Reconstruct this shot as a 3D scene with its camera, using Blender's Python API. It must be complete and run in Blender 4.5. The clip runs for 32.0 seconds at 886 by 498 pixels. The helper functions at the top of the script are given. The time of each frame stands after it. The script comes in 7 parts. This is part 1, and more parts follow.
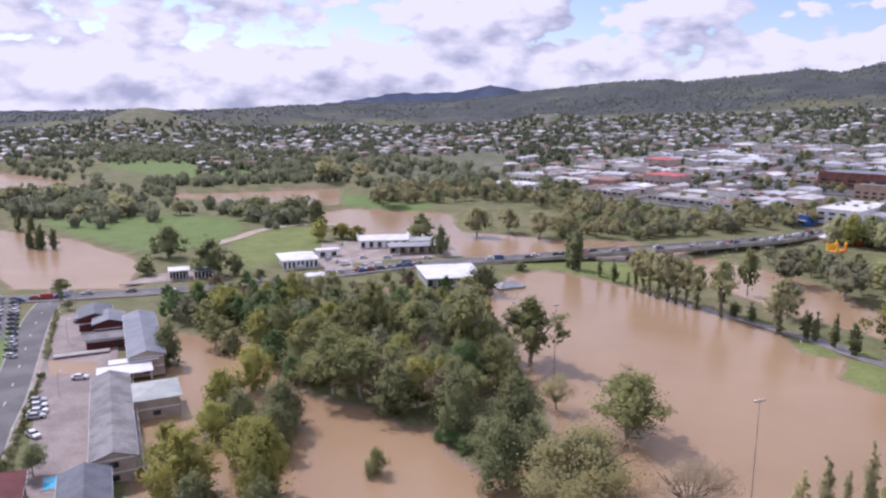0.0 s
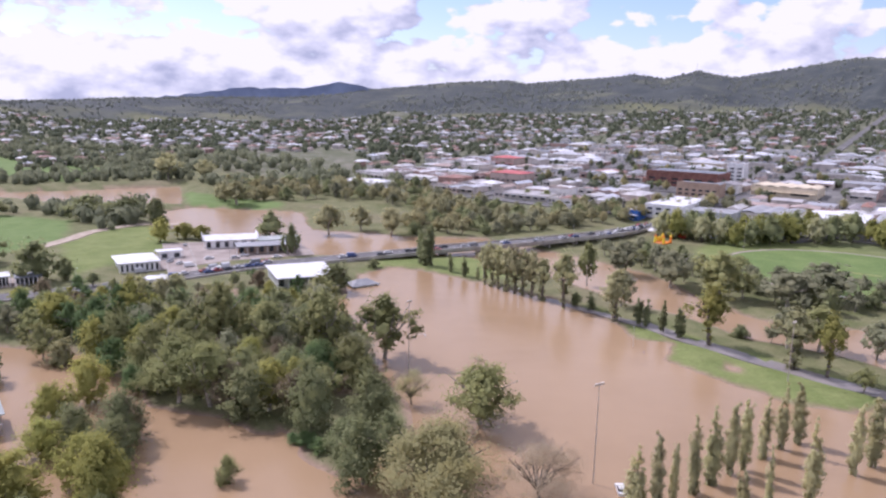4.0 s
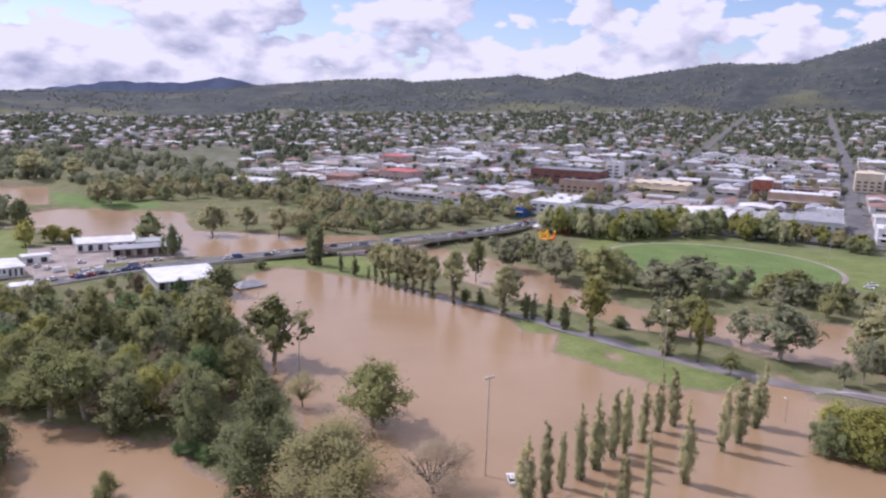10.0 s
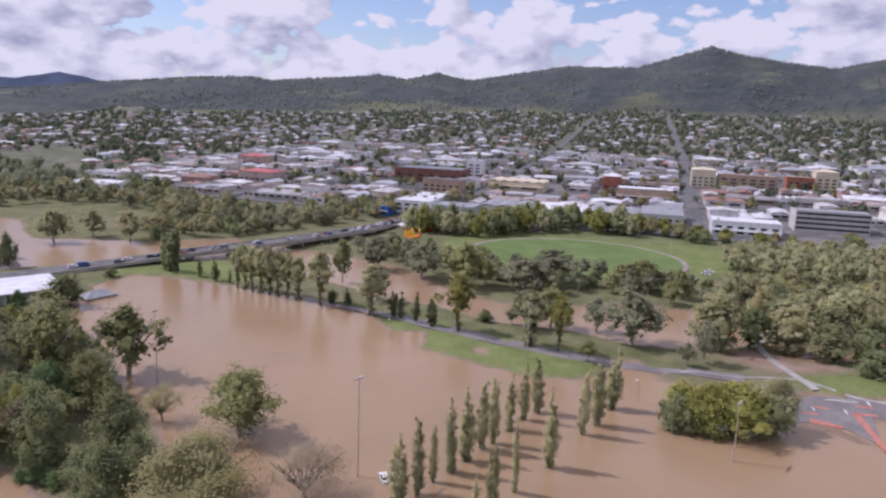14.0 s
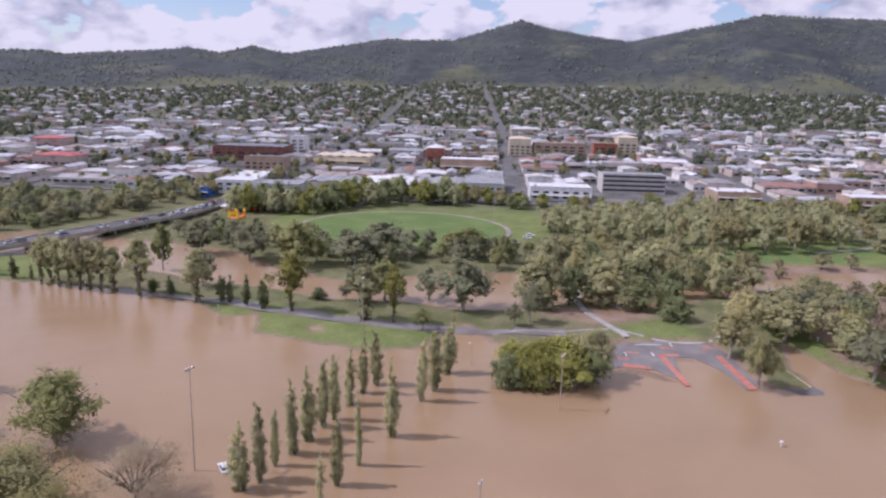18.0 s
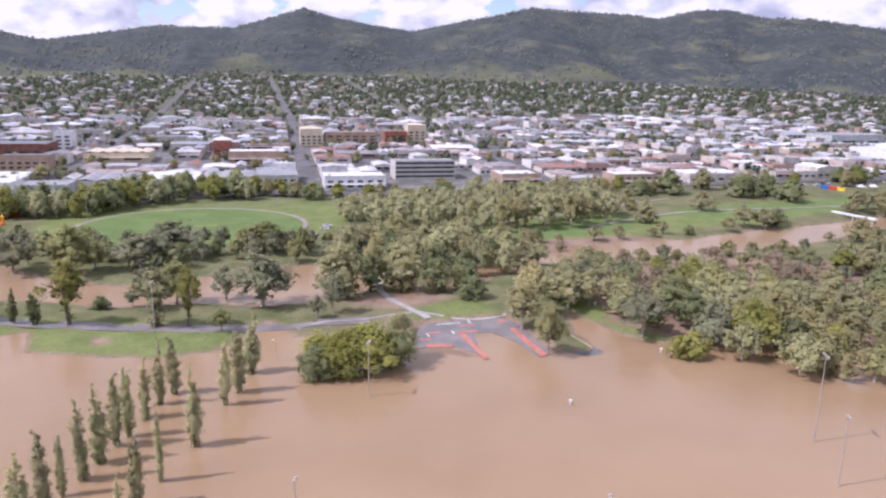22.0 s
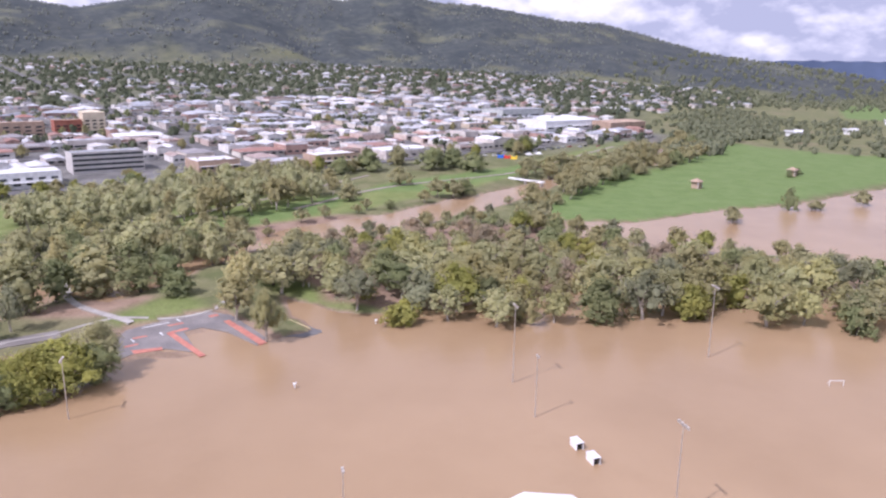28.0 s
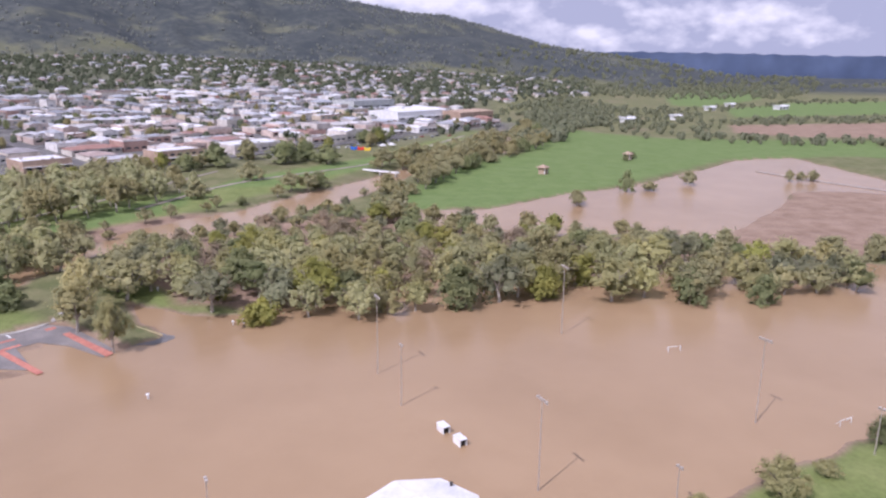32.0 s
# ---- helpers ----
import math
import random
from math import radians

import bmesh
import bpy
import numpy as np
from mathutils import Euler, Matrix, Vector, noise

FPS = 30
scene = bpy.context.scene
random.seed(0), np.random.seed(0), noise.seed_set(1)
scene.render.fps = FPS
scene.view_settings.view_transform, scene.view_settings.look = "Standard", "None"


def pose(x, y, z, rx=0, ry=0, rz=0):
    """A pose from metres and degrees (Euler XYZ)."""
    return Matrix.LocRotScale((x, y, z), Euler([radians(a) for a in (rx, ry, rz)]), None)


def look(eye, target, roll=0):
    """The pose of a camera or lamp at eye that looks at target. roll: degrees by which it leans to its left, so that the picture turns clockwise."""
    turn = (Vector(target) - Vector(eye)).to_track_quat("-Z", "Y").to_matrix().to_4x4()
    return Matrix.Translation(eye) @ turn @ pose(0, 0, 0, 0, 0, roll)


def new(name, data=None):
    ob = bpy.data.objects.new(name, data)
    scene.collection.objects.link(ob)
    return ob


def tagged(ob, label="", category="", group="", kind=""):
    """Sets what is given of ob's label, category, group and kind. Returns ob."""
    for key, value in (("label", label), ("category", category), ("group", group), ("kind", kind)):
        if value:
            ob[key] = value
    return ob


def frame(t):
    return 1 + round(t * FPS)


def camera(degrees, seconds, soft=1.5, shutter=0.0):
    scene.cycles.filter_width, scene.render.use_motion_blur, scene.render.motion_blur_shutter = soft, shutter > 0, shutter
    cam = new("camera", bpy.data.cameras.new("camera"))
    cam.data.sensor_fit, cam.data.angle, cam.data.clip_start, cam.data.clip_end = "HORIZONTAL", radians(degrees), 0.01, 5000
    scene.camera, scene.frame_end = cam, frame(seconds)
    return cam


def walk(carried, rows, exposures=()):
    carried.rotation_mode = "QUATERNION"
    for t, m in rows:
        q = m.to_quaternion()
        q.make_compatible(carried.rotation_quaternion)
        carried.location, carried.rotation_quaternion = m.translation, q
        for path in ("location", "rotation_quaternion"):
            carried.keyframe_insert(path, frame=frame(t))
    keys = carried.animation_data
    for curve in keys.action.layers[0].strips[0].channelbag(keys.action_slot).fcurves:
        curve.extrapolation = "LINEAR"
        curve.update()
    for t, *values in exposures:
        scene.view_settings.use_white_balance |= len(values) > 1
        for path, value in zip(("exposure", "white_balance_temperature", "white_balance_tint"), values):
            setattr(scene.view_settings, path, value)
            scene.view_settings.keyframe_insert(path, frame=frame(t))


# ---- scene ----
cam = camera(62.9, 32.0, soft=2.4)
PATH = [
    (0.0, (0, 0, 75), (-0.000, 98.163, 55.919), -0.00),
    (0.5, (0, 0, 75), (2.494, 98.112, 55.822), 0.18),
    (1.0, (0, 0, 75), (4.782, 98.016, 55.766), 0.32),
    (1.5, (0, 0, 75), (7.121, 97.880, 55.796), 0.60),
    (2.0, (0, 0, 75), (10.501, 97.566, 55.747), 0.62),
    (2.5, (0, 0, 75), (12.828, 97.286, 55.741), 0.87),
    (3.0, (0, 0, 75), (14.563, 97.045, 55.761), 1.04),
    (3.5, (0, 0, 75), (17.459, 96.570, 55.780), 1.13),
    (5.5, (0, 0, 75), (25.661, 94.722, 55.783), 1.36),
    (6.0, (0, 0, 75), (27.226, 94.292, 55.823), 1.44),
    (6.5, (0, 0, 75), (28.722, 93.850, 55.835), 1.42),
    (7.0, (0, 0, 75), (30.188, 93.392, 55.854), 1.48),
    (7.5, (0, 0, 75), (31.017, 93.114, 55.825), 1.58),
    (8.0, (0, 0, 75), (31.785, 92.854, 55.822), 1.65),
    (8.5, (0, 0, 75), (32.555, 92.597, 55.870), 1.69),
    (9.0, (0, 0, 75), (33.373, 92.321, 55.945), 1.76),
    (9.5, (0, 0, 75), (33.980, 92.098, 55.938), 1.84),
    (10.0, (0, 0, 75), (34.663, 91.841, 55.928), 1.86),
    (10.5, (0, 0, 75), (35.451, 91.544, 55.947), 1.93),
    (11.0, (0, 0, 75), (36.799, 91.022, 56.004), 2.04),
    (11.5, (0, 0, 75), (39.482, 89.913, 56.110), 2.05),
    (12.0, (0, 0, 75), (42.130, 88.716, 56.172), 2.03),
    (12.5, (0, 0, 75), (44.163, 87.740, 56.255), 2.07),
    (13.0, (0, 0, 75), (46.414, 86.588, 56.337), 2.15),
    (13.5, (0, 0, 75), (48.973, 85.179, 56.392), 2.21),
    (14.0, (0, 0, 75), (51.252, 83.846, 56.479), 2.21),
    (14.5, (0, 0, 75), (51.374, 83.770, 56.473), 2.26),
    (16.5, (0, 0, 75), (57.707, 78.847, 53.717), 1.67),
    (17.0, (0, 0, 75), (63.147, 74.583, 53.789), 1.53),
    (17.5, (0, 0, 75), (66.332, 71.770, 53.808), 1.49),
    (18.0, (0, 0, 75), (69.233, 68.962, 53.764), 1.45),
    (18.5, (0, 0, 75), (71.797, 66.274, 53.717), 1.48),
    (19.0, (0, 0, 75), (74.000, 63.765, 53.596), 1.52),
    (19.5, (0, 0, 75), (76.236, 61.035, 53.488), 1.39),
    (20.0, (0, 0, 75), (78.447, 58.133, 53.401), 1.32),
    (20.5, (0, 0, 75), (80.378, 55.389, 53.290), 1.38),
    (21.0, (0, 0, 75), (82.188, 52.617, 53.170), 1.23),
    (21.5, (0, 0, 75), (83.989, 49.664, 53.106), 1.21),
    (22.0, (0, 0, 75), (85.566, 46.819, 52.947), 1.08),
    (22.5, (0, 0, 75), (87.087, 43.838, 52.770), 0.99),
    (23.0, (0, 0, 75), (88.642, 40.484, 52.557), 0.90),
    (23.5, (0, 0, 75), (90.095, 37.025, 52.370), 0.85),
    (24.0, (0, 0, 75), (91.403, 33.511, 52.141), 0.77),
    (24.5, (0, 0, 75), (92.553, 29.998, 51.890), 0.73),
    (25.0, (0, 0, 75), (93.540, 26.638, 51.745), 0.79),
    (25.5, (0, 0, 75), (94.444, 23.119, 51.637), 0.76),
    (26.0, (0, 0, 75), (95.159, 19.808, 51.496), 0.70),
    (26.5, (0, 0, 75), (95.760, 16.543, 51.412), 0.70),
    (28.5, (0, 0, 75), (96.806, 7.201, 50.983), 0.56),
    (29.0, (0, 0, 75), (96.847, 6.006, 50.822), 0.52),
    (29.5, (0, 0, 75), (96.818, 6.072, 50.721), 0.51),
    (30.0, (0, 0, 75), (96.936, 2.509, 50.562), 0.56),
    (30.5, (0, 0, 75), (96.926, -1.350, 50.435), 0.55),
    (31.0, (0, 0, 75), (96.776, -5.080, 50.329), 0.58),
    (31.5, (0, 0, 75), (96.520, -8.381, 50.228), 0.53),
    (32.0, (0, 0, 75), (96.318, -10.365, 50.194), 0.49),
]
EXPOSURES = [(t, stops, 5700, 31) for t, stops in ((0.0, 0.12), (1.0, 0.25), (3.0, 0.31), (6.0, 0.2), (8.0, 0.12), (11.0, 0.07), (13.0, -0.08), (17.0, -0.17), (19.0, 0.1), (20.0, 0.24), (22.0, 0.32), (24.0, 0.41), (26.0, 0.45), (29.0, 0.34), (32.0, 0.2))]
walk(cam, [(t, look(eye, target, roll)) for t, eye, target, roll in PATH], EXPOSURES)

# ---- sky, clouds and sun ----
SUN_AZ, SUN_EL = -45.0, 50.0          # degrees, clockwise from +y
world = bpy.data.worlds.new("sky")
scene.world = world
world.use_nodes = True
wn, wl = world.node_tree.nodes, world.node_tree.links
wn.clear()


def wnode(kind, **kw):
    n = wn.new(kind)
    for k, v in kw.items():
        if k in n.inputs:
            n.inputs[k].default_value = v
    return n


def wmath(op, a, b=0.0, c=0.0, clamp=False):
    n = wn.new("ShaderNodeMath")
    n.operation, n.use_clamp = op, clamp
    for i, v in enumerate((a, b, c)):
        if isinstance(v, (int, float)):
            n.inputs[i].default_value = v
        else:
            wl.new(v, n.inputs[i])
    return n.outputs[0]


sky = wn.new("ShaderNodeTexSky")
sky.sky_type, sky.sun_disc = "NISHITA", False
sky.sun_elevation, sky.sun_rotation = radians(SUN_EL), radians(SUN_AZ)
sky.air_density, sky.dust_density = 1.0, 0.6
coord = wn.new("ShaderNodeTexCoord")
sep = wn.new("ShaderNodeSeparateXYZ")
wl.new(coord.outputs["Generated"], sep.inputs[0])
height = wmath("MAXIMUM", sep.outputs[2], 0.0)
# cumulus seen from the side: puffs wider than they are high
px, py = wmath("MULTIPLY", sep.outputs[0], 1.0), wmath("MULTIPLY", sep.outputs[1], 1.0)
pz = wmath("MULTIPLY", height, 1.9)


def cloud_point(dx, dy, dz):
    n = wn.new("ShaderNodeCombineXYZ")
    wl.new(wmath("ADD", px, dx), n.inputs[0])
    wl.new(wmath("ADD", py, dy), n.inputs[1])
    wl.new(wmath("ADD", pz, dz), n.inputs[2])
    return n.outputs[0]


def cloud_noise(where, scale, detail, rough):
    n = wnode("ShaderNodeTexNoise", Scale=scale, Detail=detail, Roughness=rough)
    n.noise_dimensions = "3D"
    wl.new(where, n.inputs["Vector"])
    return n.outputs["Fac"]


def billow(where, scale):
    n = wnode("ShaderNodeTexVoronoi", Scale=scale, Smoothness=0.35)
    n.feature = "SMOOTH_F1"
    wl.new(where, n.inputs["Vector"])
    return wmath("SUBTRACT", 0.45, n.outputs["Distance"])


def density(dx, dy, dz, fine=True):
    """Heaped cloud: broad masses with rounded heads on them."""
    at = cloud_point(3.1 + dx, 0.4 + dy, dz)
    d = cloud_noise(at, 9.0, 4.0, 0.5)
    d = wmath("ADD", d, wmath("MULTIPLY", billow(at, 19.0), 0.34))
    d = wmath("ADD", d, wmath("MULTIPLY", billow(at, 42.0), 0.24))
    if fine:
        d = wmath("ADD", d, wmath("MULTIPLY", wmath("SUBTRACT", cloud_noise(at, 75.0, 6.0, 0.62), 0.5), 0.20))
    return d


here = density(0.0, 0.0, 0.0)
body = density(0.0, 0.0, 0.0, False)
sunward = density(-0.012, 0.012, 0.034, False)
puffs = wmath("ADD", wmath("MULTIPLY", billow(cloud_point(3.1, 0.4, 0.0), 33.0), 0.10), wmath("MULTIPLY", wmath("SUBTRACT", cloud_noise(cloud_point(3.1, 0.4, 0.0), 75.0, 6.0, 0.62), 0.5), 0.22))
far_above = cloud_noise(cloud_point(3.1 - 0.012, 0.4 + 0.012, 0.055), 9.0, 3.0, 0.5)
cover = wn.new("ShaderNodeMapRange")
cover.interpolation_type = "SMOOTHSTEP"
skyline = wmath("MULTIPLY", wmath("SUBTRACT", 0.09, height, clamp=True), 4.0)
# the cloud closes to a grey deck towards the south-east
deck = wn.new("ShaderNodeMapRange")
deck.interpolation_type = "SMOOTHSTEP"
wl.new(wmath("SUBTRACT", wmath("MULTIPLY", sep.outputs[0], 0.90), wmath("MULTIPLY", sep.outputs[1], 0.44)), deck.inputs["Value"])
deck.inputs["From Min"].default_value, deck.inputs["From Max"].default_value = 0.86, 1.0
wl.new(wmath("ADD", wmath("ADD", here, skyline), wmath("MULTIPLY", deck.outputs[0], 0.16)), cover.inputs["Value"])
cover.inputs["From Min"].default_value, cover.inputs["From Max"].default_value = 0.40, 0.475
lit = wn.new("ShaderNodeMapRange")
shade = wmath("ADD", wmath("MULTIPLY", wmath("SUBTRACT", body, sunward), 0.6), wmath("ADD", puffs, wmath("MULTIPLY", wmath("SUBTRACT", 0.5, far_above), 0.42)))
wl.new(wmath("SUBTRACT", shade, wmath("MULTIPLY", deck.outputs[0], 0.15)), lit.inputs["Value"])
lit.inputs["From Min"].default_value, lit.inputs["From Max"].default_value = -0.19, 0.05
ramp = wn.new("ShaderNodeValToRGB")
ramp.color_ramp.elements[0].color = (0.50, 0.53, 0.62, 1)
ramp.color_ramp.elements[1].color = (1.0, 0.99, 0.98, 1)
wl.new(lit.outputs[0], ramp.inputs[0])
bg_sky, bg_cloud, mix, out = (wn.new(k) for k in ("ShaderNodeBackground", "ShaderNodeBackground", "ShaderNodeMixShader", "ShaderNodeOutputWorld"))
wl.new(sky.outputs[0], bg_sky.inputs[0])
bg_sky.inputs[1].default_value = 0.12
wl.new(ramp.outputs[0], bg_cloud.inputs[0])
bg_cloud.inputs[1].default_value = 0.80
wl.new(cover.outputs[0], mix.inputs[0])
wl.new(bg_sky.outputs[0], mix.inputs[1])
wl.new(bg_cloud.outputs[0], mix.inputs[2])
wl.new(mix.outputs[0], out.inputs[0])

sun = new("sun", bpy.data.lights.new("sun", "SUN"))
sun.data.energy, sun.data.angle, sun.data.color = 3.3, radians(0.53), (1.0, 0.95, 0.87)
sun.matrix_world = look((400 * math.sin(radians(SUN_AZ)), 400 * math.cos(radians(SUN_AZ)), 400 * math.tan(radians(SUN_EL))), (0, 0, 0))

# ---- materials ----
def shader(name, rough=0.7, metal=0.0, spec=0.3):
    m = bpy.data.materials.new(name)
    m.use_nodes = True
    b = m.node_tree.nodes["Principled BSDF"]
    b.inputs["Roughness"].default_value, b.inputs["Metallic"].default_value = rough, metal
    b.inputs["Specular IOR Level"].default_value = spec
    return m, m.node_tree.nodes, m.node_tree.links, b


def noise_at(n, l, where, scale, detail=4.0, rough=0.55):
    t = n.new("ShaderNodeTexNoise")
    t.inputs["Scale"].default_value, t.inputs["Detail"].default_value, t.inputs["Roughness"].default_value = scale, detail, rough
    l.new(where, t.inputs["Vector"])
    return t.outputs["Fac"]


def blend(n, l, fac, a, b, low=0.0, high=1.0):
    """A mix of two colours (or sockets) by fac, stretched from low..high."""
    if (low, high) != (0.0, 1.0):
        r = n.new("ShaderNodeMapRange")
        r.interpolation_type = "SMOOTHSTEP"
        r.inputs["From Min"].default_value, r.inputs["From Max"].default_value = low, high
        l.new(fac, r.inputs["Value"])
        fac = r.outputs[0]
    x = n.new("ShaderNodeMix")
    x.data_type = "RGBA"
    l.new(fac, x.inputs["Factor"])
    for i, v in ((6, a), (7, b)):
        if isinstance(v, tuple):
            x.inputs[i].default_value = (*v, 1)
        else:
            l.new(v, x.inputs[i])
    return x.outputs[2]


def bump(n, l, b, fac, strength, distance):
    k = n.new("ShaderNodeBump")
    k.inputs["Strength"].default_value, k.inputs["Distance"].default_value = strength, distance
    l.new(fac, k.inputs["Height"])
    l.new(k.outputs[0], b.inputs["Normal"])


def varied(name, dark, light, scale=0.6, fine=6.0, rough=0.75, metal=0.0, spec=0.3, by_object=0.0, by_island=0.0, relief=0.0, other=None):
    """A surface between two colours: stains at one scale, grain at another, and a shift from object to object or piece to piece."""
    m, n, l, b = shader(name, rough, metal, spec)
    where = n.new("ShaderNodeNewGeometry").outputs["Position"]
    big, small = noise_at(n, l, where, scale), noise_at(n, l, where, fine, 2.0)
    c = blend(n, l, big, dark, light, 0.34, 0.66)
    g = n.new("ShaderNodeMix")
    g.data_type, g.blend_type = "RGBA", "OVERLAY"
    g.inputs["Factor"].default_value = 0.35
    l.new(c, g.inputs[6])
    l.new(small, g.inputs[7])
    c = g.outputs[2]
    for amount, kind, socket in ((by_object, "ShaderNodeObjectInfo", "Random"), (by_island, "ShaderNodeNewGeometry", "Random Per Island")):
        if amount:
            r = n.new(kind)
            if other:
                c = blend(n, l, r.outputs[socket], c, other, 1.0 - amount, 1.0)
            h = n.new("ShaderNodeHueSaturation")
            v = n.new("ShaderNodeMapRange")
            v.inputs["To Min"].default_value, v.inputs["To Max"].default_value = 1.0 - amount, 1.0 + amount
            l.new(r.outputs[socket], v.inputs["Value"])
            l.new(v.outputs[0], h.inputs["Value"])
            l.new(c, h.inputs["Color"])
            c = h.outputs[0]
    l.new(c, b.inputs["Base Color"])
    if relief:
        bump(n, l, b, small, 0.6, relief)
    return m


def leaf_material(name, dark, light, by_object=0.2):
    m, n, l, b = shader(name, 0.85, 0.0, 0.08)
    geo, info = n.new("ShaderNodeNewGeometry"), n.new("ShaderNodeObjectInfo")
    mean = tuple(0.5 * (p + q) for p, q in zip(dark, light))
    dark, light = (tuple(0.45 * m_ + 0.55 * v for m_, v in zip(mean, e)) for e in (dark, light))
    c = blend(n, l, geo.outputs["Random Per Island"], dark, light)
    grain = noise_at(n, l, geo.outputs["Position"], 1.1, 4.0, 0.7)
    c = blend(n, l, grain, c, tuple(1.12 * v for v in light), 0.42, 0.72)
    c = blend(n, l, grain, tuple(0.8 * v for v in dark), c, 0.26, 0.5)
    bump(n, l, b, grain, 0.3, 0.3)
    patch = noise_at(n, l, geo.outputs["Position"], 0.22, 2.0)
    c = blend(n, l, patch, c, tuple(0.5 * (p + q) * k for p, q, k in zip(dark, light, (1.12, 1.06, 0.95))), 0.45, 0.75)
    h = n.new("ShaderNodeHueSaturation")
    for out_low, out_high, socket in ((1.0 - by_object, 1.0 + by_object, "Value"), (0.492, 0.508, "Hue")):
        v = n.new("ShaderNodeMapRange")
        v.inputs["To Min"].default_value, v.inputs["To Max"].default_value = out_low, out_high
        if socket == "Hue":
            w = n.new("ShaderNodeMath")
            w.operation = "FRACT"
            k = n.new("ShaderNodeMath")
            k.operation = "MULTIPLY"
            k.inputs[1].default_value = 7.31
            l.new(info.outputs["Random"], k.inputs[0])
            l.new(k.outputs[0], w.inputs[0])
            l.new(w.outputs[0], v.inputs["Value"])
        else:
            l.new(info.outputs["Random"], v.inputs["Value"])
        l.new(v.outputs[0], h.inputs[socket])
    l.new(c, h.inputs["Color"])
    l.new(h.outputs[0], b.inputs["Base Color"])
    t = n.new("ShaderNodeBsdfTranslucent")
    l.new(h.outputs[0], t.inputs["Color"])
    s = n.new("ShaderNodeMixShader")
    s.inputs[0].default_value = 0.48
    l.new(b.outputs[0], s.inputs[1])
    l.new(t.outputs[0], s.inputs[2])
    l.new(s.outputs[0], n["Material Output"].inputs["Surface"])
    return m


def ground_material():
    """Short grass, mown grass, bare mud, town lots and bush, laid out by the ground's own cover attributes."""
    m, n, l, b = shader("ground_cover", 0.9, 0.0, 0.15)
    where = n.new("ShaderNodeNewGeometry").outputs["Position"]
    fine, mid, wide = noise_at(n, l, where, 0.9, 5.0, 0.65), noise_at(n, l, where, 0.09, 5.0, 0.6), noise_at(n, l, where, 0.012, 4.0)
    def cover(name):
        a = n.new("ShaderNodeAttribute")
        a.attribute_name = name
        return a.outputs["Fac"]
    c = blend(n, l, mid, (0.120, 0.134, 0.055), (0.185, 0.180, 0.090), 0.35, 0.65)
    c = blend(n, l, wide, c, (0.20, 0.175, 0.105), 0.5, 0.75)
    lush = blend(n, l, mid, (0.142, 0.180, 0.056), (0.195, 0.226, 0.080), 0.3, 0.7)
    c = blend(n, l, cover("grass"), c, lush)
    crop = blend(n, l, mid, (0.122, 0.184, 0.056), (0.152, 0.212, 0.072), 0.3, 0.7)
    c = blend(n, l, cover("crop"), c, crop)
    mud = blend(n, l, mid, (0.225, 0.155, 0.107), (0.315, 0.228, 0.165), 0.3, 0.7)
    c = blend(n, l, cover("mud"), c, mud)
    town = blend(n, l, noise_at(n, l, where, 0.05, 6.0, 0.7), (0.105, 0.117, 0.065), (0.205, 0.195, 0.15), 0.42, 0.66)
    c = blend(n, l, cover("town"), c, town)
    paved = blend(n, l, noise_at(n, l, where, 0.06, 6.0, 0.7), (0.115, 0.113, 0.112), (0.225, 0.218, 0.208), 0.36, 0.66)
    c = blend(n, l, cover("paved"), c, paved)
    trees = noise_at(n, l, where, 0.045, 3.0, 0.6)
    # the distant bush has the blue of haze mixed into its ground colours
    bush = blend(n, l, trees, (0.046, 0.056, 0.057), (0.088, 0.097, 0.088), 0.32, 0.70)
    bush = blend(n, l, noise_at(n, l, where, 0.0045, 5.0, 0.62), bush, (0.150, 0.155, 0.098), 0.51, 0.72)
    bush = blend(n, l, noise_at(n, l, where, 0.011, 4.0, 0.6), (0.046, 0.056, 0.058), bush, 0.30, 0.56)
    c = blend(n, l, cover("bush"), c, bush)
    g = n.new("ShaderNodeMix")
    g.data_type, g.blend_type = "RGBA", "OVERLAY"
    g.inputs["Factor"].default_value = 0.4
    l.new(c, g.inputs[6])
    l.new(fine, g.inputs[7])
    l.new(g.outputs[2], b.inputs["Base Color"])
    bump(n, l, b, trees, 0.35, 5.0)
    return m


def water_material(name, dark, light, rough=0.07):
    m, n, l, b = shader(name, rough, 0.0, 0.5)
    b.inputs["IOR"].default_value = 1.33
    where = n.new("ShaderNodeNewGeometry").outputs["Position"]
    c = blend(n, l, noise_at(n, l, where, 0.012, 4.0, 0.6), dark, light, 0.35, 0.68)
    c = blend(n, l, noise_at(n, l, where, 0.05, 5.0, 0.6), c, tuple(0.5 * (p + q) for p, q in zip(dark, light)), 0.4, 0.7)
    l.new(c, b.inputs["Base Color"])
    map_ = n.new("ShaderNodeMapping")
    map_.inputs["Scale"].default_value = (1.0, 0.45, 1.0)
    map_.inputs["Rotation"].default_value = (0, 0, 0.7)
    l.new(where, map_.inputs["Vector"])
    bump(n, l, b, noise_at(n, l, map_.outputs[0], 0.8, 3.0, 0.6), 0.30, 0.12)
    return m


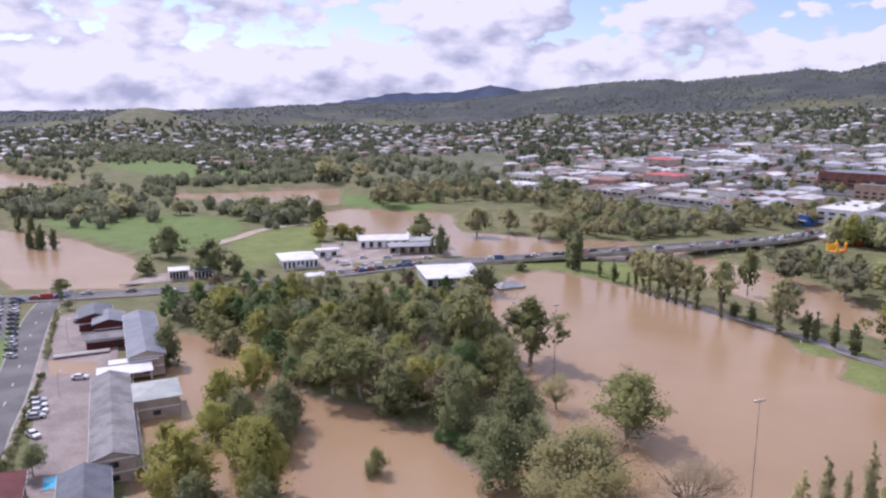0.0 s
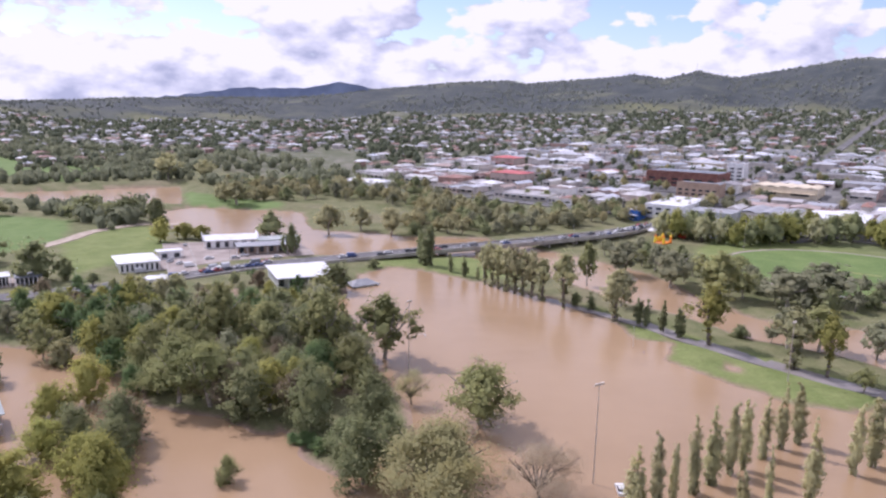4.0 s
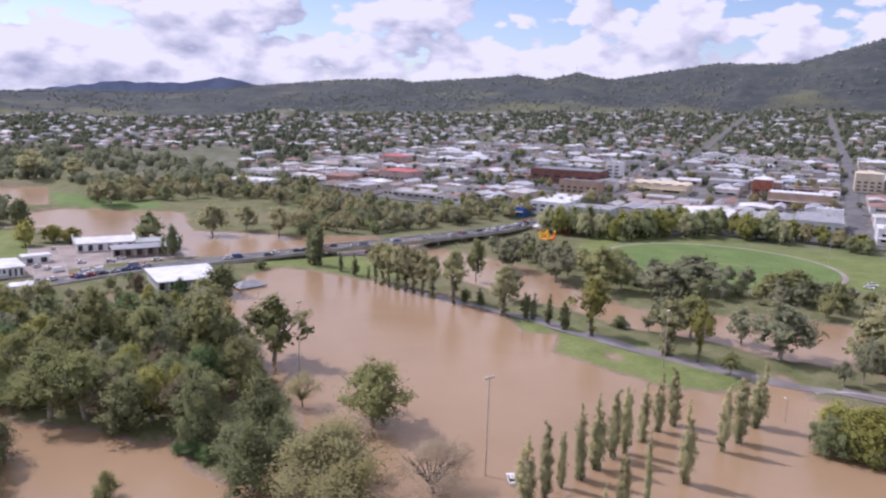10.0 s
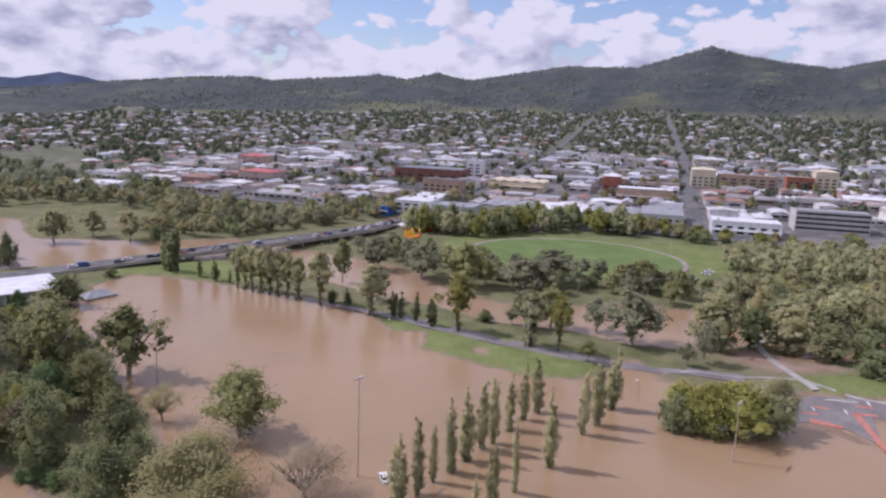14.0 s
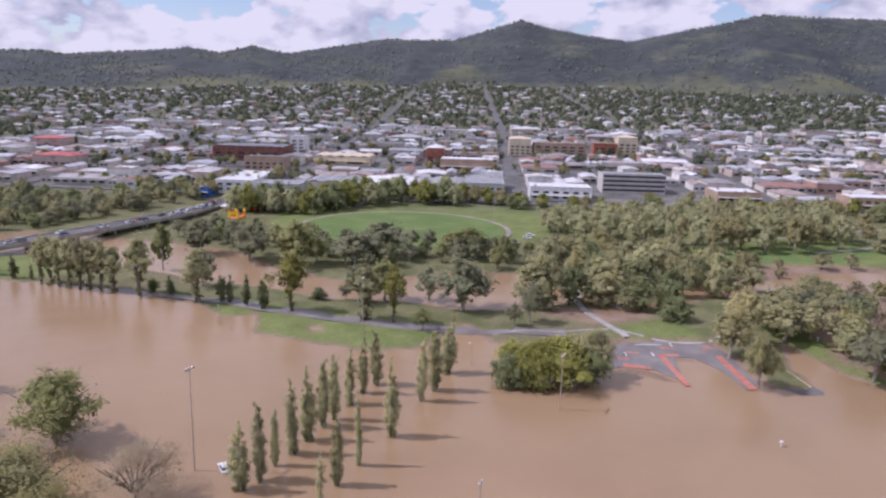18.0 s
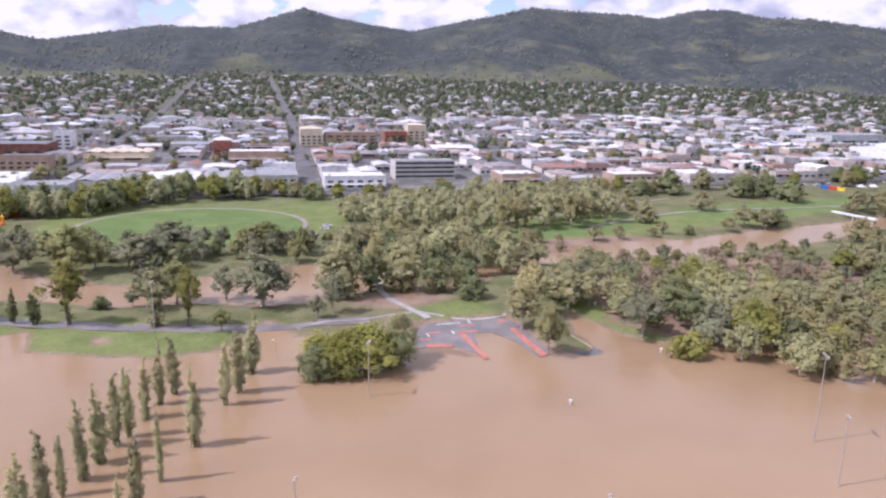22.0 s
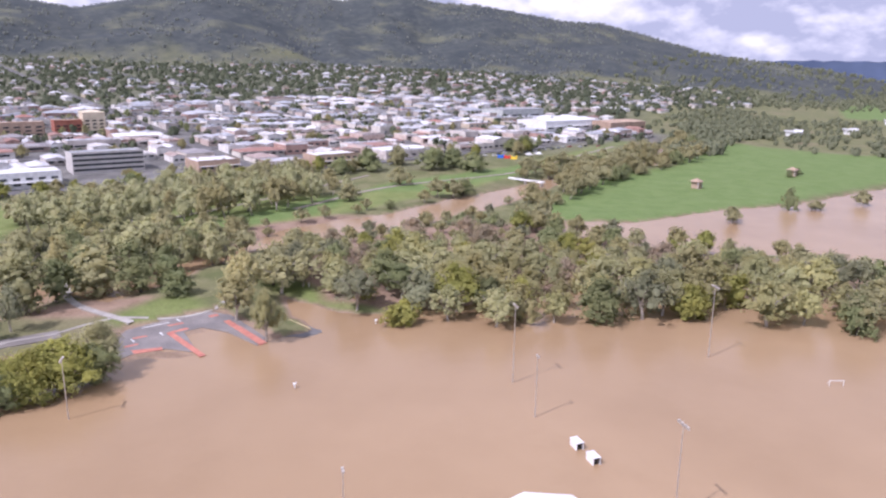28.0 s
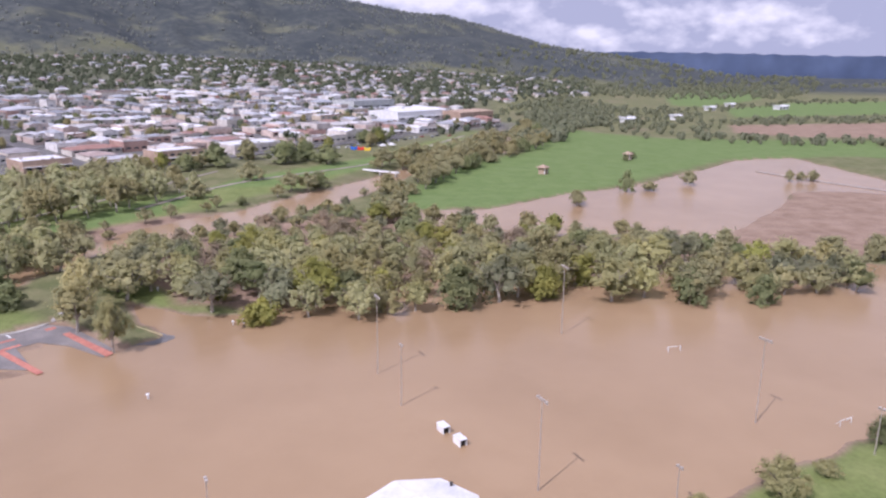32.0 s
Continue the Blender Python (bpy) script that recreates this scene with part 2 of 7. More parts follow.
def roof_material(name, dark, light, rough, metal, tones, ribs=True):
    """Sheet or tile roofs whose colour is drawn from a few tones, roof by roof."""
    m, n, l, b = shader(name, rough, metal, 0.4)
    geo = n.new("ShaderNodeNewGeometry")
    ramp = n.new("ShaderNodeValToRGB")
    ramp.color_ramp.interpolation = "CONSTANT"
    e = ramp.color_ramp.elements
    for i, (at, colour) in enumerate(tones):
        k = e[i] if i < 2 else e.new(at)
        k.position, k.color = at, (*colour, 1)
    l.new(geo.outputs["Random Per Island"], ramp.inputs[0])
    stain = noise_at(n, l, geo.outputs["Position"], 0.25, 5.0, 0.65)
    x = n.new("ShaderNodeMix")
    x.data_type, x.blend_type = "RGBA", "MULTIPLY"
    x.inputs["Factor"].default_value = 0.8
    l.new(ramp.outputs[0], x.inputs[6])
    l.new(blend(n, l, stain, (0.62, 0.60, 0.58), (1, 1, 1), 0.3, 0.6), x.inputs[7])
    l.new(x.outputs[2], b.inputs["Base Color"])
    return m


M_GROUND = ground_material()
M_WATER = water_material("flood_water", (0.305, 0.205, 0.114), (0.362, 0.249, 0.144), 0.24)
M_ROAD = varied("asphalt", (0.11, 0.107, 0.105), (0.165, 0.16, 0.155), 0.08, 2.0, 0.85)
M_CONCRETE = varied("concrete", (0.30, 0.28, 0.25), (0.42, 0.40, 0.36), 0.2, 3.0, 0.85)
M_WETROAD = varied("wet_grey_road", (0.17, 0.155, 0.145), (0.25, 0.225, 0.205), 0.1, 2.0, 0.45)
M_PAVING = varied("pale_paving", (0.26, 0.22, 0.19), (0.36, 0.31, 0.27), 0.12, 2.0, 0.85)
M_WHITE = varied("white_paint", (0.66, 0.66, 0.65), (0.82, 0.82, 0.80), 0.5, 6.0, 0.5)
M_LINE = varied("road_paint", (0.55, 0.55, 0.53), (0.75, 0.75, 0.73), 1.5, 8.0, 0.7)
M_SALMON = varied("red_surfacing", (0.42, 0.16, 0.12), (0.52, 0.22, 0.16), 0.5, 4.0, 0.8)
M_STEEL = varied("galvanised_steel", (0.50, 0.46, 0.42), (0.62, 0.57, 0.52), 0.8, 8.0, 0.45, 0.6)
M_BARK = varied("bark", (0.10, 0.08, 0.06), (0.22, 0.19, 0.155), 0.9, 6.0, 0.9)
M_PALEBARK = varied("pale_bark", (0.28, 0.25, 0.21), (0.48, 0.44, 0.38), 0.7, 5.0, 0.85)
M_GUM = leaf_material("gum_leaves", (0.33, 0.334, 0.174), (0.498, 0.482, 0.263))
M_DARKLEAF = leaf_material("dark_leaves", (0.185, 0.215, 0.1), (0.32, 0.338, 0.168))
M_LIME = leaf_material("lime_leaves", (0.259, 0.273, 0.077), (0.451, 0.438, 0.138))
M_OLIVE = leaf_material("olive_leaves", (0.33, 0.325, 0.157), (0.515, 0.482, 0.241))
M_POPLAR = leaf_material("poplar_leaves", (0.348, 0.34, 0.18), (0.546, 0.522, 0.288))
M_BROWNLEAF = leaf_material("dry_leaves", (0.3, 0.25, 0.175), (0.48, 0.4, 0.28))
M_PARKGUM = leaf_material("pale_olive_leaves", (0.355, 0.372, 0.198), (0.505, 0.515, 0.29))
M_BELT = leaf_material("belt_leaves", (0.17, 0.195, 0.125), (0.30, 0.318, 0.195), 0.1)
M_WOODGUM = leaf_material("shaded_gum_leaves", (0.215, 0.230, 0.098), (0.345, 0.352, 0.155))
M_GREYGREEN = leaf_material("grey_green_leaves", (0.225, 0.238, 0.142), (0.35, 0.355, 0.222))
M_DEEPLEAF = leaf_material("deep_green_leaves", (0.10, 0.16, 0.065), (0.19, 0.265, 0.11))
M_RUSSET = leaf_material("russet_leaves", (0.19, 0.155, 0.10), (0.31, 0.265, 0.165))
# far garden leaves: some blue of the haze is put into the green
M_FARLEAF = leaf_material("town_leaves", (0.088, 0.108, 0.072), (0.165, 0.182, 0.115), 0.1)
M_GLASS = varied("dark_window_glass", (0.025, 0.03, 0.035), (0.06, 0.07, 0.08), 0.3, 2.0, 0.12, 0.0, 0.5)
M_WALLS = roof_material("town_walls", None, None, 0.85, 0.0, [(0.0, (0.62, 0.58, 0.52)), (0.28, (0.70, 0.68, 0.64)), (0.5, (0.55, 0.47, 0.42)), (0.62, (0.50, 0.46, 0.42)), (0.80, (0.40, 0.27, 0.22)), (0.88, (0.58, 0.50, 0.38))])
M_ROOFS = roof_material("sheet_roofs", None, None, 0.55, 0.0, [(0.0, (0.48, 0.49, 0.51)), (0.24, (0.68, 0.69, 0.70)), (0.41, (0.38, 0.40, 0.43)), (0.64, (0.56, 0.52, 0.49)), (0.74, (0.24, 0.25, 0.27)), (0.88, (0.62, 0.64, 0.67)), (0.95, (0.36, 0.17, 0.13))])
M_HOUSEROOFS = roof_material("house_roofs", None, None, 0.65, 0.0, [(0.0, (0.42, 0.43, 0.45)), (0.20, (0.66, 0.67, 0.68)), (0.30, (0.24, 0.24, 0.25)), (0.56, (0.28, 0.17, 0.14)), (0.66, (0.36, 0.32, 0.30)), (0.82, (0.20, 0.22, 0.24)), (0.92, (0.55, 0.56, 0.57))])

# ---- ground: one sheet from under the camera to the far hills ----
BASINS = {      # flooded ground
    "fields": [(17, 280), (31, 320), (47, 332), (57, 323), (72, 304), (85, 289), (103, 262), (111, 243), (111, 217), (107, 198), (116, 180), (127, 156), (139, 147), (150, 151), (161, 155), (168, 154), (160, 137), (186, 113),
               (172, 100), (171, 90), (176, 82), (187, 69), (197, 58), (229, 76), (219, 61), (213, 47), (218, 30), (229, 8), (246, -17), (255, -45), (256, -64), (252, -98), (256, -140), (276, -172)],
    "fields_south": [(260, -176), (240, -240), (190, -260), (150, -180), (130, -112), (121, -90), (116, -78), (111, -66), (104, -50), (80, -60), (0, -90), (-70, -20), (-90, 60), (-55, 110), (-60, 130), (-76, 171), (-92, 206), (-100, 240), (-85, 232), (-68, 231), (-47, 203), (-36, 181), (-5, 160), (17, 280), (88, 255), (98, 200), (116, 155), (138, 140), (158, 118), (166, 96), (172, 76), (195, 50), (213, 10), (246, -98)],
    "creek": [(-290, 450), (-248, 432), (-214, 413), (-155, 357), (-133, 300), (-157, 297), (-181, 297), (-208, 332), (-300, 400)],
    "flats": [(-95, 516), (-70, 546), (-6, 522), (6, 516), (9, 443), (66, 413), (58, 372), (22, 366), (5, 370), (-15, 415), (-48, 425), (-82, 465)],
    "far_flats": [(-560, 868), (-469, 830), (-362, 708), (-316, 616), (-430, 630)],
    "puddle": [(102, 208), (108, 215), (113, 211), (121, 208), (116, 203), (112, 196), (106, 195), (109, 203)],
    "puddle_small": [(125, 184), (128, 187), (131, 184), (128, 182)],
    "far_flats_west": [(-520, 791), (-419, 781), (-317, 656), (-321, 608), (-386, 583)],
    "flats_strip": [(-245, 635), (-189, 629), (-144, 586), (-150, 554), (-185, 585), (-229, 605)],
    "far_flats_mid": [(-242, 637), (-172, 659), (-98, 683), (-81, 562), (-117, 562), (-171, 597)],
    "river": [(66, 413), (110, 400), (142, 345), (162, 305), (162, 248), (170, 224), (188, 213), (212, 210), (236, 187), (240, 160), (222, 150), (197, 154), (181, 164), (167, 193), (150, 213), (146, 232), (128, 264), (118, 300), (90, 350), (58, 372)],
    "river_east": [(222, 150), (240, 160), (290, 122), (330, 108), (358, 88), (376, 66), (432, 33), (476, 2), (560, -50), (607, -123), (648, -139), (800, -160), (790, -150), (650, -120), (580, -60), (478, -24), (398, 14), (340, 54), (335, 72), (290, 108), (215, 130)],
    "pond": [(372, -64), (415, -118), (443, -170), (516, -253), (563, -300), (579, -358), (437, -352), (401, -324), (417, -291), (417, -261), (381, -236), (334, -190), (291, -146), (280, -116), (320, -150), (310, -90), (330, -60)],
    "pond_west": [(318, -62), (345, -25), (372, -30), (372, -64), (330, -75)],
    "carpark_dip": [(178, 92), (184, 96), (192, 88), (200, 82), (186, 72), (174, 78)],
}
ISLANDS = {     # higher ground inside the flood
    "wood": [(-117, 276), (-73, 320), (-11, 320), (15, 285), (16, 256), (19, 208), (26, 186), (28, 167), (21, 149), (15, 138), (8, 139), (1, 149), (-5, 166), (-24, 176), (-36, 180), (-47, 203), (-66, 232), (-85, 236), (-103, 256)],
}
COVER = {       # what grows on the ground
    "grass": [[(200, 330), (240, 380), (300, 390), (350, 350), (370, 290), (340, 240), (290, 225), (240, 250), (205, 290)], [(105, 262), (118, 242), (112, 217), (107, 197), (127, 154), (145, 149), (160, 156), (142, 190), (120, 230)], [(205, 118), (196, 124), (190, 112), (212, 96), (228, 110)], [(230, 78), (205, 28), (212, 25), (245, 60), (262, 90), (248, 100)],
              [(326, 165), (353, 138), (440, 95), (480, 60), (440, 45), (370, 91), (300, 140), (280, 160)], [(457, 90), (574, -15), (752, -100), (740, -118), (640, -70), (528, -5), (430, 42)], [(28, 320), (44, 334), (60, 326), (75, 306), (100, 300), (110, 350), (40, 350)],
              [(130, -112), (121, -90), (116, -78), (106, -55), (90, -80), (130, -180)], [(-120, 404), (-112, 465), (-80, 454), (-63, 388), (-95, 326)], [(255, 160), (330, 190), (420, 170), (420, 110), (340, 130)]],
    "crop": [[(440, 95), (480, 75), (560, 0), (600, -30), (590, -45), (528, -10), (450, 45)], [(330, 156), (420, 112), (440, 95), (372, 100), (320, 140)], [(-270, 477), (-192, 505), (-133, 480), (-120, 404), (-150, 372), (-219, 423)], [(-89, 622), (-6, 550), (-10, 522), (-72, 539)], [(-471, 1003), (-286, 909), (-158, 764), (-194, 683), (-378, 830)],
             [(1626, -682), (1927, -911), (1901, -1075), (1498, -842), (1246, -592), (1286, -551)], [(1180, -600), (1363, -831), (1445, -1184), (1082, -890), (1033, -677), (1006, -530)], [(371, -15), (420, -22), (500, -50), (590, -130), (790, -200), (718, -319), (690, -520), (576, -440), (563, -295), (444, -162), (376, -63)], [(590, -360), (640, -520), (560, -440)]],
    "mud": [[(197, 153), (218, 140), (222, 118), (198, 124)], [(285, 135), (332, 126), (367, 92), (374, 56), (350, 50), (319, 80)], [(295, -130), (326, -180), (407, -255), (470, -290), (440, -360), (278, -240), (262, -200)], [(-60, 240), (-20, 300), (0, 250), (15, 180), (-20, 180)],
            [(877, -456), (912, -753), (714, -592), (731, -463), (776, -410)], [(225, 60), (262, 84), (300, 88), (345, 40), (360, -12), (318, -58), (300, -120), (240, -150), (222, -60), (210, 20)]],
}
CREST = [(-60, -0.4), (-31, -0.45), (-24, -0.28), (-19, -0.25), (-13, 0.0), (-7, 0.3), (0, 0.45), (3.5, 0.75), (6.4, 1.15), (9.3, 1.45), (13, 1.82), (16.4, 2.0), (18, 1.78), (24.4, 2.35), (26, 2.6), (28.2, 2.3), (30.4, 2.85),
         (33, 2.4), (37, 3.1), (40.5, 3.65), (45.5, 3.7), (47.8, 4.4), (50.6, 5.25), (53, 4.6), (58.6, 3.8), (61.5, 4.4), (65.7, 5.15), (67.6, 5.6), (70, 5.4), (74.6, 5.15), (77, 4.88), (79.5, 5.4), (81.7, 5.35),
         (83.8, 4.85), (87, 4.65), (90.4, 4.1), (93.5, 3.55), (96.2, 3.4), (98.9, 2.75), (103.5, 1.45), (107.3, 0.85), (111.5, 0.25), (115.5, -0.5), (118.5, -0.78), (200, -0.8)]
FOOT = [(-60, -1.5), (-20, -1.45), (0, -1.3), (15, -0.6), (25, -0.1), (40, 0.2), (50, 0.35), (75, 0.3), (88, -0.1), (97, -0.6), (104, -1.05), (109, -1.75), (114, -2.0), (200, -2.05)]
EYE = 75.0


def inside(poly, x, y):
    """Signed distance to a polygon, positive inside."""
    p = np.array(poly, float)
    best, odd = np.full(x.shape, 1e9), np.zeros(x.shape, bool)
    for (ax, ay), (bx, by) in zip(p, np.roll(p, -1, 0)):
        ex, ey = bx - ax, by - ay
        t = np.clip(((x - ax) * ex + (y - ay) * ey) / (ex * ex + ey * ey + 1e-9), 0, 1)
        best = np.minimum(best, np.hypot(x - ax - t * ex, y - ay - t * ey))
        if ey:
            odd ^= ((ay > y) != (by > y)) & (x < (y - ay) * ex / ey + ax)
    return np.where(odd, best, -best)


def ripple(x, y, s):
    return np.sin(x / s + 1.3 * np.sin(y / (1.7 * s))) * np.cos(y / (1.1 * s) + 0.9 * np.sin(x / (2.3 * s) + 1.0))


def smooth(t):
    t = np.clip(t, 0, 1)
    return t * t * (3 - 2 * t)


def lattice(i, j):
    """A fixed random value from 0 to 1 at each point of a whole-number grid."""
    n = (i * 374761393 + j * 668265263) & 0x7fffffff
    n = ((n ^ (n >> 13)) * 1274126177) & 0x7fffffff
    return ((n ^ (n >> 16)) & 0xffff) / 65535.0


def soft_noise(x, y):
    x, y = np.asarray(x, float), np.asarray(y, float)
    i, j = np.floor(x).astype(np.int64), np.floor(y).astype(np.int64)
    f, g = smooth(x - i), smooth(y - j)
    low = lattice(i, j) * (1 - f) + lattice(i + 1, j) * f
    high = lattice(i, j + 1) * (1 - f) + lattice(i + 1, j + 1) * f
    return low * (1 - g) + high * g


def ridged(x, y):
    return 1 - np.abs(2 * soft_noise(x, y) - 1)


def spur_relief(az, r):
    """Spurs and gullies that run down the hillsides, about -1 to 1."""
    arc = np.radians(az) * 2600
    arc = arc + 240 * (soft_noise(r / 420, arc / 700) - 0.5) + 90 * (soft_noise(r / 150 + 9, arc / 260) - 0.5)
    big = ridged(arc / 620 + 3.3, r / 1700 + 0.4) - 0.5
    mid = ridged(arc / 250 + 11.7, r / 760 + 5.1) - 0.5
    small = ridged(arc / 105 + 1.9, r / 330 + 2.2) - 0.5
    knolls = soft_noise(arc / 190 + 40, r / 210 + 7) - 0.5
    return 1.15 * big + 0.55 * mid + 0.22 * small + 0.45 * knolls


def ground_height(x, y):
    x, y = np.atleast_1d(np.asarray(x, float)), np.atleast_1d(np.asarray(y, float))
    r, az = np.hypot(x, y) + 1e-6, np.degrees(np.arctan2(x, y))
    az = np.where(az < -120, az + 360, az)
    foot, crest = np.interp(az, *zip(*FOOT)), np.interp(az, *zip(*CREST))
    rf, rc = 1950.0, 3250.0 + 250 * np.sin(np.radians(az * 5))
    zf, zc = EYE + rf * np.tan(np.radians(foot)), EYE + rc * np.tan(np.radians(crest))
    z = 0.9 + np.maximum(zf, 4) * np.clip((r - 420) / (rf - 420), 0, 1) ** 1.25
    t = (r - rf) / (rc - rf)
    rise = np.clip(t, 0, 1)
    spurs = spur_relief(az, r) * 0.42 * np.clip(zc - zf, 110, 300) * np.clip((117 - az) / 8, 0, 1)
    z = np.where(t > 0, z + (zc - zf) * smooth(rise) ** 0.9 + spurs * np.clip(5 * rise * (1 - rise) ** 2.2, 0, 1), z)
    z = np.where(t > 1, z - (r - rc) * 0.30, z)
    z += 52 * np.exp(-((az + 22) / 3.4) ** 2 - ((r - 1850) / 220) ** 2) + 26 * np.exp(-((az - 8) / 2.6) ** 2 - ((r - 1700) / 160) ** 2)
    near = r < 1300
    if near.any():
        xn, yn = x[near], y[near]
        wet = np.full(xn.shape, -1e9)
        for poly in BASINS.values():
            wet = np.maximum(wet, inside(poly, xn, yn))
        for poly in ISLANDS.values():
            wet = np.minimum(wet, -inside(poly, xn, yn))
        wet = wet + 1.4 * ripple(xn, yn, 6.0) + 0.8 * ripple(yn, xn, 2.7)
        zn = z[near]
        z[near] = np.where(wet > -8, np.interp(wet, [-8, 0, 4], [0.9, 0.0, -0.9]) + np.clip((zn - 0.9), 0, 30) * np.clip(-wet / 8, 0, 1), zn)
        level = smooth((86 - np.hypot(xn - 261, yn - 291.5)) / 16)
        z[near] = z[near] * (1 - level) + np.minimum(z[near], 1.0) * level
        lot = inside([(166, 98), (172, 112), (192, 113), (213, 93), (190, 64), (172, 80)], xn, yn)
        z[near] = np.where(lot > -1.5, np.minimum(z[near], 0.1), z[near])
    return z


CARPARK = [(180, 110), (191, 111), (201, 104), (210, 93), (208, 86), (198, 76), (190, 68.5), (184, 69), (193, 81), (196, 90), (192, 94), (183, 87.5), (177, 83.5), (178.5, 93), (173.5, 100), (168, 102), (170, 108)]


GRID_AZ, GRID_R, GRID_Z = np.linspace(-46, 140, 580), np.r_[4.0, 20.0, np.geomspace(60, 1300, 225), np.linspace(1312, 3480, 125), np.geomspace(3510, 4350, 12)], []


def gz(x, y):
    """The height of the ground sheet at a place."""
    r, az = math.hypot(x, y), math.degrees(math.atan2(x, y))
    if not GRID_Z or not -45.9 < az < 139.9 or not 4 < r < 4340:
        return float(ground_height(x, y)[0])
    i = min(int(np.searchsorted(GRID_R, r)) - 1, len(GRID_R) - 2)
    t = (r - GRID_R[i]) / (GRID_R[i + 1] - GRID_R[i])
    f = (az + 46) / 186 * 579
    j = int(f)
    f -= j
    z = GRID_Z[0]
    return float((z[i, j] * (1 - f) + z[i, j + 1] * f) * (1 - t) + (z[i + 1, j] * (1 - f) + z[i + 1, j + 1] * f) * t)


def mesh_from(name, verts, faces, material, smooth_faces=False):
    me = bpy.data.meshes.new(name)
    me.from_pydata([tuple(v) for v in verts], [], [tuple(f) for f in faces])
    me.materials.append(material)
    if smooth_faces:
        me.polygons.foreach_set("use_smooth", [True] * len(me.polygons))
    me.update()
    return me


def make_ground():
    azs = np.radians(np.r_[GRID_AZ, np.linspace(140, 314, 60)[1:-1]])
    rs = GRID_R
    R_, A_ = np.meshgrid(rs, azs, indexing="ij")
    x, y = (R_ * np.sin(A_)).ravel(), (R_ * np.cos(A_)).ravel()
    z = ground_height(x, y)
    na, nr = len(azs), len(rs)
    GRID_Z.append(z.reshape(nr, na))
    i, j = np.meshgrid(np.arange(nr - 1), np.arange(na), indexing="ij")
    k = (j + 1) % na
    quads = np.stack([i * na + j, (i + 1) * na + j, (i + 1) * na + k, i * na + k], -1).reshape(-1, 4)[:, ::-1]
    me = bpy.data.meshes.new("ground")
    me.vertices.add(len(x))
    me.vertices.foreach_set("co", np.stack([x, y, z], 1).ravel())
    me.loops.add(quads.size)
    me.loops.foreach_set("vertex_index", quads.ravel().astype(np.int32))
    me.polygons.add(len(quads))
    me.polygons.foreach_set("loop_start", np.arange(0, quads.size, 4, dtype=np.int32))
    me.polygons.foreach_set("use_smooth", np.ones(len(quads), bool))
    me.update(calc_edges=True)
    me.validate()
    me.materials.append(M_GROUND)
    r, az = np.hypot(x, y), np.degrees(np.arctan2(x, y))
    fields = {name: np.zeros(len(x)) for name in ("grass", "crop", "mud", "town", "paved", "bush")}
    near = r < 2300
    for name, polys in COVER.items():
        for poly in polys:
            fields[name][near] = np.maximum(fields[name][near], np.clip(0.5 + (inside(poly, x[near], y[near]) + 2 * ripple(x[near], y[near], 7)) / 5, 0, 1))
    fields["mud"] = np.maximum(fields["mud"], np.where((r < 1300) & (z < 0.28), np.clip((0.28 - z) / 0.2, 0, 1), 0))
    u = x * 0.743 + y * 0.669
    fields["town"] = np.clip((u - 440) / 60, 0, 1) * np.clip((2100 - r) / 200, 0, 1) * np.clip((az + 12) / 8, 0, 1) * np.clip((101 - az) / 4, 0, 1)
    fields["town"] = np.maximum(fields["town"], 0.7 * np.clip((r - 1050) / 150, 0, 1) * np.clip((2050 - r) / 200, 0, 1) * (az < 20) * (az > -40))
    v = x * 0.669 - y * 0.743
    fields["paved"] = 0.85 * np.clip((u - 482) / 8, 0, 1) * np.clip((1000 - u) / 25, 0, 1) * np.clip((v + 440) / 30, 0, 1) * np.clip((690 - v) / 40, 0, 1)
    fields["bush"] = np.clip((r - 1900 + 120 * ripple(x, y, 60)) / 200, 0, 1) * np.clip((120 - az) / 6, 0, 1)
    # the far eastern plain takes the haze-blue bush colour too
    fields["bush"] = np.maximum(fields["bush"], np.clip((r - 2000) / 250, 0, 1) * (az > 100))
    hill = np.exp(-((az + 22) / 3.6) ** 2 - ((r - 1850) / 220) ** 2)
    fields["bush"] *= 1 - np.clip(hill * 2, 0, 1)
    for name, values in fields.items():
        a = me.attributes.new(name, "FLOAT", "POINT")
        a.data.foreach_set("value", values.astype(np.float32))
    tagged(new("ground", me), "river flats, town slopes and bush-covered hills", "ground", kind="structure")


make_ground()
bm = bmesh.new()
bmesh.ops.create_circle(bm, cap_ends=True, segments=64, radius=1000)
me = bpy.data.meshes.new("water")
bm.to_mesh(me)
bm.free()
me.materials.append(M_WATER)
tagged(new("water", me), "still brown flood water over playing fields", "water", kind="structure")


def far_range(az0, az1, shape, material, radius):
    """A distant range on the skyline; its material carries the blue of the haze."""
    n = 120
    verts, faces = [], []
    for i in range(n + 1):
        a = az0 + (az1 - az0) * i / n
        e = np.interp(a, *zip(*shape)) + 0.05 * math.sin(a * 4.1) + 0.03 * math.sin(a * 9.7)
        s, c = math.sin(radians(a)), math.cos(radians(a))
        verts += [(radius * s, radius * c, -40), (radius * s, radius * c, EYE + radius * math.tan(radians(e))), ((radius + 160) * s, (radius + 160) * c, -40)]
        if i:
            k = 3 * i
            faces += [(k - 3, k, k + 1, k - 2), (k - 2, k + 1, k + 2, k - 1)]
    tagged(new("backdrop", mesh_from("backdrop", verts, faces, material, True)), "distant wooded mountain range with blue-grey haze in its colour", "mountains", kind="structure")


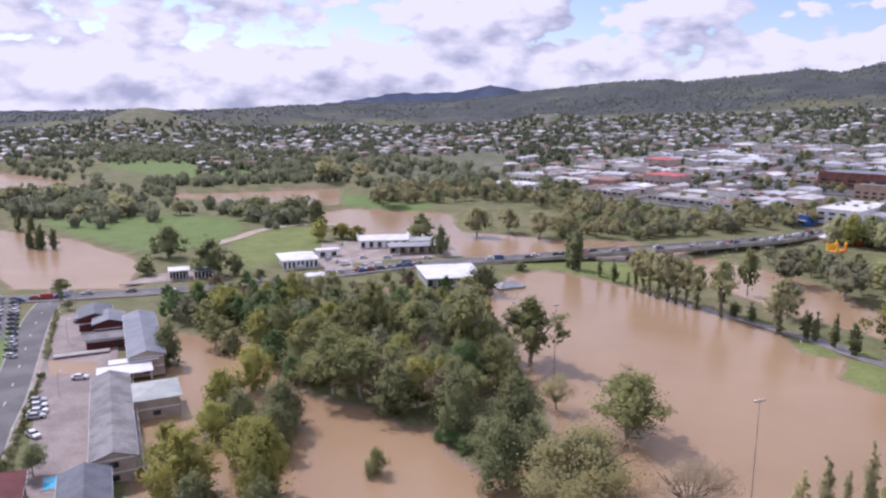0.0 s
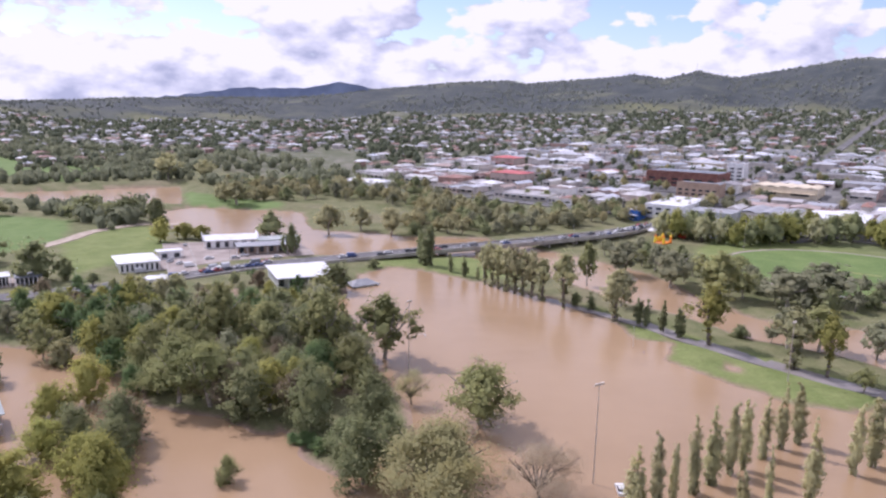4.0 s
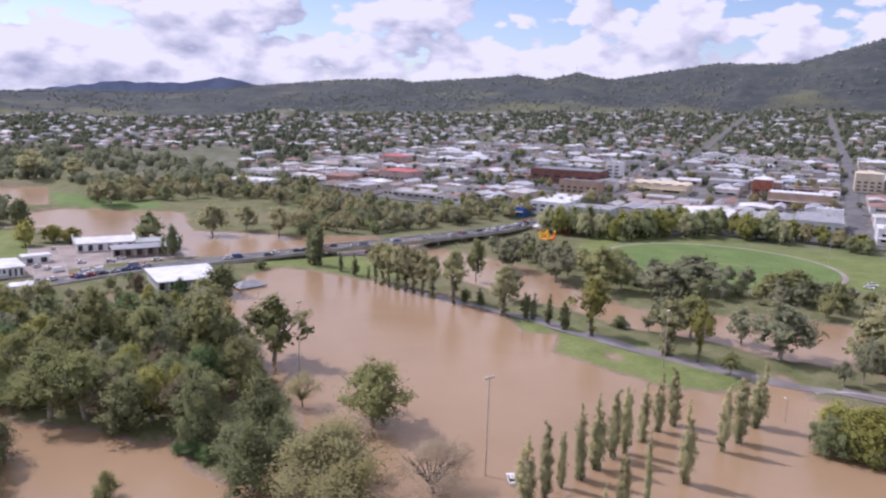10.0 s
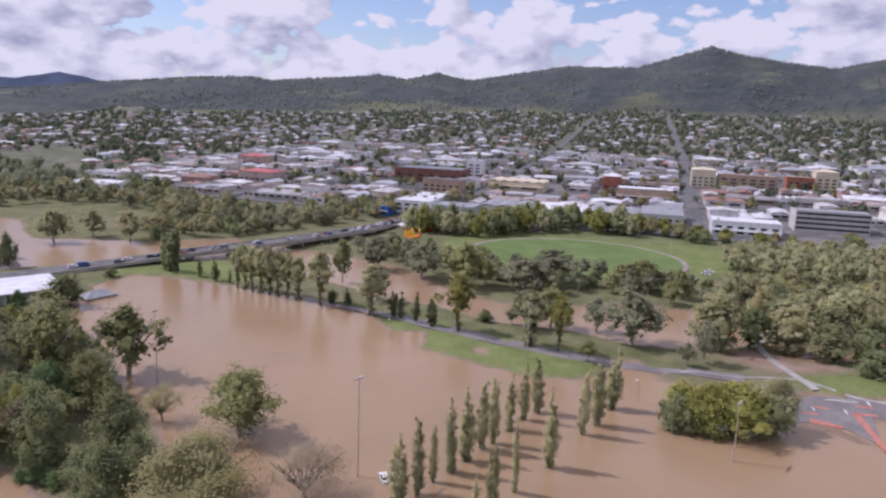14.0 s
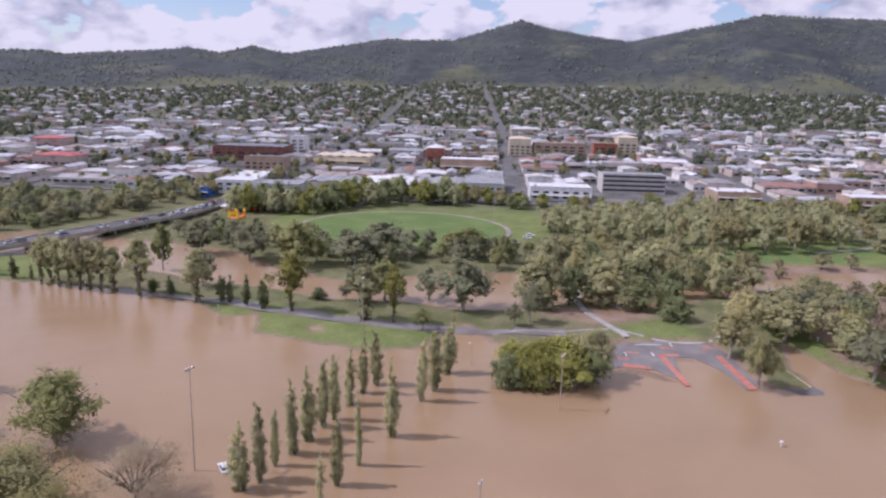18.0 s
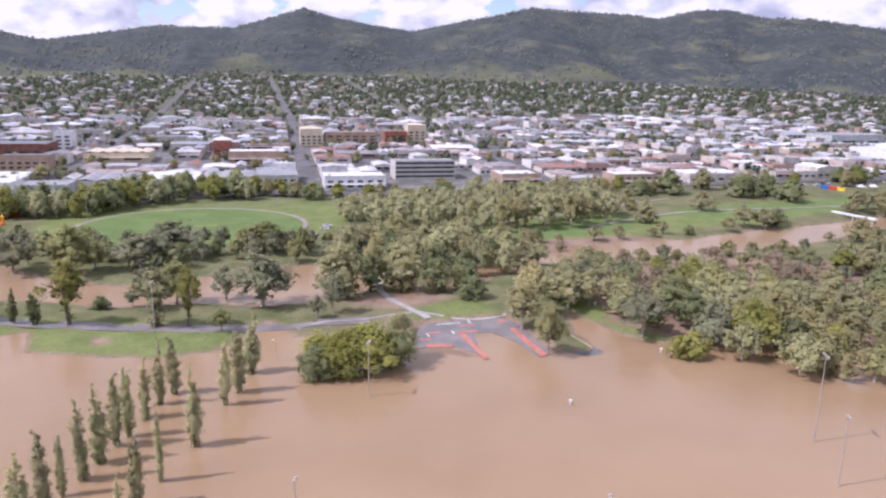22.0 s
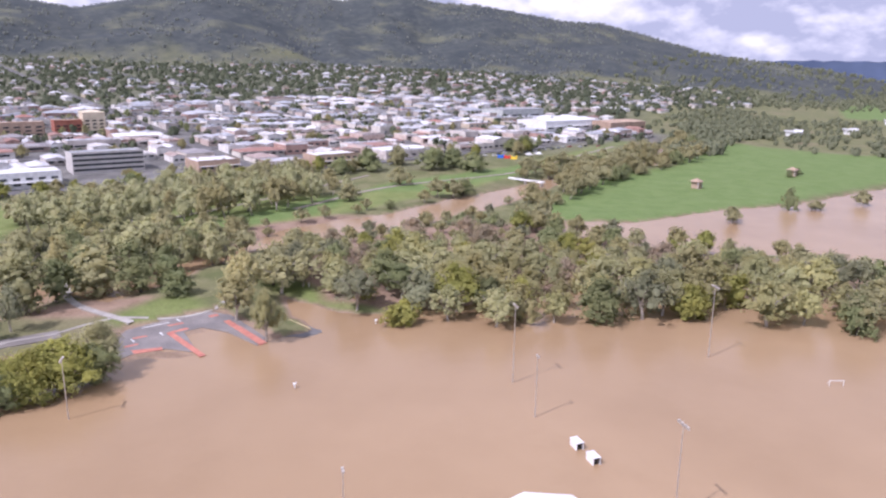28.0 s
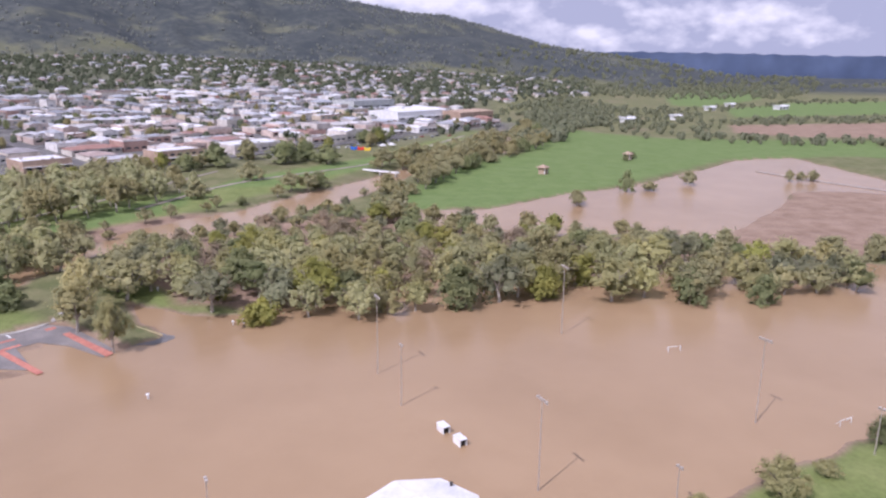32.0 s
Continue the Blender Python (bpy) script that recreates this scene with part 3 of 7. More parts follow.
# aerial haze is put into the base colour of this western range
M_RANGE = varied("haze_blue_range", (0.19, 0.235, 0.34), (0.24, 0.29, 0.40), 0.004, 0.02, 0.95)
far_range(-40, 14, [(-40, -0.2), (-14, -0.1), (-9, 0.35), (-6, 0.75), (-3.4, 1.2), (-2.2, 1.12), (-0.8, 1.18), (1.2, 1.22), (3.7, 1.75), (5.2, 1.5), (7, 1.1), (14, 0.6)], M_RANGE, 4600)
# haze blue again, darkened because the sun falls on this side
M_EASTRANGE = varied("haze_blue_east_range", (0.050, 0.072, 0.125), (0.070, 0.095, 0.155), 0.002, 0.01, 0.95)
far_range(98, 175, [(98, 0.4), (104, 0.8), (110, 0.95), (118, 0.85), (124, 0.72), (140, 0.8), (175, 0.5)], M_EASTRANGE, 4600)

# ---- small helpers for things ----
def part(name, data, material=None, parent=None, label="", m=None):
    """Links a bmesh or a mesh as one part under a thing or a part."""
    if isinstance(data, bmesh.types.BMesh):
        me = bpy.data.meshes.new(name)
        data.to_mesh(me)
        data.free()
        me.materials.append(material)
    else:
        me = data
    ob = new(name, me)
    if parent:
        ob.parent = parent
    if m is not None:
        ob.matrix_basis = m
    return tagged(ob, label)


def thing(name, label, category, m, group="", kind=""):
    ob = new(name)
    ob.empty_display_size = 0.3
    ob.matrix_basis = m
    return tagged(ob, label, category, group, kind)


def box(bm, x0, x1, y0, y1, z0, z1, bevel=0.0):
    r = bmesh.ops.create_cube(bm, size=1, matrix=Matrix.LocRotScale(((x0 + x1) / 2, (y0 + y1) / 2, (z0 + z1) / 2), None, (abs(x1 - x0), abs(y1 - y0), abs(z1 - z0))))
    if bevel:
        edges = {e for v in r["verts"] for e in v.link_edges}
        bmesh.ops.bevel(bm, geom=list(edges), offset=bevel, segments=1, affect="EDGES")
    return bm


def boxed(*args, bevel=0.0):
    return box(bmesh.new(), *args, bevel=bevel)


def tube(bm, a, b, ra, rb, seg=7):
    a, b = Vector(a), Vector(b)
    d = b - a
    turn = d.to_track_quat("Z", "Y").to_matrix().to_4x4()
    bmesh.ops.create_cone(bm, cap_ends=True, segments=seg, radius1=ra, radius2=rb, depth=d.length, matrix=Matrix.Translation((a + b) / 2) @ turn)
    return bm


# ---- trees ----
def leaf_cloud(rng, lobes, count, size, core=0.7, per_tuft=26):
    """A crown: sprays of small leaves strewn round uneven lobes, with a ragged darker heart inside each."""
    lobes = np.array(lobes, float)
    weight = np.prod(lobes[:, 3:], 1) ** 0.5
    tufts = max(12, count // per_tuft)
    pick = rng.choice(len(lobes), tufts, p=weight / weight.sum())
    d = rng.normal(size=(tufts, 3))
    d[:, 2] += 0.22
    d /= np.linalg.norm(d, axis=1)[:, None]
    mid = lobes[pick, :3] + d * lobes[pick, 3:] * rng.uniform(0.5, 1.1, (tufts, 1))
    spread = (lobes[pick, 3:].min(1) * rng.uniform(0.40, 0.85, tufts))[:, None]
    own = rng.choice(tufts, count)
    q = rng.normal(size=(count, 3))
    q /= np.linalg.norm(q, axis=1)[:, None]
    centre = mid[own] + q * spread[own] * rng.uniform(0.15, 1.25, (count, 1)) * np.array((1.0, 1.0, 1.1))
    middle = (lobes[:, :3] * weight[:, None]).sum(0) / weight.sum()
    out = (centre - middle) / (lobes[:, :3].std(0) + 1.0)
    out /= np.linalg.norm(out, axis=1)[:, None]
    face = 0.7 * out + 0.3 * d[own] + rng.normal(scale=0.42, size=q.shape) + np.array((0, 0, 0.3))
    face /= np.linalg.norm(face, axis=1)[:, None]
    side = np.cross(face, rng.normal(size=q.shape))
    side /= np.linalg.norm(side, axis=1)[:, None]
    up = np.cross(face, side)
    s = size * rng.uniform(0.5, 1.3, (count, 1))
    a, b = side * s, up * s * rng.uniform(0.45, 0.9, (count, 1))
    corners = np.stack([centre - a, centre + a * 0.8 - b * 0.7, centre + b], 1).reshape(-1, 3)
    # a spray is shaded as part of its rounded tuft
    soft = 0.48 * out + 0.14 * q + 0.30 * d[own] + rng.normal(scale=0.12, size=q.shape) + np.array((0, 0, 0.85))
    soft /= np.linalg.norm(soft, axis=1)[:, None]
    tri = np.arange(count * 3).reshape(-1, 3)
    geo = np.cross(corners[1::3] - corners[0::3], corners[2::3] - corners[0::3])
    back = (geo * (soft + out)).sum(1) < 0
    tri[back] = tri[back][:, ::-1]
    verts, faces, normals = [corners], [tri], [np.repeat(soft, 3, 0)]
    if core:
        ico = bmesh.new()
        bmesh.ops.create_icosphere(ico, subdivisions=1, radius=1)
        base = np.array([v.co[:] for v in ico.verts])
        tris = np.array([[v.index for v in f.verts] for f in ico.faces])
        ico.free()
        total = len(corners)
        bulk = np.prod(lobes[:, 3:], 1)
        for lobe, full in zip(lobes, bulk > 3.5 * np.median(bulk)):
            verts.append(base * (core if full else 0.7 * core) * rng.uniform(0.7, 1.1, (len(base), 1)) * lobe[3:] + lobe[:3])
            heart = base + np.array((0, 0, 0.9))
            normals.append(heart / np.linalg.norm(heart, axis=1)[:, None])
            faces.append(tris + total)
            total += len(base)
    return np.concatenate(verts), np.concatenate(faces), np.concatenate(normals)


def crown_mesh(name, verts, faces, normals, material):
    """A triangle mesh shaded by the given normals."""
    me = bpy.data.meshes.new(name)
    me.vertices.add(len(verts))
    me.vertices.foreach_set("co", verts.astype(np.float32).ravel())
    me.loops.add(faces.size)
    me.loops.foreach_set("vertex_index", faces.astype(np.int32).ravel())
    me.polygons.add(len(faces))
    me.polygons.foreach_set("loop_start", np.arange(0, faces.size, 3, dtype=np.int32))
    me.update(calc_edges=True)
    k = me.attributes.new("custom_normal", "FLOAT_VECTOR", "POINT")
    k.data.foreach_set("vector", normals.astype(np.float32).ravel())
    me.materials.append(material)
    crown_normals[me.name] = normals
    return me


crown_normals = {}


def trunk_bmesh(rng, h, fork, spread, thick, limbs):
    bm = bmesh.new()
    lean = Vector((rng.uniform(-0.05, 0.05) * h, rng.uniform(-0.05, 0.05) * h, fork * h))
    tube(bm, (0, 0, -0.4), lean, thick, thick * 0.62, 8)
    for i in range(limbs):
        a = 2 * math.pi * (i + rng.uniform(-0.3, 0.3)) / limbs
        r, z = spread * rng.uniform(0.5, 0.95), h * rng.uniform(0.62, 0.88)
        mid = lean + Vector((math.cos(a) * r * 0.45, math.sin(a) * r * 0.45, (z - lean.z) * 0.55))
        tip = Vector((math.cos(a) * r, math.sin(a) * r, z))
        tube(bm, lean - Vector((0, 0, 0.1)), mid, thick * 0.5, thick * 0.32, 6)
        tube(bm, mid, tip, thick * 0.32, thick * 0.08, 5)
        tube(bm, mid, mid + Vector((rng.uniform(-1, 1), rng.uniform(-1, 1), 1.4)) * r * 0.35, thick * 0.22, thick * 0.06, 5)
    return bm


def crown_lobes(rng, kind):
    """Lobes for a tree of height 1 and width 1."""
    lobes = []
    swell = rng.uniform(0, 6.28, 3)

    def head(count, low, high, wide, widest, q0, q1, tall):
        """Lobes strewn through an uneven crown between two heights."""
        for i in range(count):
            k = (i + rng.random()) / count
            z = low + (high - low) * k
            env = wide * max(0.12, math.sin(math.pi * min(0.97, 0.1 + 0.9 * k ** widest)))
            a = i * 2.4 + rng.uniform(-0.6, 0.6)
            env *= 1 + 0.22 * math.sin(a * 2 + swell[0]) + 0.16 * math.sin(a * 3 + 4 * z + swell[1])
            r = env * math.sqrt(rng.uniform(0.15, 1))
            q = rng.uniform(q0, q1)
            lobes.append((r * math.cos(a), r * math.sin(a), z, q * rng.uniform(0.85, 1.2), q * rng.uniform(0.85, 1.2), q * tall * rng.uniform(0.8, 1.25)))

    if kind == "gum":
        head(24, 0.30, 0.88, 0.36, 0.85, 0.09, 0.15, 1.35)
        lobes.append((0, 0, 0.60, 0.29, 0.29, 0.24))
    elif kind == "pale":
        head(24, 0.35, 0.89, 0.36, 0.95, 0.09, 0.145, 1.35)
        lobes.append((0, 0, 0.62, 0.28, 0.28, 0.22))
    elif kind == "ivy":                  # creeper-clad stem under a wispy head
        for i in range(5):
            lobes.append((rng.uniform(-0.02, 0.02), rng.uniform(-0.02, 0.02), 0.04 + 0.09 * i, 0.13 - 0.012 * i, 0.13 - 0.012 * i, 0.075))
        head(17, 0.40, 0.92, 0.34, 0.85, 0.12, 0.19, 0.75)
        lobes.append((0, 0, 0.68, 0.26, 0.26, 0.2))
    elif kind == "bushy":
        head(22, 0.10, 0.87, 0.36, 0.75, 0.11, 0.19, 0.85)
        lobes.append((0, 0, 0.44, 0.35, 0.35, 0.36))
    elif kind == "round":
        head(22, 0.14, 0.86, 0.37, 0.8, 0.11, 0.18, 0.85)
        lobes.append((0, 0, 0.47, 0.35, 0.35, 0.34))
    elif kind == "feather":              # broad fan of upswept sprays
        head(26, 0.16, 0.90, 0.40, 0.8, 0.08, 0.13, 1.2)
        lobes.append((0, 0, 0.48, 0.36, 0.36, 0.34))
    elif kind == "poplar":
        for k in range(3):               # several upright leaders side by side
            ox, oy, hh = (0.0, 0.0, 1.0) if k == 0 else (rng.uniform(-0.28, 0.28), rng.uniform(-0.28, 0.28), rng.uniform(0.6, 0.95))
            for i in range(7):
                z = (0.10 + 0.13 * i) * hh
                q = (0.17 + 0.17 * min(1, i / 1.5)) * (1.0 if i < 5 else 0.82 if i == 5 else 0.55) * rng.uniform(0.9, 1.12)
                lobes.append((ox + rng.uniform(-0.06, 0.06), oy + rng.uniform(-0.06, 0.06), z, q * 1.08, q * 1.08, rng.uniform(0.11, 0.15)))
    else:                      # bare: open crown on many fine branches
        head(26, 0.34, 0.90, 0.40, 0.8, 0.10, 0.16, 0.95)
    return lobes


KINDS = {   # kind: height, width, leaf clumps, clump size, core, bark, fork, limbs
    "gum": (16.0, 14.0, 2500, 0.44, 0.78, "pale", 0.30, 7), "pale": (15.0, 14.0, 2500, 0.43, 0.75, "pale", 0.28, 7),
    "bushy": (12.0, 11.0, 2500, 0.40, 0.84, "dark", 0.3, 4), "round": (11.0, 11.0, 2500, 0.39, 0.84, "dark", 0.3, 4),
    "feather": (15.0, 19.0, 8000, 0.31, 0.66, "dark", 0.2, 12), "ivy": (18.0, 10.0, 2300, 0.38, 0.76, "dark", 0.5, 5),
    "poplar": (16.0, 3.4, 1900, 0.40, 1.0, "dark", 0.5, 0), "bare": (11.0, 13.0, 7000, 0.13, 0.0, "dark", 0.2, 18)}
WORDS = {"gum": ("gum_tree", "tall gum tree with open olive crown and pale limbs"), "pale": ("gum_tree", "grey-green gum tree with pale forked trunk"),
         "bushy": ("bushy_tree", "dense dark green bushy tree with rounded crown"), "round": ("shade_tree", "broad leafy shade tree with full round crown"),
         "feather": ("broad_tree", "broad feathery olive-yellow tree with fine branches"), "ivy": ("clad_tree", "tall tree with creeper-clad trunk and wispy crown"),
         "poplar": ("poplar", "slender upright poplar with narrow green crown"), "bare": ("thin_tree", "sparse brownish tree with thin twiggy branches")}
LEAVES = {"gum": M_GUM, "pale": M_OLIVE, "bushy": M_DARKLEAF, "round": M_LIME, "feather": M_OLIVE, "ivy": M_GUM, "poplar": M_POPLAR, "bare": M_BROWNLEAF}
tree_meshes = {}


def tree_mesh(kind, variant, far, leaves):
    key = (kind, variant, far, leaves.name)
    if key not in tree_meshes:
        rng = np.random.default_rng(97 * variant + 13 * list(KINDS).index(kind) + 5)
        h, w, count, size, core, bark, fork, limbs = KINDS[kind]
        lobes = [(x * w, y * w, z * h, a * w, b * w, c * h) for x, y, z, a, b, c in crown_lobes(rng, kind)]
        if kind == "poplar":
            trunk = tube(bmesh.new(), (0, 0, -0.4), (0, 0, 0.85 * h), 0.22, 0.05, 7)
        else:
            trunk = trunk_bmesh(rng, h, fork, w * 0.42, 0.026 * h, limbs if far < 2 else min(limbs, 3))
        tm = bpy.data.meshes.new("trunk")
        trunk.to_mesh(tm)
        trunk.free()
        tm.materials.append(M_PALEBARK if bark == "pale" else M_BARK)
        if far == 2:
            count, size = int(count * 0.42), size * 1.45
        elif far == 1:
            count, size = int(count * 0.95), size * 1.1
        elif far == 0:
            count, size = int(count * 3.1), size * 0.64
        tree_meshes[key] = tm, crown_mesh("crown", *leaf_cloud(rng, lobes, count, size, core * (0.74, 0.85, 1.0)[far], (14, 30, 44)[2 - far]), leaves)
    return tree_meshes[key]


tree_count = 0
pending = []
JOINED = ("park gums", "east bank trees", "town edge trees", "levee trees", "street trees", "east woods", "paddock trees")


def tree(kind, x, y, h, w, leaves=None, group="", label="", lean=0.0):
    global tree_count
    tree_count += 1
    d = math.hypot(x, y)
    far = 0 if d < 206 else 1 if d < 300 else 2
    if not leaves and kind in ("gum", "pale") and group in ("flooded wood", "river gums"):
        leaves = M_GREYGREEN if group == "river gums" and tree_count % 3 else M_WOODGUM
    leaves = leaves or LEAVES[kind]
    tm, cm = tree_mesh(kind, tree_count % 4, far, leaves)
    H0, W0 = KINDS[kind][:2]
    w = w if kind == "poplar" else 1.16 * w
    z = gz(x, y)
    spin = Matrix.Rotation(tree_count * 2.4, 4, "Z")
    m = Matrix.Translation((x, y, z)) @ Matrix.Rotation(lean, 4, "Y") @ spin @ Matrix.Diagonal((w / W0, w / W0, (h - min(z, 0)) / H0, 1))
    if group in JOINED and math.hypot(x, y) > 300:
        pending.append((tm, m)), pending.append((cm, m))
        return None
    name, words = WORDS[kind]
    root = thing(name, label or words, "tree", m, group)
    part("trunk", tm, parent=root)
    part("crown", cm, parent=root)
    return root


def scatter(poly, count, gap, seed, keep=None):
    """Points strewn over a polygon, at least gap apart."""
    rng, p = np.random.default_rng(seed), []
    xs, ys = zip(*poly)
    qx, qy = rng.uniform(min(xs), max(xs), count * 40), rng.uniform(min(ys), max(ys), count * 40)
    ok = inside(poly, qx, qy) > 0
    for x, y in zip(qx[ok].tolist(), qy[ok].tolist()):
        if (not p or min((x - a) ** 2 + (y - b) ** 2 for a, b in p) > gap * gap) and (keep is None or keep(x, y)):
            p.append((x, y))
            if len(p) == count:
                break
    return p


# poplars standing in the flood
for x, y, h, w in [(61.7, 114.0, 14.5, 3.7), (66.5, 115.3, 17.1, 3.3), (71.7, 117.8, 13.3, 1.9), (77.1, 120.0, 17.2, 3.0), (82.9, 122.9, 17.2, 3.4), (89.1, 125.3, 17.4, 3.5), (93.2, 127.2, 17.5, 2.7), (101.0, 131.0, 15.0, 3.1), (107.7, 134.1, 16.2, 2.6),
                   (113.5, 136.9, 15.6, 3.6), (76.5, 103.3, 14.6, 2.6), (84.3, 106.9, 16.8, 1.7), (97.5, 112.3, 18.4, 3.1), (115.5, 120.8, 17.3, 2.9), (122.2, 123.9, 17.4, 3.6), (70.6, 100.6, 10.7, 1.6)]:
    tree("poplar", x, y, h, w, group="poplars in the flooded field", label="slender upright poplar standing in brown flood water")
tree("poplar", 133.1, 129.1, 17.0, 4.1, group="poplars in the flooded field", label="leaning poplar standing in brown flood water", lean=0.07)
# trees along the drowned park road
for x, y, h, w in [(59.1, 335.9, 20.4, 4.4), (63.6, 331.2, 21.8, 4.3), (70.2, 317.7, 8.7, 3.1), (74.6, 308.7, 9.8, 3.1), (79.4, 302.1, 6.4, 2.0), (118.3, 227.0, 10.7, 3.3), (120.6, 224.5, 10.2, 2.9), (123.3, 217.8, 11.2, 2.9), (125.6, 212.1, 11.2, 3.6), (107.0, 256.0, 6.0, 4.0), (110.5, 250.5, 6.5, 3.6)]:
    tree("poplar", x, y, h, w, group="trees along the park road", label="dark columnar poplar beside the flooded park road", leaves=M_DARKLEAF)
for x, y, h, w in [(80.6, 294.5, 18.5, 10.0), (82.4, 290.6, 19.4, 9.5), (84.4, 286.5, 19.1, 10.5), (86.6, 282.1, 18.9, 9.5), (88.7, 277.9, 19.2, 10.5), (91.7, 275.4, 19.1, 9.5), (93.7, 271.3, 19.4, 10.5), (96.4, 266.0, 18.0, 10.0), (101.2, 254.2, 22.5, 13.5), (112.8, 234.7, 19.2, 14.0), (131.5, 202.8, 20.7, 14.0), (144.2, 179.0, 18.9, 13.5), (149.5, 170.9, 19.2, 9.0)]:
    tree("ivy", x, y, h, w, group="trees along the park road", leaves=M_LIME if x in (131.5, 149.5) else None)
# gums of the river bank
for x, y, h, w in [(124.4, 286.8, 20.3, 10.0), (123, 250, 15, 13), (155.5, 196.6, 13.9, 14.3), (165.3, 194.1, 15.8, 16.6), (178.4, 167.4, 18.1, 26.0),
                   (178.4, 184.5, 12.6, 12.5), (242.7, 203.5, 13.4, 12.7), (210.6, 246.8, 16.0, 30), (189.6, 242.0, 14.3, 27.2), (168.8, 256.3, 19.5, 25), (159.6, 279.0, 18.0, 21), (149.4, 304.5, 16.4, 20), (238.3, 221.5, 14.1, 20.9), (249.0, 214.6, 9.3, 15.8), (183.8, 141.7, 14.8, 9.5)]:
    tree("gum", x, y, h, w, group="river gums")
for x, y, h, w in [(209.4, 304.9, 7.2, 11.8), (146.7, 208.7, 5.1, 6.2), (154.7, 203.3, 6.1, 5.8), (151.5, 159.5, 6.8, 8.2), (176.7, 142.6, 7.7, 6.3), (148.0, 211.1, 3.2, 7.1)]:
    tree("bushy" if h < 6 else "pale", x, y, h, w, group="river gums")
# flooded wood in front
tree("gum", 26.1, 208.0, 20.0, 23.5, group="flooded wood")
tree("gum", 43.1, 157.9, 15.9, 21.5, group="flooded wood", leaves=M_WOODGUM, label="olive gum tree standing alone in brown flood water")
tree("feather", 26.4, 125.2, 16.5, 29.0, group="flooded wood", label="broad pale olive tree at the edge of the flood")
tree("bare", 46.6, 123.3, 11.3, 19.0, group="flooded wood", label="sparse brownish tree standing in flood water")
tree("bare", 28.8, 172.5, 9.3, 10.4, leaves=M_OLIVE, group="flooded wood")
tree("bushy", -14.1, 139.7, 6.2, 5.0, leaves=M_WOODGUM, group="flooded wood", label="small half-drowned shrub standing in flood water")
for x, y, h, w in [(2.8, 159.4, 17.5, 13), (17.3, 157.9, 15.0, 14), (12.7, 134.2, 14.6, 13.2), (-37.9, 159.4, 13.6, 11.3), (-81.6, 205.5, 13.9, 10.0), (-11.8, 169.0, 14.0, 14.5), (16.5, 289.4, 12.4, 15.9), (9.5, 146, 9, 10), (20, 146, 10, 9), (-47.6, 160.9, 9.9, 10.0)]:
    tree("bushy", x, y, h, w, group="flooded wood")
for x, y, h, w in [(-0.6, 173.5, 14.2, 7.7), (-50.4, 130.3, 15.1, 14.2), (-53.2, 156.4, 9.7, 10.6), (-35.4, 130.3, 16.7, 13.3), (-51.2, 185.6, 13.9, 12.1), (-57.2, 177.1, 9.5, 11.0), (-53.4, 249.2, 17.6, 12.4), (-57.8, 218.4, 12.9, 11.2), (-42, 143, 12, 11), (-58, 142, 11, 10)]:
    tree("round", x, y, h, w, group="flooded wood")
for x, y, h, w in [(-72.6, 221.1, 11.6, 11.5), (-29.2, 181.7, 17.2, 18.6), (-21.2, 177.9, 16.9, 16.7), (-36.6, 198.4, 16.9, 15.1), (-22.1, 218.4, 22.0, 18.1), (-7.5, 208.0, 17.6, 19.0), (7.8, 208.0, 21.1, 19.0)]:
    tree("gum", x, y, h, w, group="flooded wood")
WOOD = [(-112, 276), (-73, 312), (-20, 312), (10, 285), (12, 256), (16, 208), (20, 180), (0, 165), (-24, 182), (-40, 188), (-50, 210), (-68, 238), (-90, 240)]
for i, (x, y) in enumerate(scatter(WOOD, 125, 7.2, 4, lambda x, y: not (-75 < x < -30 and y > 298))):
    r = random.Random(i)
    kind = r.choice(["gum", "gum", "pale", "bushy", "bushy", "round", "gum"])
    h = r.uniform(8.5, 15) if y < 258 else r.uniform(4.5, 8.5)
    tree(kind, x, y, h, h * r.uniform(0.8, 1.1), group="flooded wood", leaves=r.choice([None, None, M_GREYGREEN, M_DARKLEAF, M_DEEPLEAF, M_LIME, M_RUSSET, M_WOODGUM]))
for x, y, h, w, leaves in [(-50, 166, 8, 9, M_DARKLEAF), (-38, 163, 11, 12, M_RUSSET), (-42, 191, 8, 7, M_DEEPLEAF), (-33, 122, 9, 9, M_DARKLEAF), (-37, 149, 11, 11, M_DARKLEAF), (-47, 124, 9, 9, M_DARKLEAF), (-66, 216, 8, 9, M_GUM), (-50, 205, 11, 10, M_DEEPLEAF)]:
    tree("bushy", x, y, h, w, group="flooded wood", leaves=leaves, label="bushy tree standing in flood water beside the motel")
for (x, y), h in zip([(2, 153), (5, 150), (9, 152), (-1, 156)], (3.4, 3.0, 3.8, 2.2)):
    tree("bushy", x, y, h, 1.9 * h, group="flooded wood", leaves=M_DEEPLEAF, label="low green shrub at the edge of the flood")
# island clump and car park trees
for x, y, h, w in [(150.2, 105.0, 14.3, 19), (144.4, 108.2, 12.6, 15), (146.3, 117.5, 10.6, 12.6), (139, 113, 9.5, 11), (156, 100, 11, 12)]:
    tree("round", x, y, h, w, leaves=M_DARKLEAF if x in (139, 156) else M_LIME, group="car park trees", label="broad leafy tree standing in flood water")
for x, y, h, w in [(161.8, 101.9, 13.1, 14.4), (203.3, 82.5, 14.1, 15), (187.4, 67.4, 14.9, 11.3), (215.9, 84.3, 19.0, 14.2)]:
    tree("pale", x, y, h, w, group="car park trees", leaves=M_GUM if x < 170 else M_OLIVE, label="open gum tree with pale trunks by the car park")
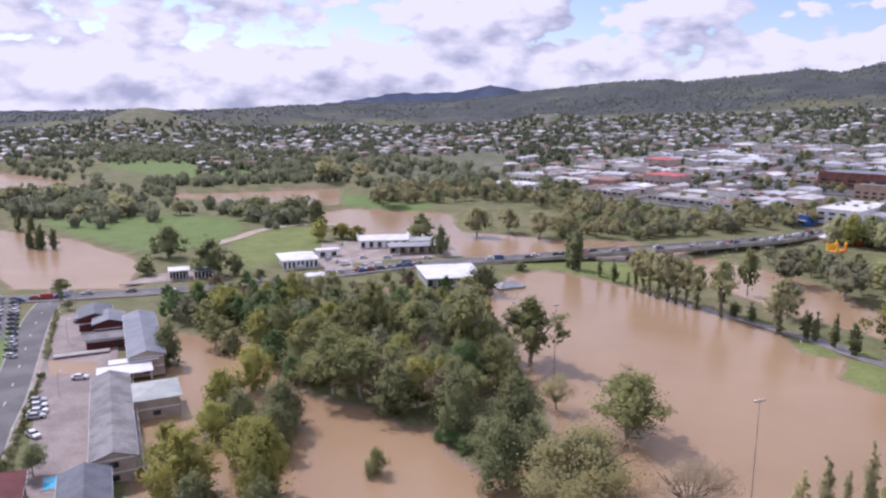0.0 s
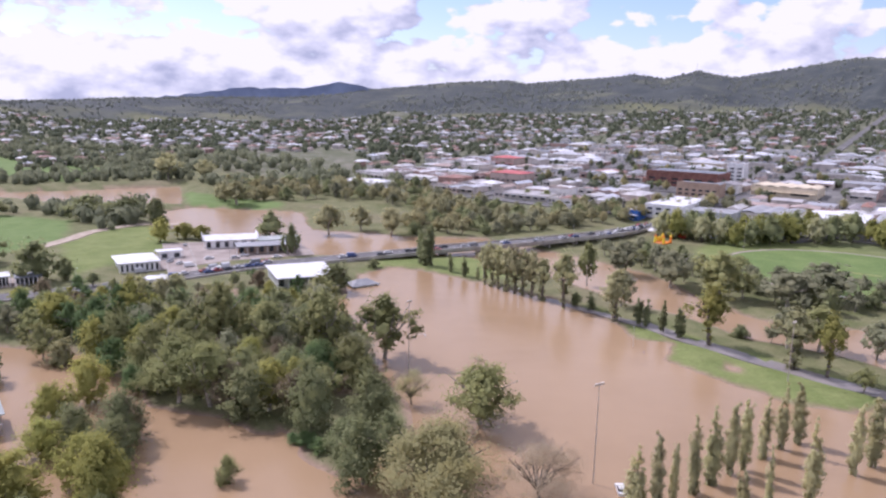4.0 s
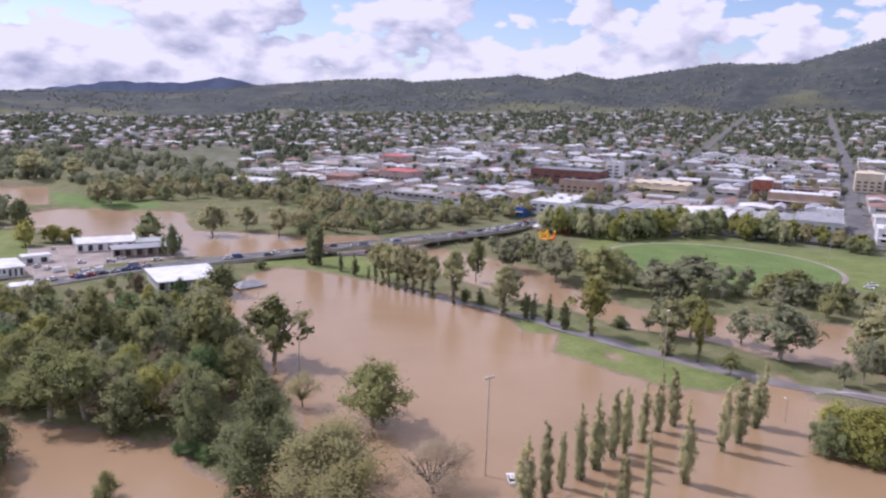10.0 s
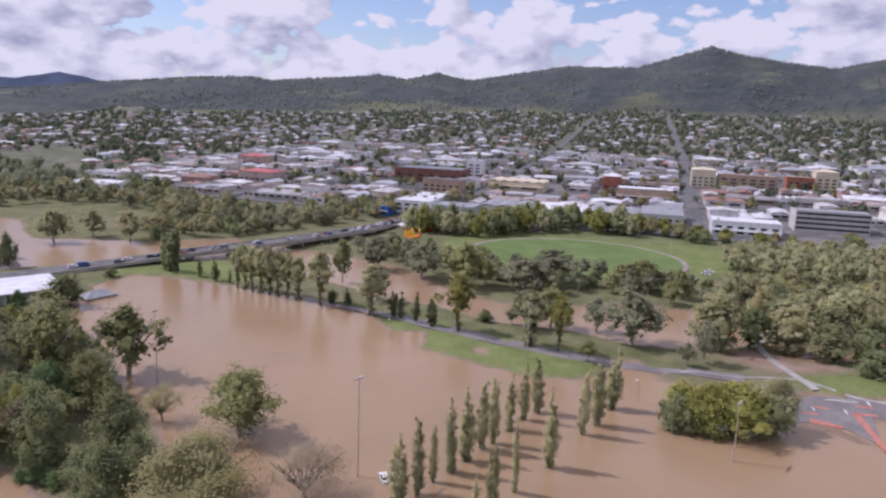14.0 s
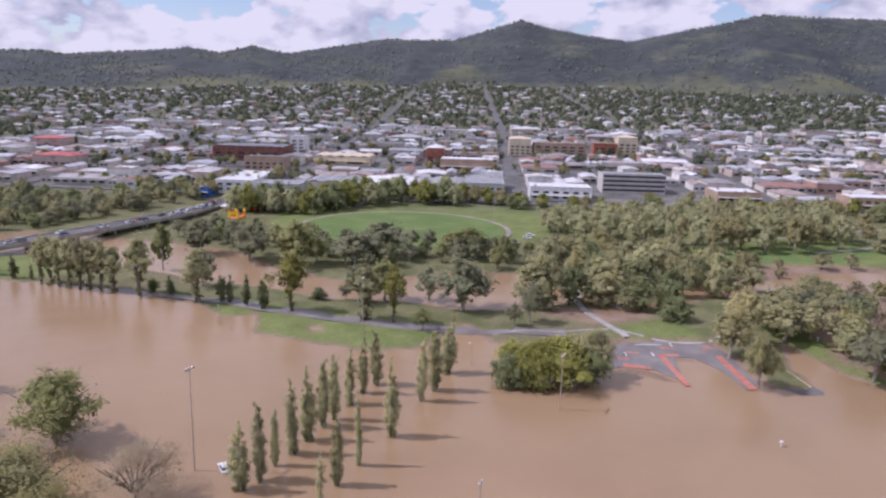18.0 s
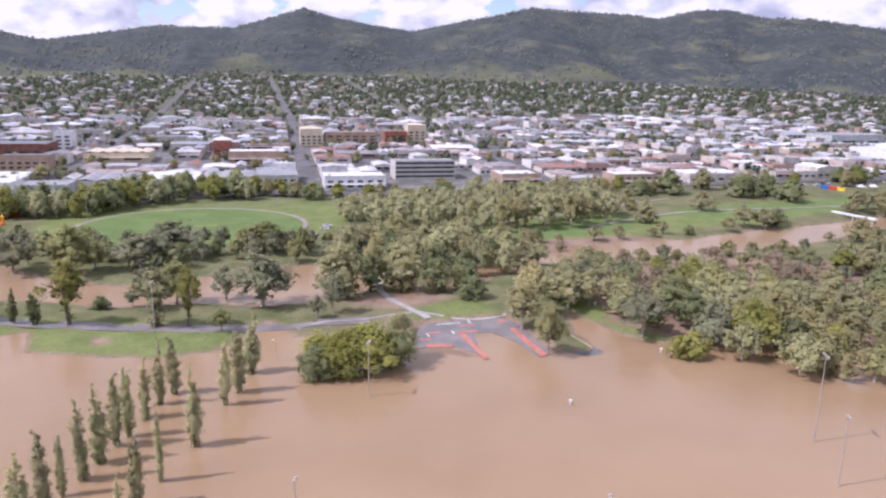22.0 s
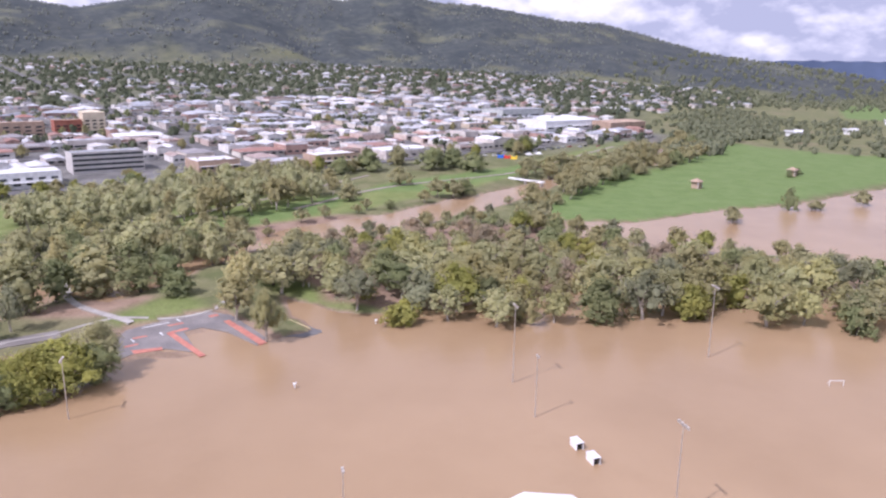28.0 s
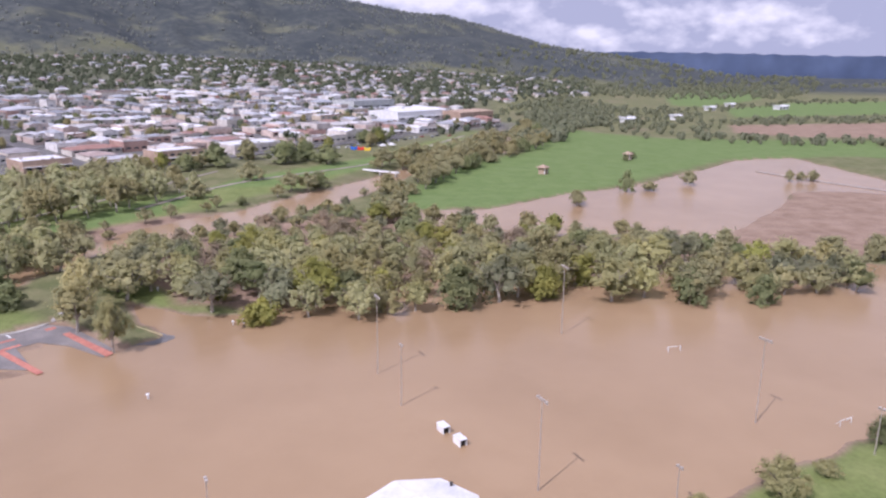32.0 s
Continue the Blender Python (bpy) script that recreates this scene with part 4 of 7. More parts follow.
for x, y, h, w in [(200.1, 150, 20.6, 20), (222.6, 139.4, 18, 20.5), (226.9, 125.2, 12.7, 16.9), (223.4, 109.8, 9.1, 12.2), (236, 150, 16, 15), (246, 138, 14, 15), (212, 146, 15, 14), (240, 122, 11, 12), (252, 128, 12, 13)]:
    tree("bushy", x, y, h, w, group="footbridge trees", leaves=M_GUM if h > 16 else None)
for x, y, h, w in [(225.5, 47.0, 7.7, 10), (206.8, 31.5, 9.1, 11), (205.8, 33.6, 7.0, 9.5)]:
    tree("round", x, y, h, w, group="east woods")
# woods between the fields and the river to the east
EAST = [(234, 84), (262, 92), (300, 98), (335, 66), (380, 20), (372, -20), (345, -20), (318, -58), (296, -120), (262, -165), (222, -168), (216, -120), (220, -64), (216, -40), (211, -10), (205, 12), (212, 40)]
for i, (x, y) in enumerate(scatter(EAST, 205, 8.2, 8)):
    r = random.Random(900 + i)
    kind = r.choice(["gum", "gum", "pale", "pale", "gum", "bushy", "round"])
    h = r.uniform(9.5, 16) if x < 262 else r.uniform(7, 12) if x < 296 or y < 0 else r.uniform(4.5, 7.5)
    tree(kind, x, y, h, h * r.uniform(1.0, 1.35), group="east woods", leaves=r.choice([M_OLIVE, M_GUM, M_GREYGREEN, M_OLIVE, M_GUM, M_OLIVE, M_GUM, M_LIME, M_DARKLEAF]))
for i, (x, y) in enumerate(scatter([(226, -168), (262, -170), (300, -240), (270, -260), (236, -220)], 16, 8, 3)):
    tree("bushy", x, y, 6 + i % 4, 9, group="east woods", leaves=M_GUM)
for x, y, h, w in [(296, 10, 12, 19), (262, 55, 11, 14), (318, 44, 10, 15), (250, -20, 11, 13), (280, -60, 11, 14), (330, 20, 9, 14), (290, 74, 10, 12)]:
    tree("feather", x, y, h, w, leaves=M_BROWNLEAF, group="east woods", label="broad brownish thin-leaved tree among the woods")
# parkland gums between the oval and the river
PARK = [(300, 222), (322, 214), (360, 168), (400, 136), (445, 124), (440, 100), (402, 108), (360, 132), (328, 160), (304, 200)]
for i, (x, y) in enumerate(scatter(PARK, 40, 9.8, 21)):
    r = random.Random(1700 + i)
    h = r.uniform(11.5, 19.5)
    tree(r.choice(["gum", "pale", "gum", "pale"]), x, y, h, h * r.uniform(0.75, 1.0), group="park gums", leaves=M_PARKGUM if i % 3 else M_OLIVE)
BACK = [(318, 240), (372, 238), (440, 190), (478, 140), (455, 128), (400, 150), (362, 182), (330, 216)]
for i, (x, y) in enumerate(scatter(BACK, 46, 10, 22)):
    r = random.Random(1900 + i)
    h = r.uniform(12, 18)
    tree(r.choice(["gum", "pale", "round"]), x, y, h, h * r.uniform(0.85, 1.1), group="park gums", leaves=M_PARKGUM if i % 3 else M_GUM)
CLUMP = [(226, 166), (246, 190), (268, 196), (300, 168), (304, 140), (286, 122), (262, 112), (250, 128), (262, 150), (240, 156)]
for i, (x, y) in enumerate(scatter(CLUMP, 34, 7.4, 23)):
    r = random.Random(2100 + i)
    h = r.uniform(10.5, 16.5)
    tree(r.choice(["bushy", "gum", "bushy", "pale"]), x, y, h, h * r.uniform(0.8, 1.1), group="footbridge trees", leaves=M_GUM if i % 2 else None)
NORTHBANK = [(150, 352), (178, 345), (200, 290), (240, 240), (270, 205), (262, 165), (244, 175), (222, 215), (190, 228), (172, 262), (168, 300)]
for i, (x, y) in enumerate(scatter(NORTHBANK, 60, 7.6, 5)):
    r = random.Random(2300 + i)
    h = r.uniform(7, 11.5)
    tree(r.choice(["gum", "bushy", "gum", "pale"]), x, y, h, h * r.uniform(0.9, 1.2), group="river gums")
for x, y in ((-58, 289), (-50, 286), (-63, 294), (-46, 293)):
    tree("bushy", x, y, 8.5, 9, leaves=M_GUM, group="flooded wood")
EASTBANK = [(250, 150), (300, 138), (345, 122), (395, 70), (470, 20), (520, -10), (600, -60), (650, -110), (760, -150), (770, -180), (640, -165), (560, -110), (470, -55), (400, -25), (420, 20), (370, 82), (330, 100), (262, 112)]
for i, (x, y) in enumerate(scatter(EASTBANK, 120, 10, 6, lambda x, y: gz(x, y) > -0.2 and not (425 < x < 500 and -32 < y < 20))):
    r = random.Random(2600 + i)
    h = r.uniform(9, 14) if x < 305 else r.uniform(4.5, 8) if x < 420 else r.uniform(8, 14)
    tree(r.choice(["bushy", "gum", "bushy", "pale"]), x, y, h, h * r.uniform(1.1, 1.5), group="east bank trees", leaves=M_GUM if i % 2 else M_OLIVE if i % 4 else None)
# single trees in the eastern paddocks, by the levee and on the near bank
for x, y, h, w in [(380.3, -114.2, 9.4, 12), (388, -118, 7, 9), (422.9, -157.7, 13.8, 9.3), (426.1, -174.0, 5.6, 12.4), (445.7, -207.6, 9.2, 14.0), (455.7, -282.2, 8.3, 8.5), (454.8, -298.6, 8.3, 10.3), (455.3, -290.0, 7.2, 8.5), (254.6, -179.6, 12.3, 18), (226.1, -167.1, 12.1, 16), (261.1, -205.7, 9.2, 16.0),
                   (210.9, -127.3, 11.3, 10.1), (214, -103.3, 13.2, 11.6), (123.1, -103.5, 6.7, 5.5)]:
    tree("gum" if w > h else "bushy", x, y, h, w, group="paddock trees")
for x, y, h, w in [(108.0, -72.9, 7.7, 9.4), (112.4, -84.7, 3.6, 5.0), (103.4, -55.3, 4.3, 5.5)]:
    tree("round", x, y, h, w, leaves=M_OLIVE, group="near bank trees")
for x, y, h, w in [(518.7, 103.6, 17.0, 25.0), (467.6, 72.9, 12.6, 15.0), (530.6, 58.1, 18.3, 25.3), (545, 44, 16, 20), (529.2, 27.7, 15, 22), (652.6, -10.4, 13.6, 28), (409.8, 93.7, 11.1, 13.3), (546.7, 86.5, 16.7, 17.4), (640, 0, 12, 18), (430, 130, 12, 14), (500, 120, 13, 18)]:
    tree("bushy", x, y, h, w, group="levee trees", leaves=M_GUM if w < 18 else None)
rp = random.Random(61)
for i in range(46):
    u, v = 455 + rp.uniform(0, 22), 20 + 9.5 * i + rp.uniform(-4, 4)
    x, y = 0.743 * u + 0.669 * v, 0.669 * u - 0.743 * v
    if rp.random() < (0.85 if v < 260 else 0.4):
        tree("round", x, y, rp.uniform(8, 13.5), rp.uniform(9, 15), group="levee trees", leaves=rp.choice([M_DARKLEAF, M_LIME, M_OLIVE, M_LIME]))
# trees by the highway and the western flats
for x, y, h, w in [(-138.0, 357.4, 17.3, 18.3), (-104.9, 320.0, 18.2, 18.9), (-93.3, 320.0, 10.4, 8.0), (-134.4, 320.0, 9.1, 11.1), (-125.7, 484.0, 16.1, 27.6), (-101.3, 476.6, 17.0, 23.1), (-82.3, 464.8, 18.4, 14.9), (-13.1, 422.7, 15.2, 16.8), (-1.2, 364.5, 16.2, 8.7), (36.1, 331.6, 4.1, 6.9), (-157.0, 289.4, 5.9, 9.0)]:
    tree("bushy", x, y, h, w, group="highway trees")
for x, y, h, w in [(-69.7, 404.4, 13.6, 13.0), (-58.7, 413.3, 10.0, 13.2), (-50, 410, 9, 12), (20.4, 425, 18.6, 20.1), (39.8, 432.5, 15.5, 17.2), (56.1, 416, 18.2, 19.9), (-233.3, 515.8, 14.2, 26.8), (-183.7, 502.0, 9.9, 16.9), (-244.7, 489.0, 9.7, 17.2), (-221.8, 494.1, 15.6, 25.6), (-306.6, 578.9, 13.6, 36.0), (-323.7, 545.6, 15.0, 29.9),
                   (-40.4, 545.6, 17.2, 25.9), (-79.7, 708.0, 19.3, 28.0), (-113.0, 708.0, 24.8, 33.8)]:
    tree("round" if x < -45 and y < 420 else "gum", x, y, h, w, group="highway trees")
for x, y, h, w in [(-218.5, 387.5, 13.9, 6.3), (-212.3, 387.5, 12.4, 5.6), (-226, 390, 12, 5), (-262.6, 442.8, 10.5, 4.9), (-254, 440, 10, 5), (61.3, 331.6, 16.2, 5.9)]:
    tree("poplar", x, y, h, w, group="highway trees", label="dark columnar poplar beside the flooded creek", leaves=M_DARKLEAF)
for n, (poly, count, gap) in enumerate([([(60, 420), (110, 408), (150, 420), (250, 455), (330, 470), (300, 500), (160, 480), (70, 460)], 84, 8), ([(215, 388), (246, 360), (316, 358), (338, 326), (350, 342), (328, 378), (256, 380), (218, 402)], 36, 8), ([(-60, 560), (60, 560), (90, 470), (150, 490), (60, 640), (-60, 660)], 100, 9)]):
    for i, (x, y) in enumerate(scatter(poly, count, gap, 40 + n)):
        r = random.Random(3000 + 100 * n + i)
        h = r.uniform(8, 13) if n != 1 else r.uniform(14, 18.5)
        tree("round" if n == 1 else r.choice(["gum", "bushy", "round"]), x, y, h, h * (r.uniform(0.75, 0.95) if n == 1 else r.uniform(1.0, 1.3)), group="town edge trees", leaves=r.choice([M_LIME, M_PARKGUM, M_LIME, M_DARKLEAF]) if n == 1 else r.choice([M_GUM, M_OLIVE, M_GREYGREEN, M_DARKLEAF]))

for i, (x, y) in enumerate([(351, 332), (355, 325), (359, 317), (364, 309), (370, 300)]):
    tree("round", x, y, 14.5 - i, 13, group="town edge trees", leaves=(M_LIME, M_OLIVE)[i % 2])

# ---- roads, paths, oval ----
def curve_points(pts, step):
    """A smooth line through the points."""
    p = [Vector(q) for q in pts]
    p = [2 * p[0] - p[1]] + p + [2 * p[-1] - p[-2]]
    out = []
    for a, b, c, d in zip(p, p[1:], p[2:], p[3:]):
        n = max(1, round((c - b).length / step))
        for i in range(n):
            t = i / n
            out.append(0.5 * ((2 * b) + (c - a) * t + (2 * a - 5 * b + 4 * c - d) * t * t + (3 * b - a - 3 * c + d) * t ** 3))
    return out + [p[-2]]


def strip_mesh(name, line, left, right, top, skirt, material):
    """A band along a line from left to right of it, top above it, with sides that reach skirt down."""
    verts, faces = [], []
    for i, c in enumerate(line):
        d = (line[min(i + 1, len(line) - 1)] - line[max(i - 1, 0)])
        n = Vector((d.y, -d.x, 0)).normalized()
        a, b = c + n * left, c + n * right
        verts += [(a.x, a.y, a.z + top - skirt), (a.x, a.y, a.z + top), (b.x, b.y, b.z + top), (b.x, b.y, b.z + top - skirt)]
        if i:
            k = 4 * i
            faces += [(k - 4 + j, k - 3 + j, k + 1 + j, k + j) for j in range(3)]
    return mesh_from(name, verts, faces, material)


def road(label, pts, width, material=M_ROAD, step=5.0, lift=0.15, kerbs=True, dashes=0, name="road", skirt=0.6):
    line = curve_points([(x, y, 0) for x, y, *_ in pts], step)
    if len(pts[0]) == 3:
        deep = curve_points(pts, step)
        line = [Vector((a.x, a.y, b.z)) for a, b in zip(line, deep)]
    else:
        for c in line:
            c.z = max(gz(c.x, c.y), 0.02) + lift
    ob = tagged(new(name, strip_mesh(name, line, -width / 2, width / 2, 0, skirt, material)), label, "road", kind="structure")
    if kerbs:
        for s in (-1, 1):
            part("kerb", strip_mesh("kerb", line, s * width / 2, s * (width / 2 + 0.45), 0.13, skirt, M_CONCRETE), parent=ob)
    if dashes:
        for i in range(2, len(line) - 2, dashes):
            part("lane_marking", strip_mesh("lane_marking", [line[i], (line[i] + line[i + 1]) / 2], -0.11, 0.11, 0.012, 0.01, M_LINE), parent=ob)
    return line


HIGHWAY = [(-300, 244, 1.2), (-200, 268, 1.3), (-144, 281, 1.4), (-113, 290, 1.4), (-80, 302, 1.5), (-47, 320, 1.6), (-17, 337, 1.7), (18, 347, 2.2), (60, 354, 3.8), (110, 364, 4.6), (150, 378, 4.6), (190, 396, 4.2), (226, 425, 3.4)]
highway = road("wide asphalt highway crossing the flood with kerbs", HIGHWAY, 10.5, dashes=2, skirt=1.6)
road("asphalt side road with kerbs beside the motel", [(-70, 80), (-102.3, 150), (-113.5, 178), (-139.7, 237), (-150, 264), (-157, 290)], 8.8, dashes=3)
road("pale footpath beside the side road", [(-89, 130), (-96.4, 149), (-107.6, 177), (-121, 208), (-133.6, 236), (-143, 260)], 1.5, M_PAVING, kerbs=False, name="footpath")
road("flooded park road with wet asphalt", [(100, 268), (115, 240), (130, 204), (143, 178), (151, 164), (163, 151), (172, 141), (184, 127)], 7.0, M_WETROAD, lift=0.06, kerbs=False, skirt=0.3)
road("pale concrete footpath winding to a footbridge", [(196, 112), (199, 119), (208, 136), (220, 148), (236, 161), (262, 176), (300, 196)], 2.4, M_CONCRETE, lift=0.35, kerbs=False, name="footpath", skirt=0.4)
road("thin pale footpath over the grass bank", [(166, 142), (176, 137), (183, 129), (192, 124), (199, 119)], 1.2, M_CONCRETE, lift=0.12, kerbs=False, name="footpath", step=2.0)
road("pale concrete footpath beside the car park", [(199, 119), (201, 106), (209, 95), (224, 92), (244, 98)], 1.7, M_CONCRETE, lift=0.2, kerbs=False, name="footpath")
road("gravel levee path along the green bank", [(380, 118), (457, 80), (528, 0), (600, -40), (700, -95)], 3.0, M_PAVING, lift=0.2, kerbs=False, name="footpath", step=10)
road("pale park path under the gums", [(300, 196), (370, 160), (440, 128), (500, 100)], 2.5, M_PAVING, lift=0.2, kerbs=False, name="footpath", step=8)
road("dirt track curving over the green flats", [(-128, 392), (-118, 418), (-112, 440), (-92, 462), (-70, 470)], 8.0, varied("pale_dirt", (0.34, 0.28, 0.21), (0.44, 0.37, 0.29), 0.2, 2.0, 0.95), lift=0.25, kerbs=False, name="track")
road("pale farm track between flooded paddocks", [(400, -330), (460, -300), (500, -285)], 4.0, M_PAVING, lift=0.5, kerbs=False, name="track", step=12)
road("asphalt forecourt road off the highway", [(-47, 322), (-52, 350), (-58, 380), (-62, 400)], 12.0, M_PAVING, lift=0.2)
AX, AY = Vector((0.743, 0.669, 0)), Vector((0.669, -0.743, 0))      # the town's streets run along these


def town(u, v, z=None):
    p = AX * u + AY * v
    return (p.x, p.y, gz(p.x, p.y) if z is None else z)


CROSS = (-500, -324, -148, 25, 202, 377, 552)
ALONG = (485, 615, 740, 865, 990)
for v in CROSS[1:-1]:
    road("long straight town street climbing to the hills", [town(u, v - 25 * min(1.0, max(0.0, (u - 1000) / 900)))[:2] for u in (488, 700, 1000, 1400, 1900)], 10.5, step=25, lift=0.7, kerbs=False, skirt=1.2)
for u, a, b in ((485, -330, 480), (615, -430, 600), (740, -430, 640), (865, -430, 640), (990, -430, 640)):
    road("town street between rows of shops", [town(u, v)[:2] for v in (a, (a + b) / 2, b)], 12.0, step=20, lift=0.45, kerbs=False, skirt=1.0)
road("wide street joining the bridge to the town", [(226, 425), (262, 446), (300, 478), (345, 520)], 14.0, lift=0.3, step=8)


def plate(name, label, pts, z, material, thick=0.3, parent=None, category="pavement"):
    """A flat slab with the given outline."""
    bm = bmesh.new()
    f = bm.faces.new([bm.verts.new((x, y, z)) for x, y in pts])
    if f.normal.z < 0 or f.calc_area() and sum((a[0] - b[0]) * (a[1] + b[1]) for a, b in zip(pts, pts[1:] + pts[:1])) > 0:
        f.normal_flip()
    r = bmesh.ops.extrude_face_region(bm, geom=[f])
    bmesh.ops.translate(bm, verts=[v for v in r["geom"] if isinstance(v, bmesh.types.BMVert)], vec=(0, 0, -thick))
    bmesh.ops.recalc_face_normals(bm, faces=bm.faces)
    ob = part(name, bm, material, parent, "" if parent else label)
    return ob if parent else tagged(ob, label, category, kind="structure")


M_OVAL = varied("mown_turf", (0.110, 0.170, 0.045), (0.145, 0.205, 0.060), 0.045, 0.7, 0.9)
cx, cy, turn_o = 261.0, 291.5, radians(-44)


def ellipse(a, b, n=72):
    return [(cx + a * math.cos(t) * math.cos(turn_o) - b * math.sin(t) * math.sin(turn_o), cy + a * math.cos(t) * math.sin(turn_o) + b * math.sin(t) * math.cos(turn_o)) for t in (2 * math.pi * i / n for i in range(n))]


plate("pavement", "pale concrete ring path round the oval", ellipse(59.5, 57), 1.15, M_PAVING)
plate("oval", "mown green sports oval with pale boundary", ellipse(56.8, 54.3), 1.21, M_OVAL, category="playing field")
plate("pitch", "pale dry pitch in the middle of the oval", [(cx - 9, cy + 7), (cx + 8, cy - 10), (cx + 10, cy - 8), (cx - 7, cy + 9)], 1.225, varied("worn_turf", (0.20, 0.22, 0.07), (0.26, 0.26, 0.10), 0.3, 2.0, 0.9), 0.1, category="playing field")
# car park by the flood, half under water, with red-surfaced islands
plate("pavement", "dark asphalt car park half under flood water", CARPARK, 0.2, M_WETROAD)
island = thing("traffic_island", "salmon-red painted car park markings on asphalt", "markings", pose(0, 0, 0), kind="structure")
for pts in ([(190, 98.4), (191.6, 97.4), (175.4, 80.2), (173.9, 81.2)], [(191.7, 97.6), (195.2, 94.4), (194, 93.4), (190.6, 96.4)], [(176, 101.5), (179.4, 94.4), (177.7, 93.4), (173.8, 99.6)], [(206.4, 92.8), (208.4, 90.6), (206.8, 89.4), (205, 91.4)],
            [(201.9, 86.0), (203.5, 84.8), (186.6, 67.2), (184.2, 68.2)], [(196.5, 101.2), (199.4, 97.8), (198.5, 97.0), (195.6, 100.3)], [(185, 106.1), (187.6, 103.2), (186.8, 102.4), (184.2, 105.2)], [(178.6, 105.2), (181.2, 102.4), (180.4, 101.6), (177.8, 104.4)]):
    plate("marking", "", pts, 0.225, M_SALMON, 0.05, island)
for pts in ([(193, 107.5), (199, 102), (198.7, 101.7), (192.7, 107.2)], [(188, 98.5), (190.2, 100.6), (190.5, 100.3), (188.3, 98.2)], [(182, 104), (183.8, 106), (184.1, 105.7), (182.3, 103.7)], [(200, 99), (202.4, 101.4), (202.7, 101.1), (200.3, 98.7)]):
    plate("line", "", pts, 0.235, M_LINE, 0.04, island)
plate("pavement", "dark wet gravel patch at the water's edge", [(196.5 + (4.6 + 0.5 * math.sin(3 * k)) * math.cos(k * 0.393), 61.5 + (7.2 + 0.6 * math.cos(2 * k)) * math.sin(k * 0.393)) for k in range(16)], 0.06, M_ROAD, 0.3)
kerb = thing("kerb_stones", "row of pale yellow kerb stones", "kerb", pose(0, 0, 0))
for i in range(9):
    t = i / 8
    part("stone", boxed(-0.55, 0.55, -0.18, 0.18, -0.3, 0.28, bevel=0.04), varied("kerb_yellow", (0.45, 0.38, 0.20), (0.55, 0.47, 0.27), 1.0) if i == 0 else bpy.data.materials["kerb_yellow"], kerb, m=pose(205.8 - 6.5 * t, 66.6 - 8.2 * t, 0.1, 0, 0, 51))
# yards
plate("pavement", "pale pinkish concrete motel car park", [(-133, 262), (-141, 250), (-119, 203), (-97, 160), (-82, 128), (-62, 124), (-88, 184), (-104, 222), (-112, 252)], 1.02, varied("pink_concrete", (0.225, 0.19, 0.172), (0.31, 0.265, 0.24), 0.10, 1.4, 0.85), 1.4)
plate("pavement", "concrete forecourt of the roadside businesses", [(-62, 332), (-30, 352), (10, 362), (8, 376), (-20, 400), (-56, 402), (-66, 360)], 1.02, M_PAVING)
plate("pavement", "bare yard beside the highway", [(-138, 300), (-108, 310), (-104, 330), (-130, 322)], 1.03, M_PAVING)
plate("pavement", "sealed parking strip beside the side road", [(-112, 150), (-146, 232), (-170, 280), (-200, 262), (-160, 180), (-130, 130)], 1.0, M_ROAD)
plate("verge", "mown grass verge between side road and parked cars", [(-126.4, 196), (-151.5, 252), (-155, 251), (-130, 195)], 1.12, M_OVAL, category="grass")
plate("pavement", "town car park between shops and river", [town(448, -165)[:2], town(480, -150)[:2], town(482, -60)[:2], town(455, -80)[:2]], 3.2, M_ROAD, 3.0)

# ---- buildings ----
def by_object(name, rough, tones):
    m, n, l, b = shader(name, rough, 0.0, 0.35)
    geo, info = n.new("ShaderNodeNewGeometry"), n.new("ShaderNodeObjectInfo")
    ramp = n.new("ShaderNodeValToRGB")
    ramp.color_ramp.interpolation = "CONSTANT"
    e = ramp.color_ramp.elements
    for i, colour in enumerate(tones):
        k = e[i] if i < 2 else e.new(i / len(tones))
        k.position, k.color = i / len(tones), (*colour, 1)
    l.new(info.outputs["Random"], ramp.inputs[0])
    x = n.new("ShaderNodeMix")
    x.data_type, x.blend_type = "RGBA", "MULTIPLY"
    x.inputs["Factor"].default_value = 0.85
    l.new(ramp.outputs[0], x.inputs[6])
    l.new(blend(n, l, noise_at(n, l, geo.outputs["Position"], 0.16, 5.0, 0.7), (0.55, 0.53, 0.51), (1, 1, 1), 0.3, 0.58), x.inputs[7])
    l.new(x.outputs[2], b.inputs["Base Color"])
    return m


M_SHOPROOF = by_object("shop_roofs", 0.5, [(0.50, 0.50, 0.52), (0.70, 0.70, 0.70), (0.36, 0.37, 0.39), (0.56, 0.54, 0.52), (0.44, 0.42, 0.41), (0.76, 0.76, 0.76), (0.30, 0.28, 0.28), (0.50, 0.52, 0.56), (0.62, 0.62, 0.63), (0.33, 0.18, 0.14), (0.54, 0.53, 0.51), (0.40, 0.31, 0.27)])
M_SHOPWALL = by_object("shop_walls", 0.8, [(0.66, 0.62, 0.56), (0.74, 0.72, 0.68), (0.52, 0.42, 0.36), (0.60, 0.55, 0.50), (0.42, 0.28, 0.23), (0.70, 0.66, 0.58), (0.55, 0.50, 0.46), (0.66, 0.54, 0.46), (0.76, 0.75, 0.73)])
M_DARKBRICK = varied("dark_red_brick", (0.16, 0.075, 0.06), (0.24, 0.115, 0.09), 0.3, 3.0, 0.85)
M_BRICK = varied("red_brick", (0.30, 0.11, 0.075), (0.40, 0.16, 0.11), 0.3, 3.0, 0.85)
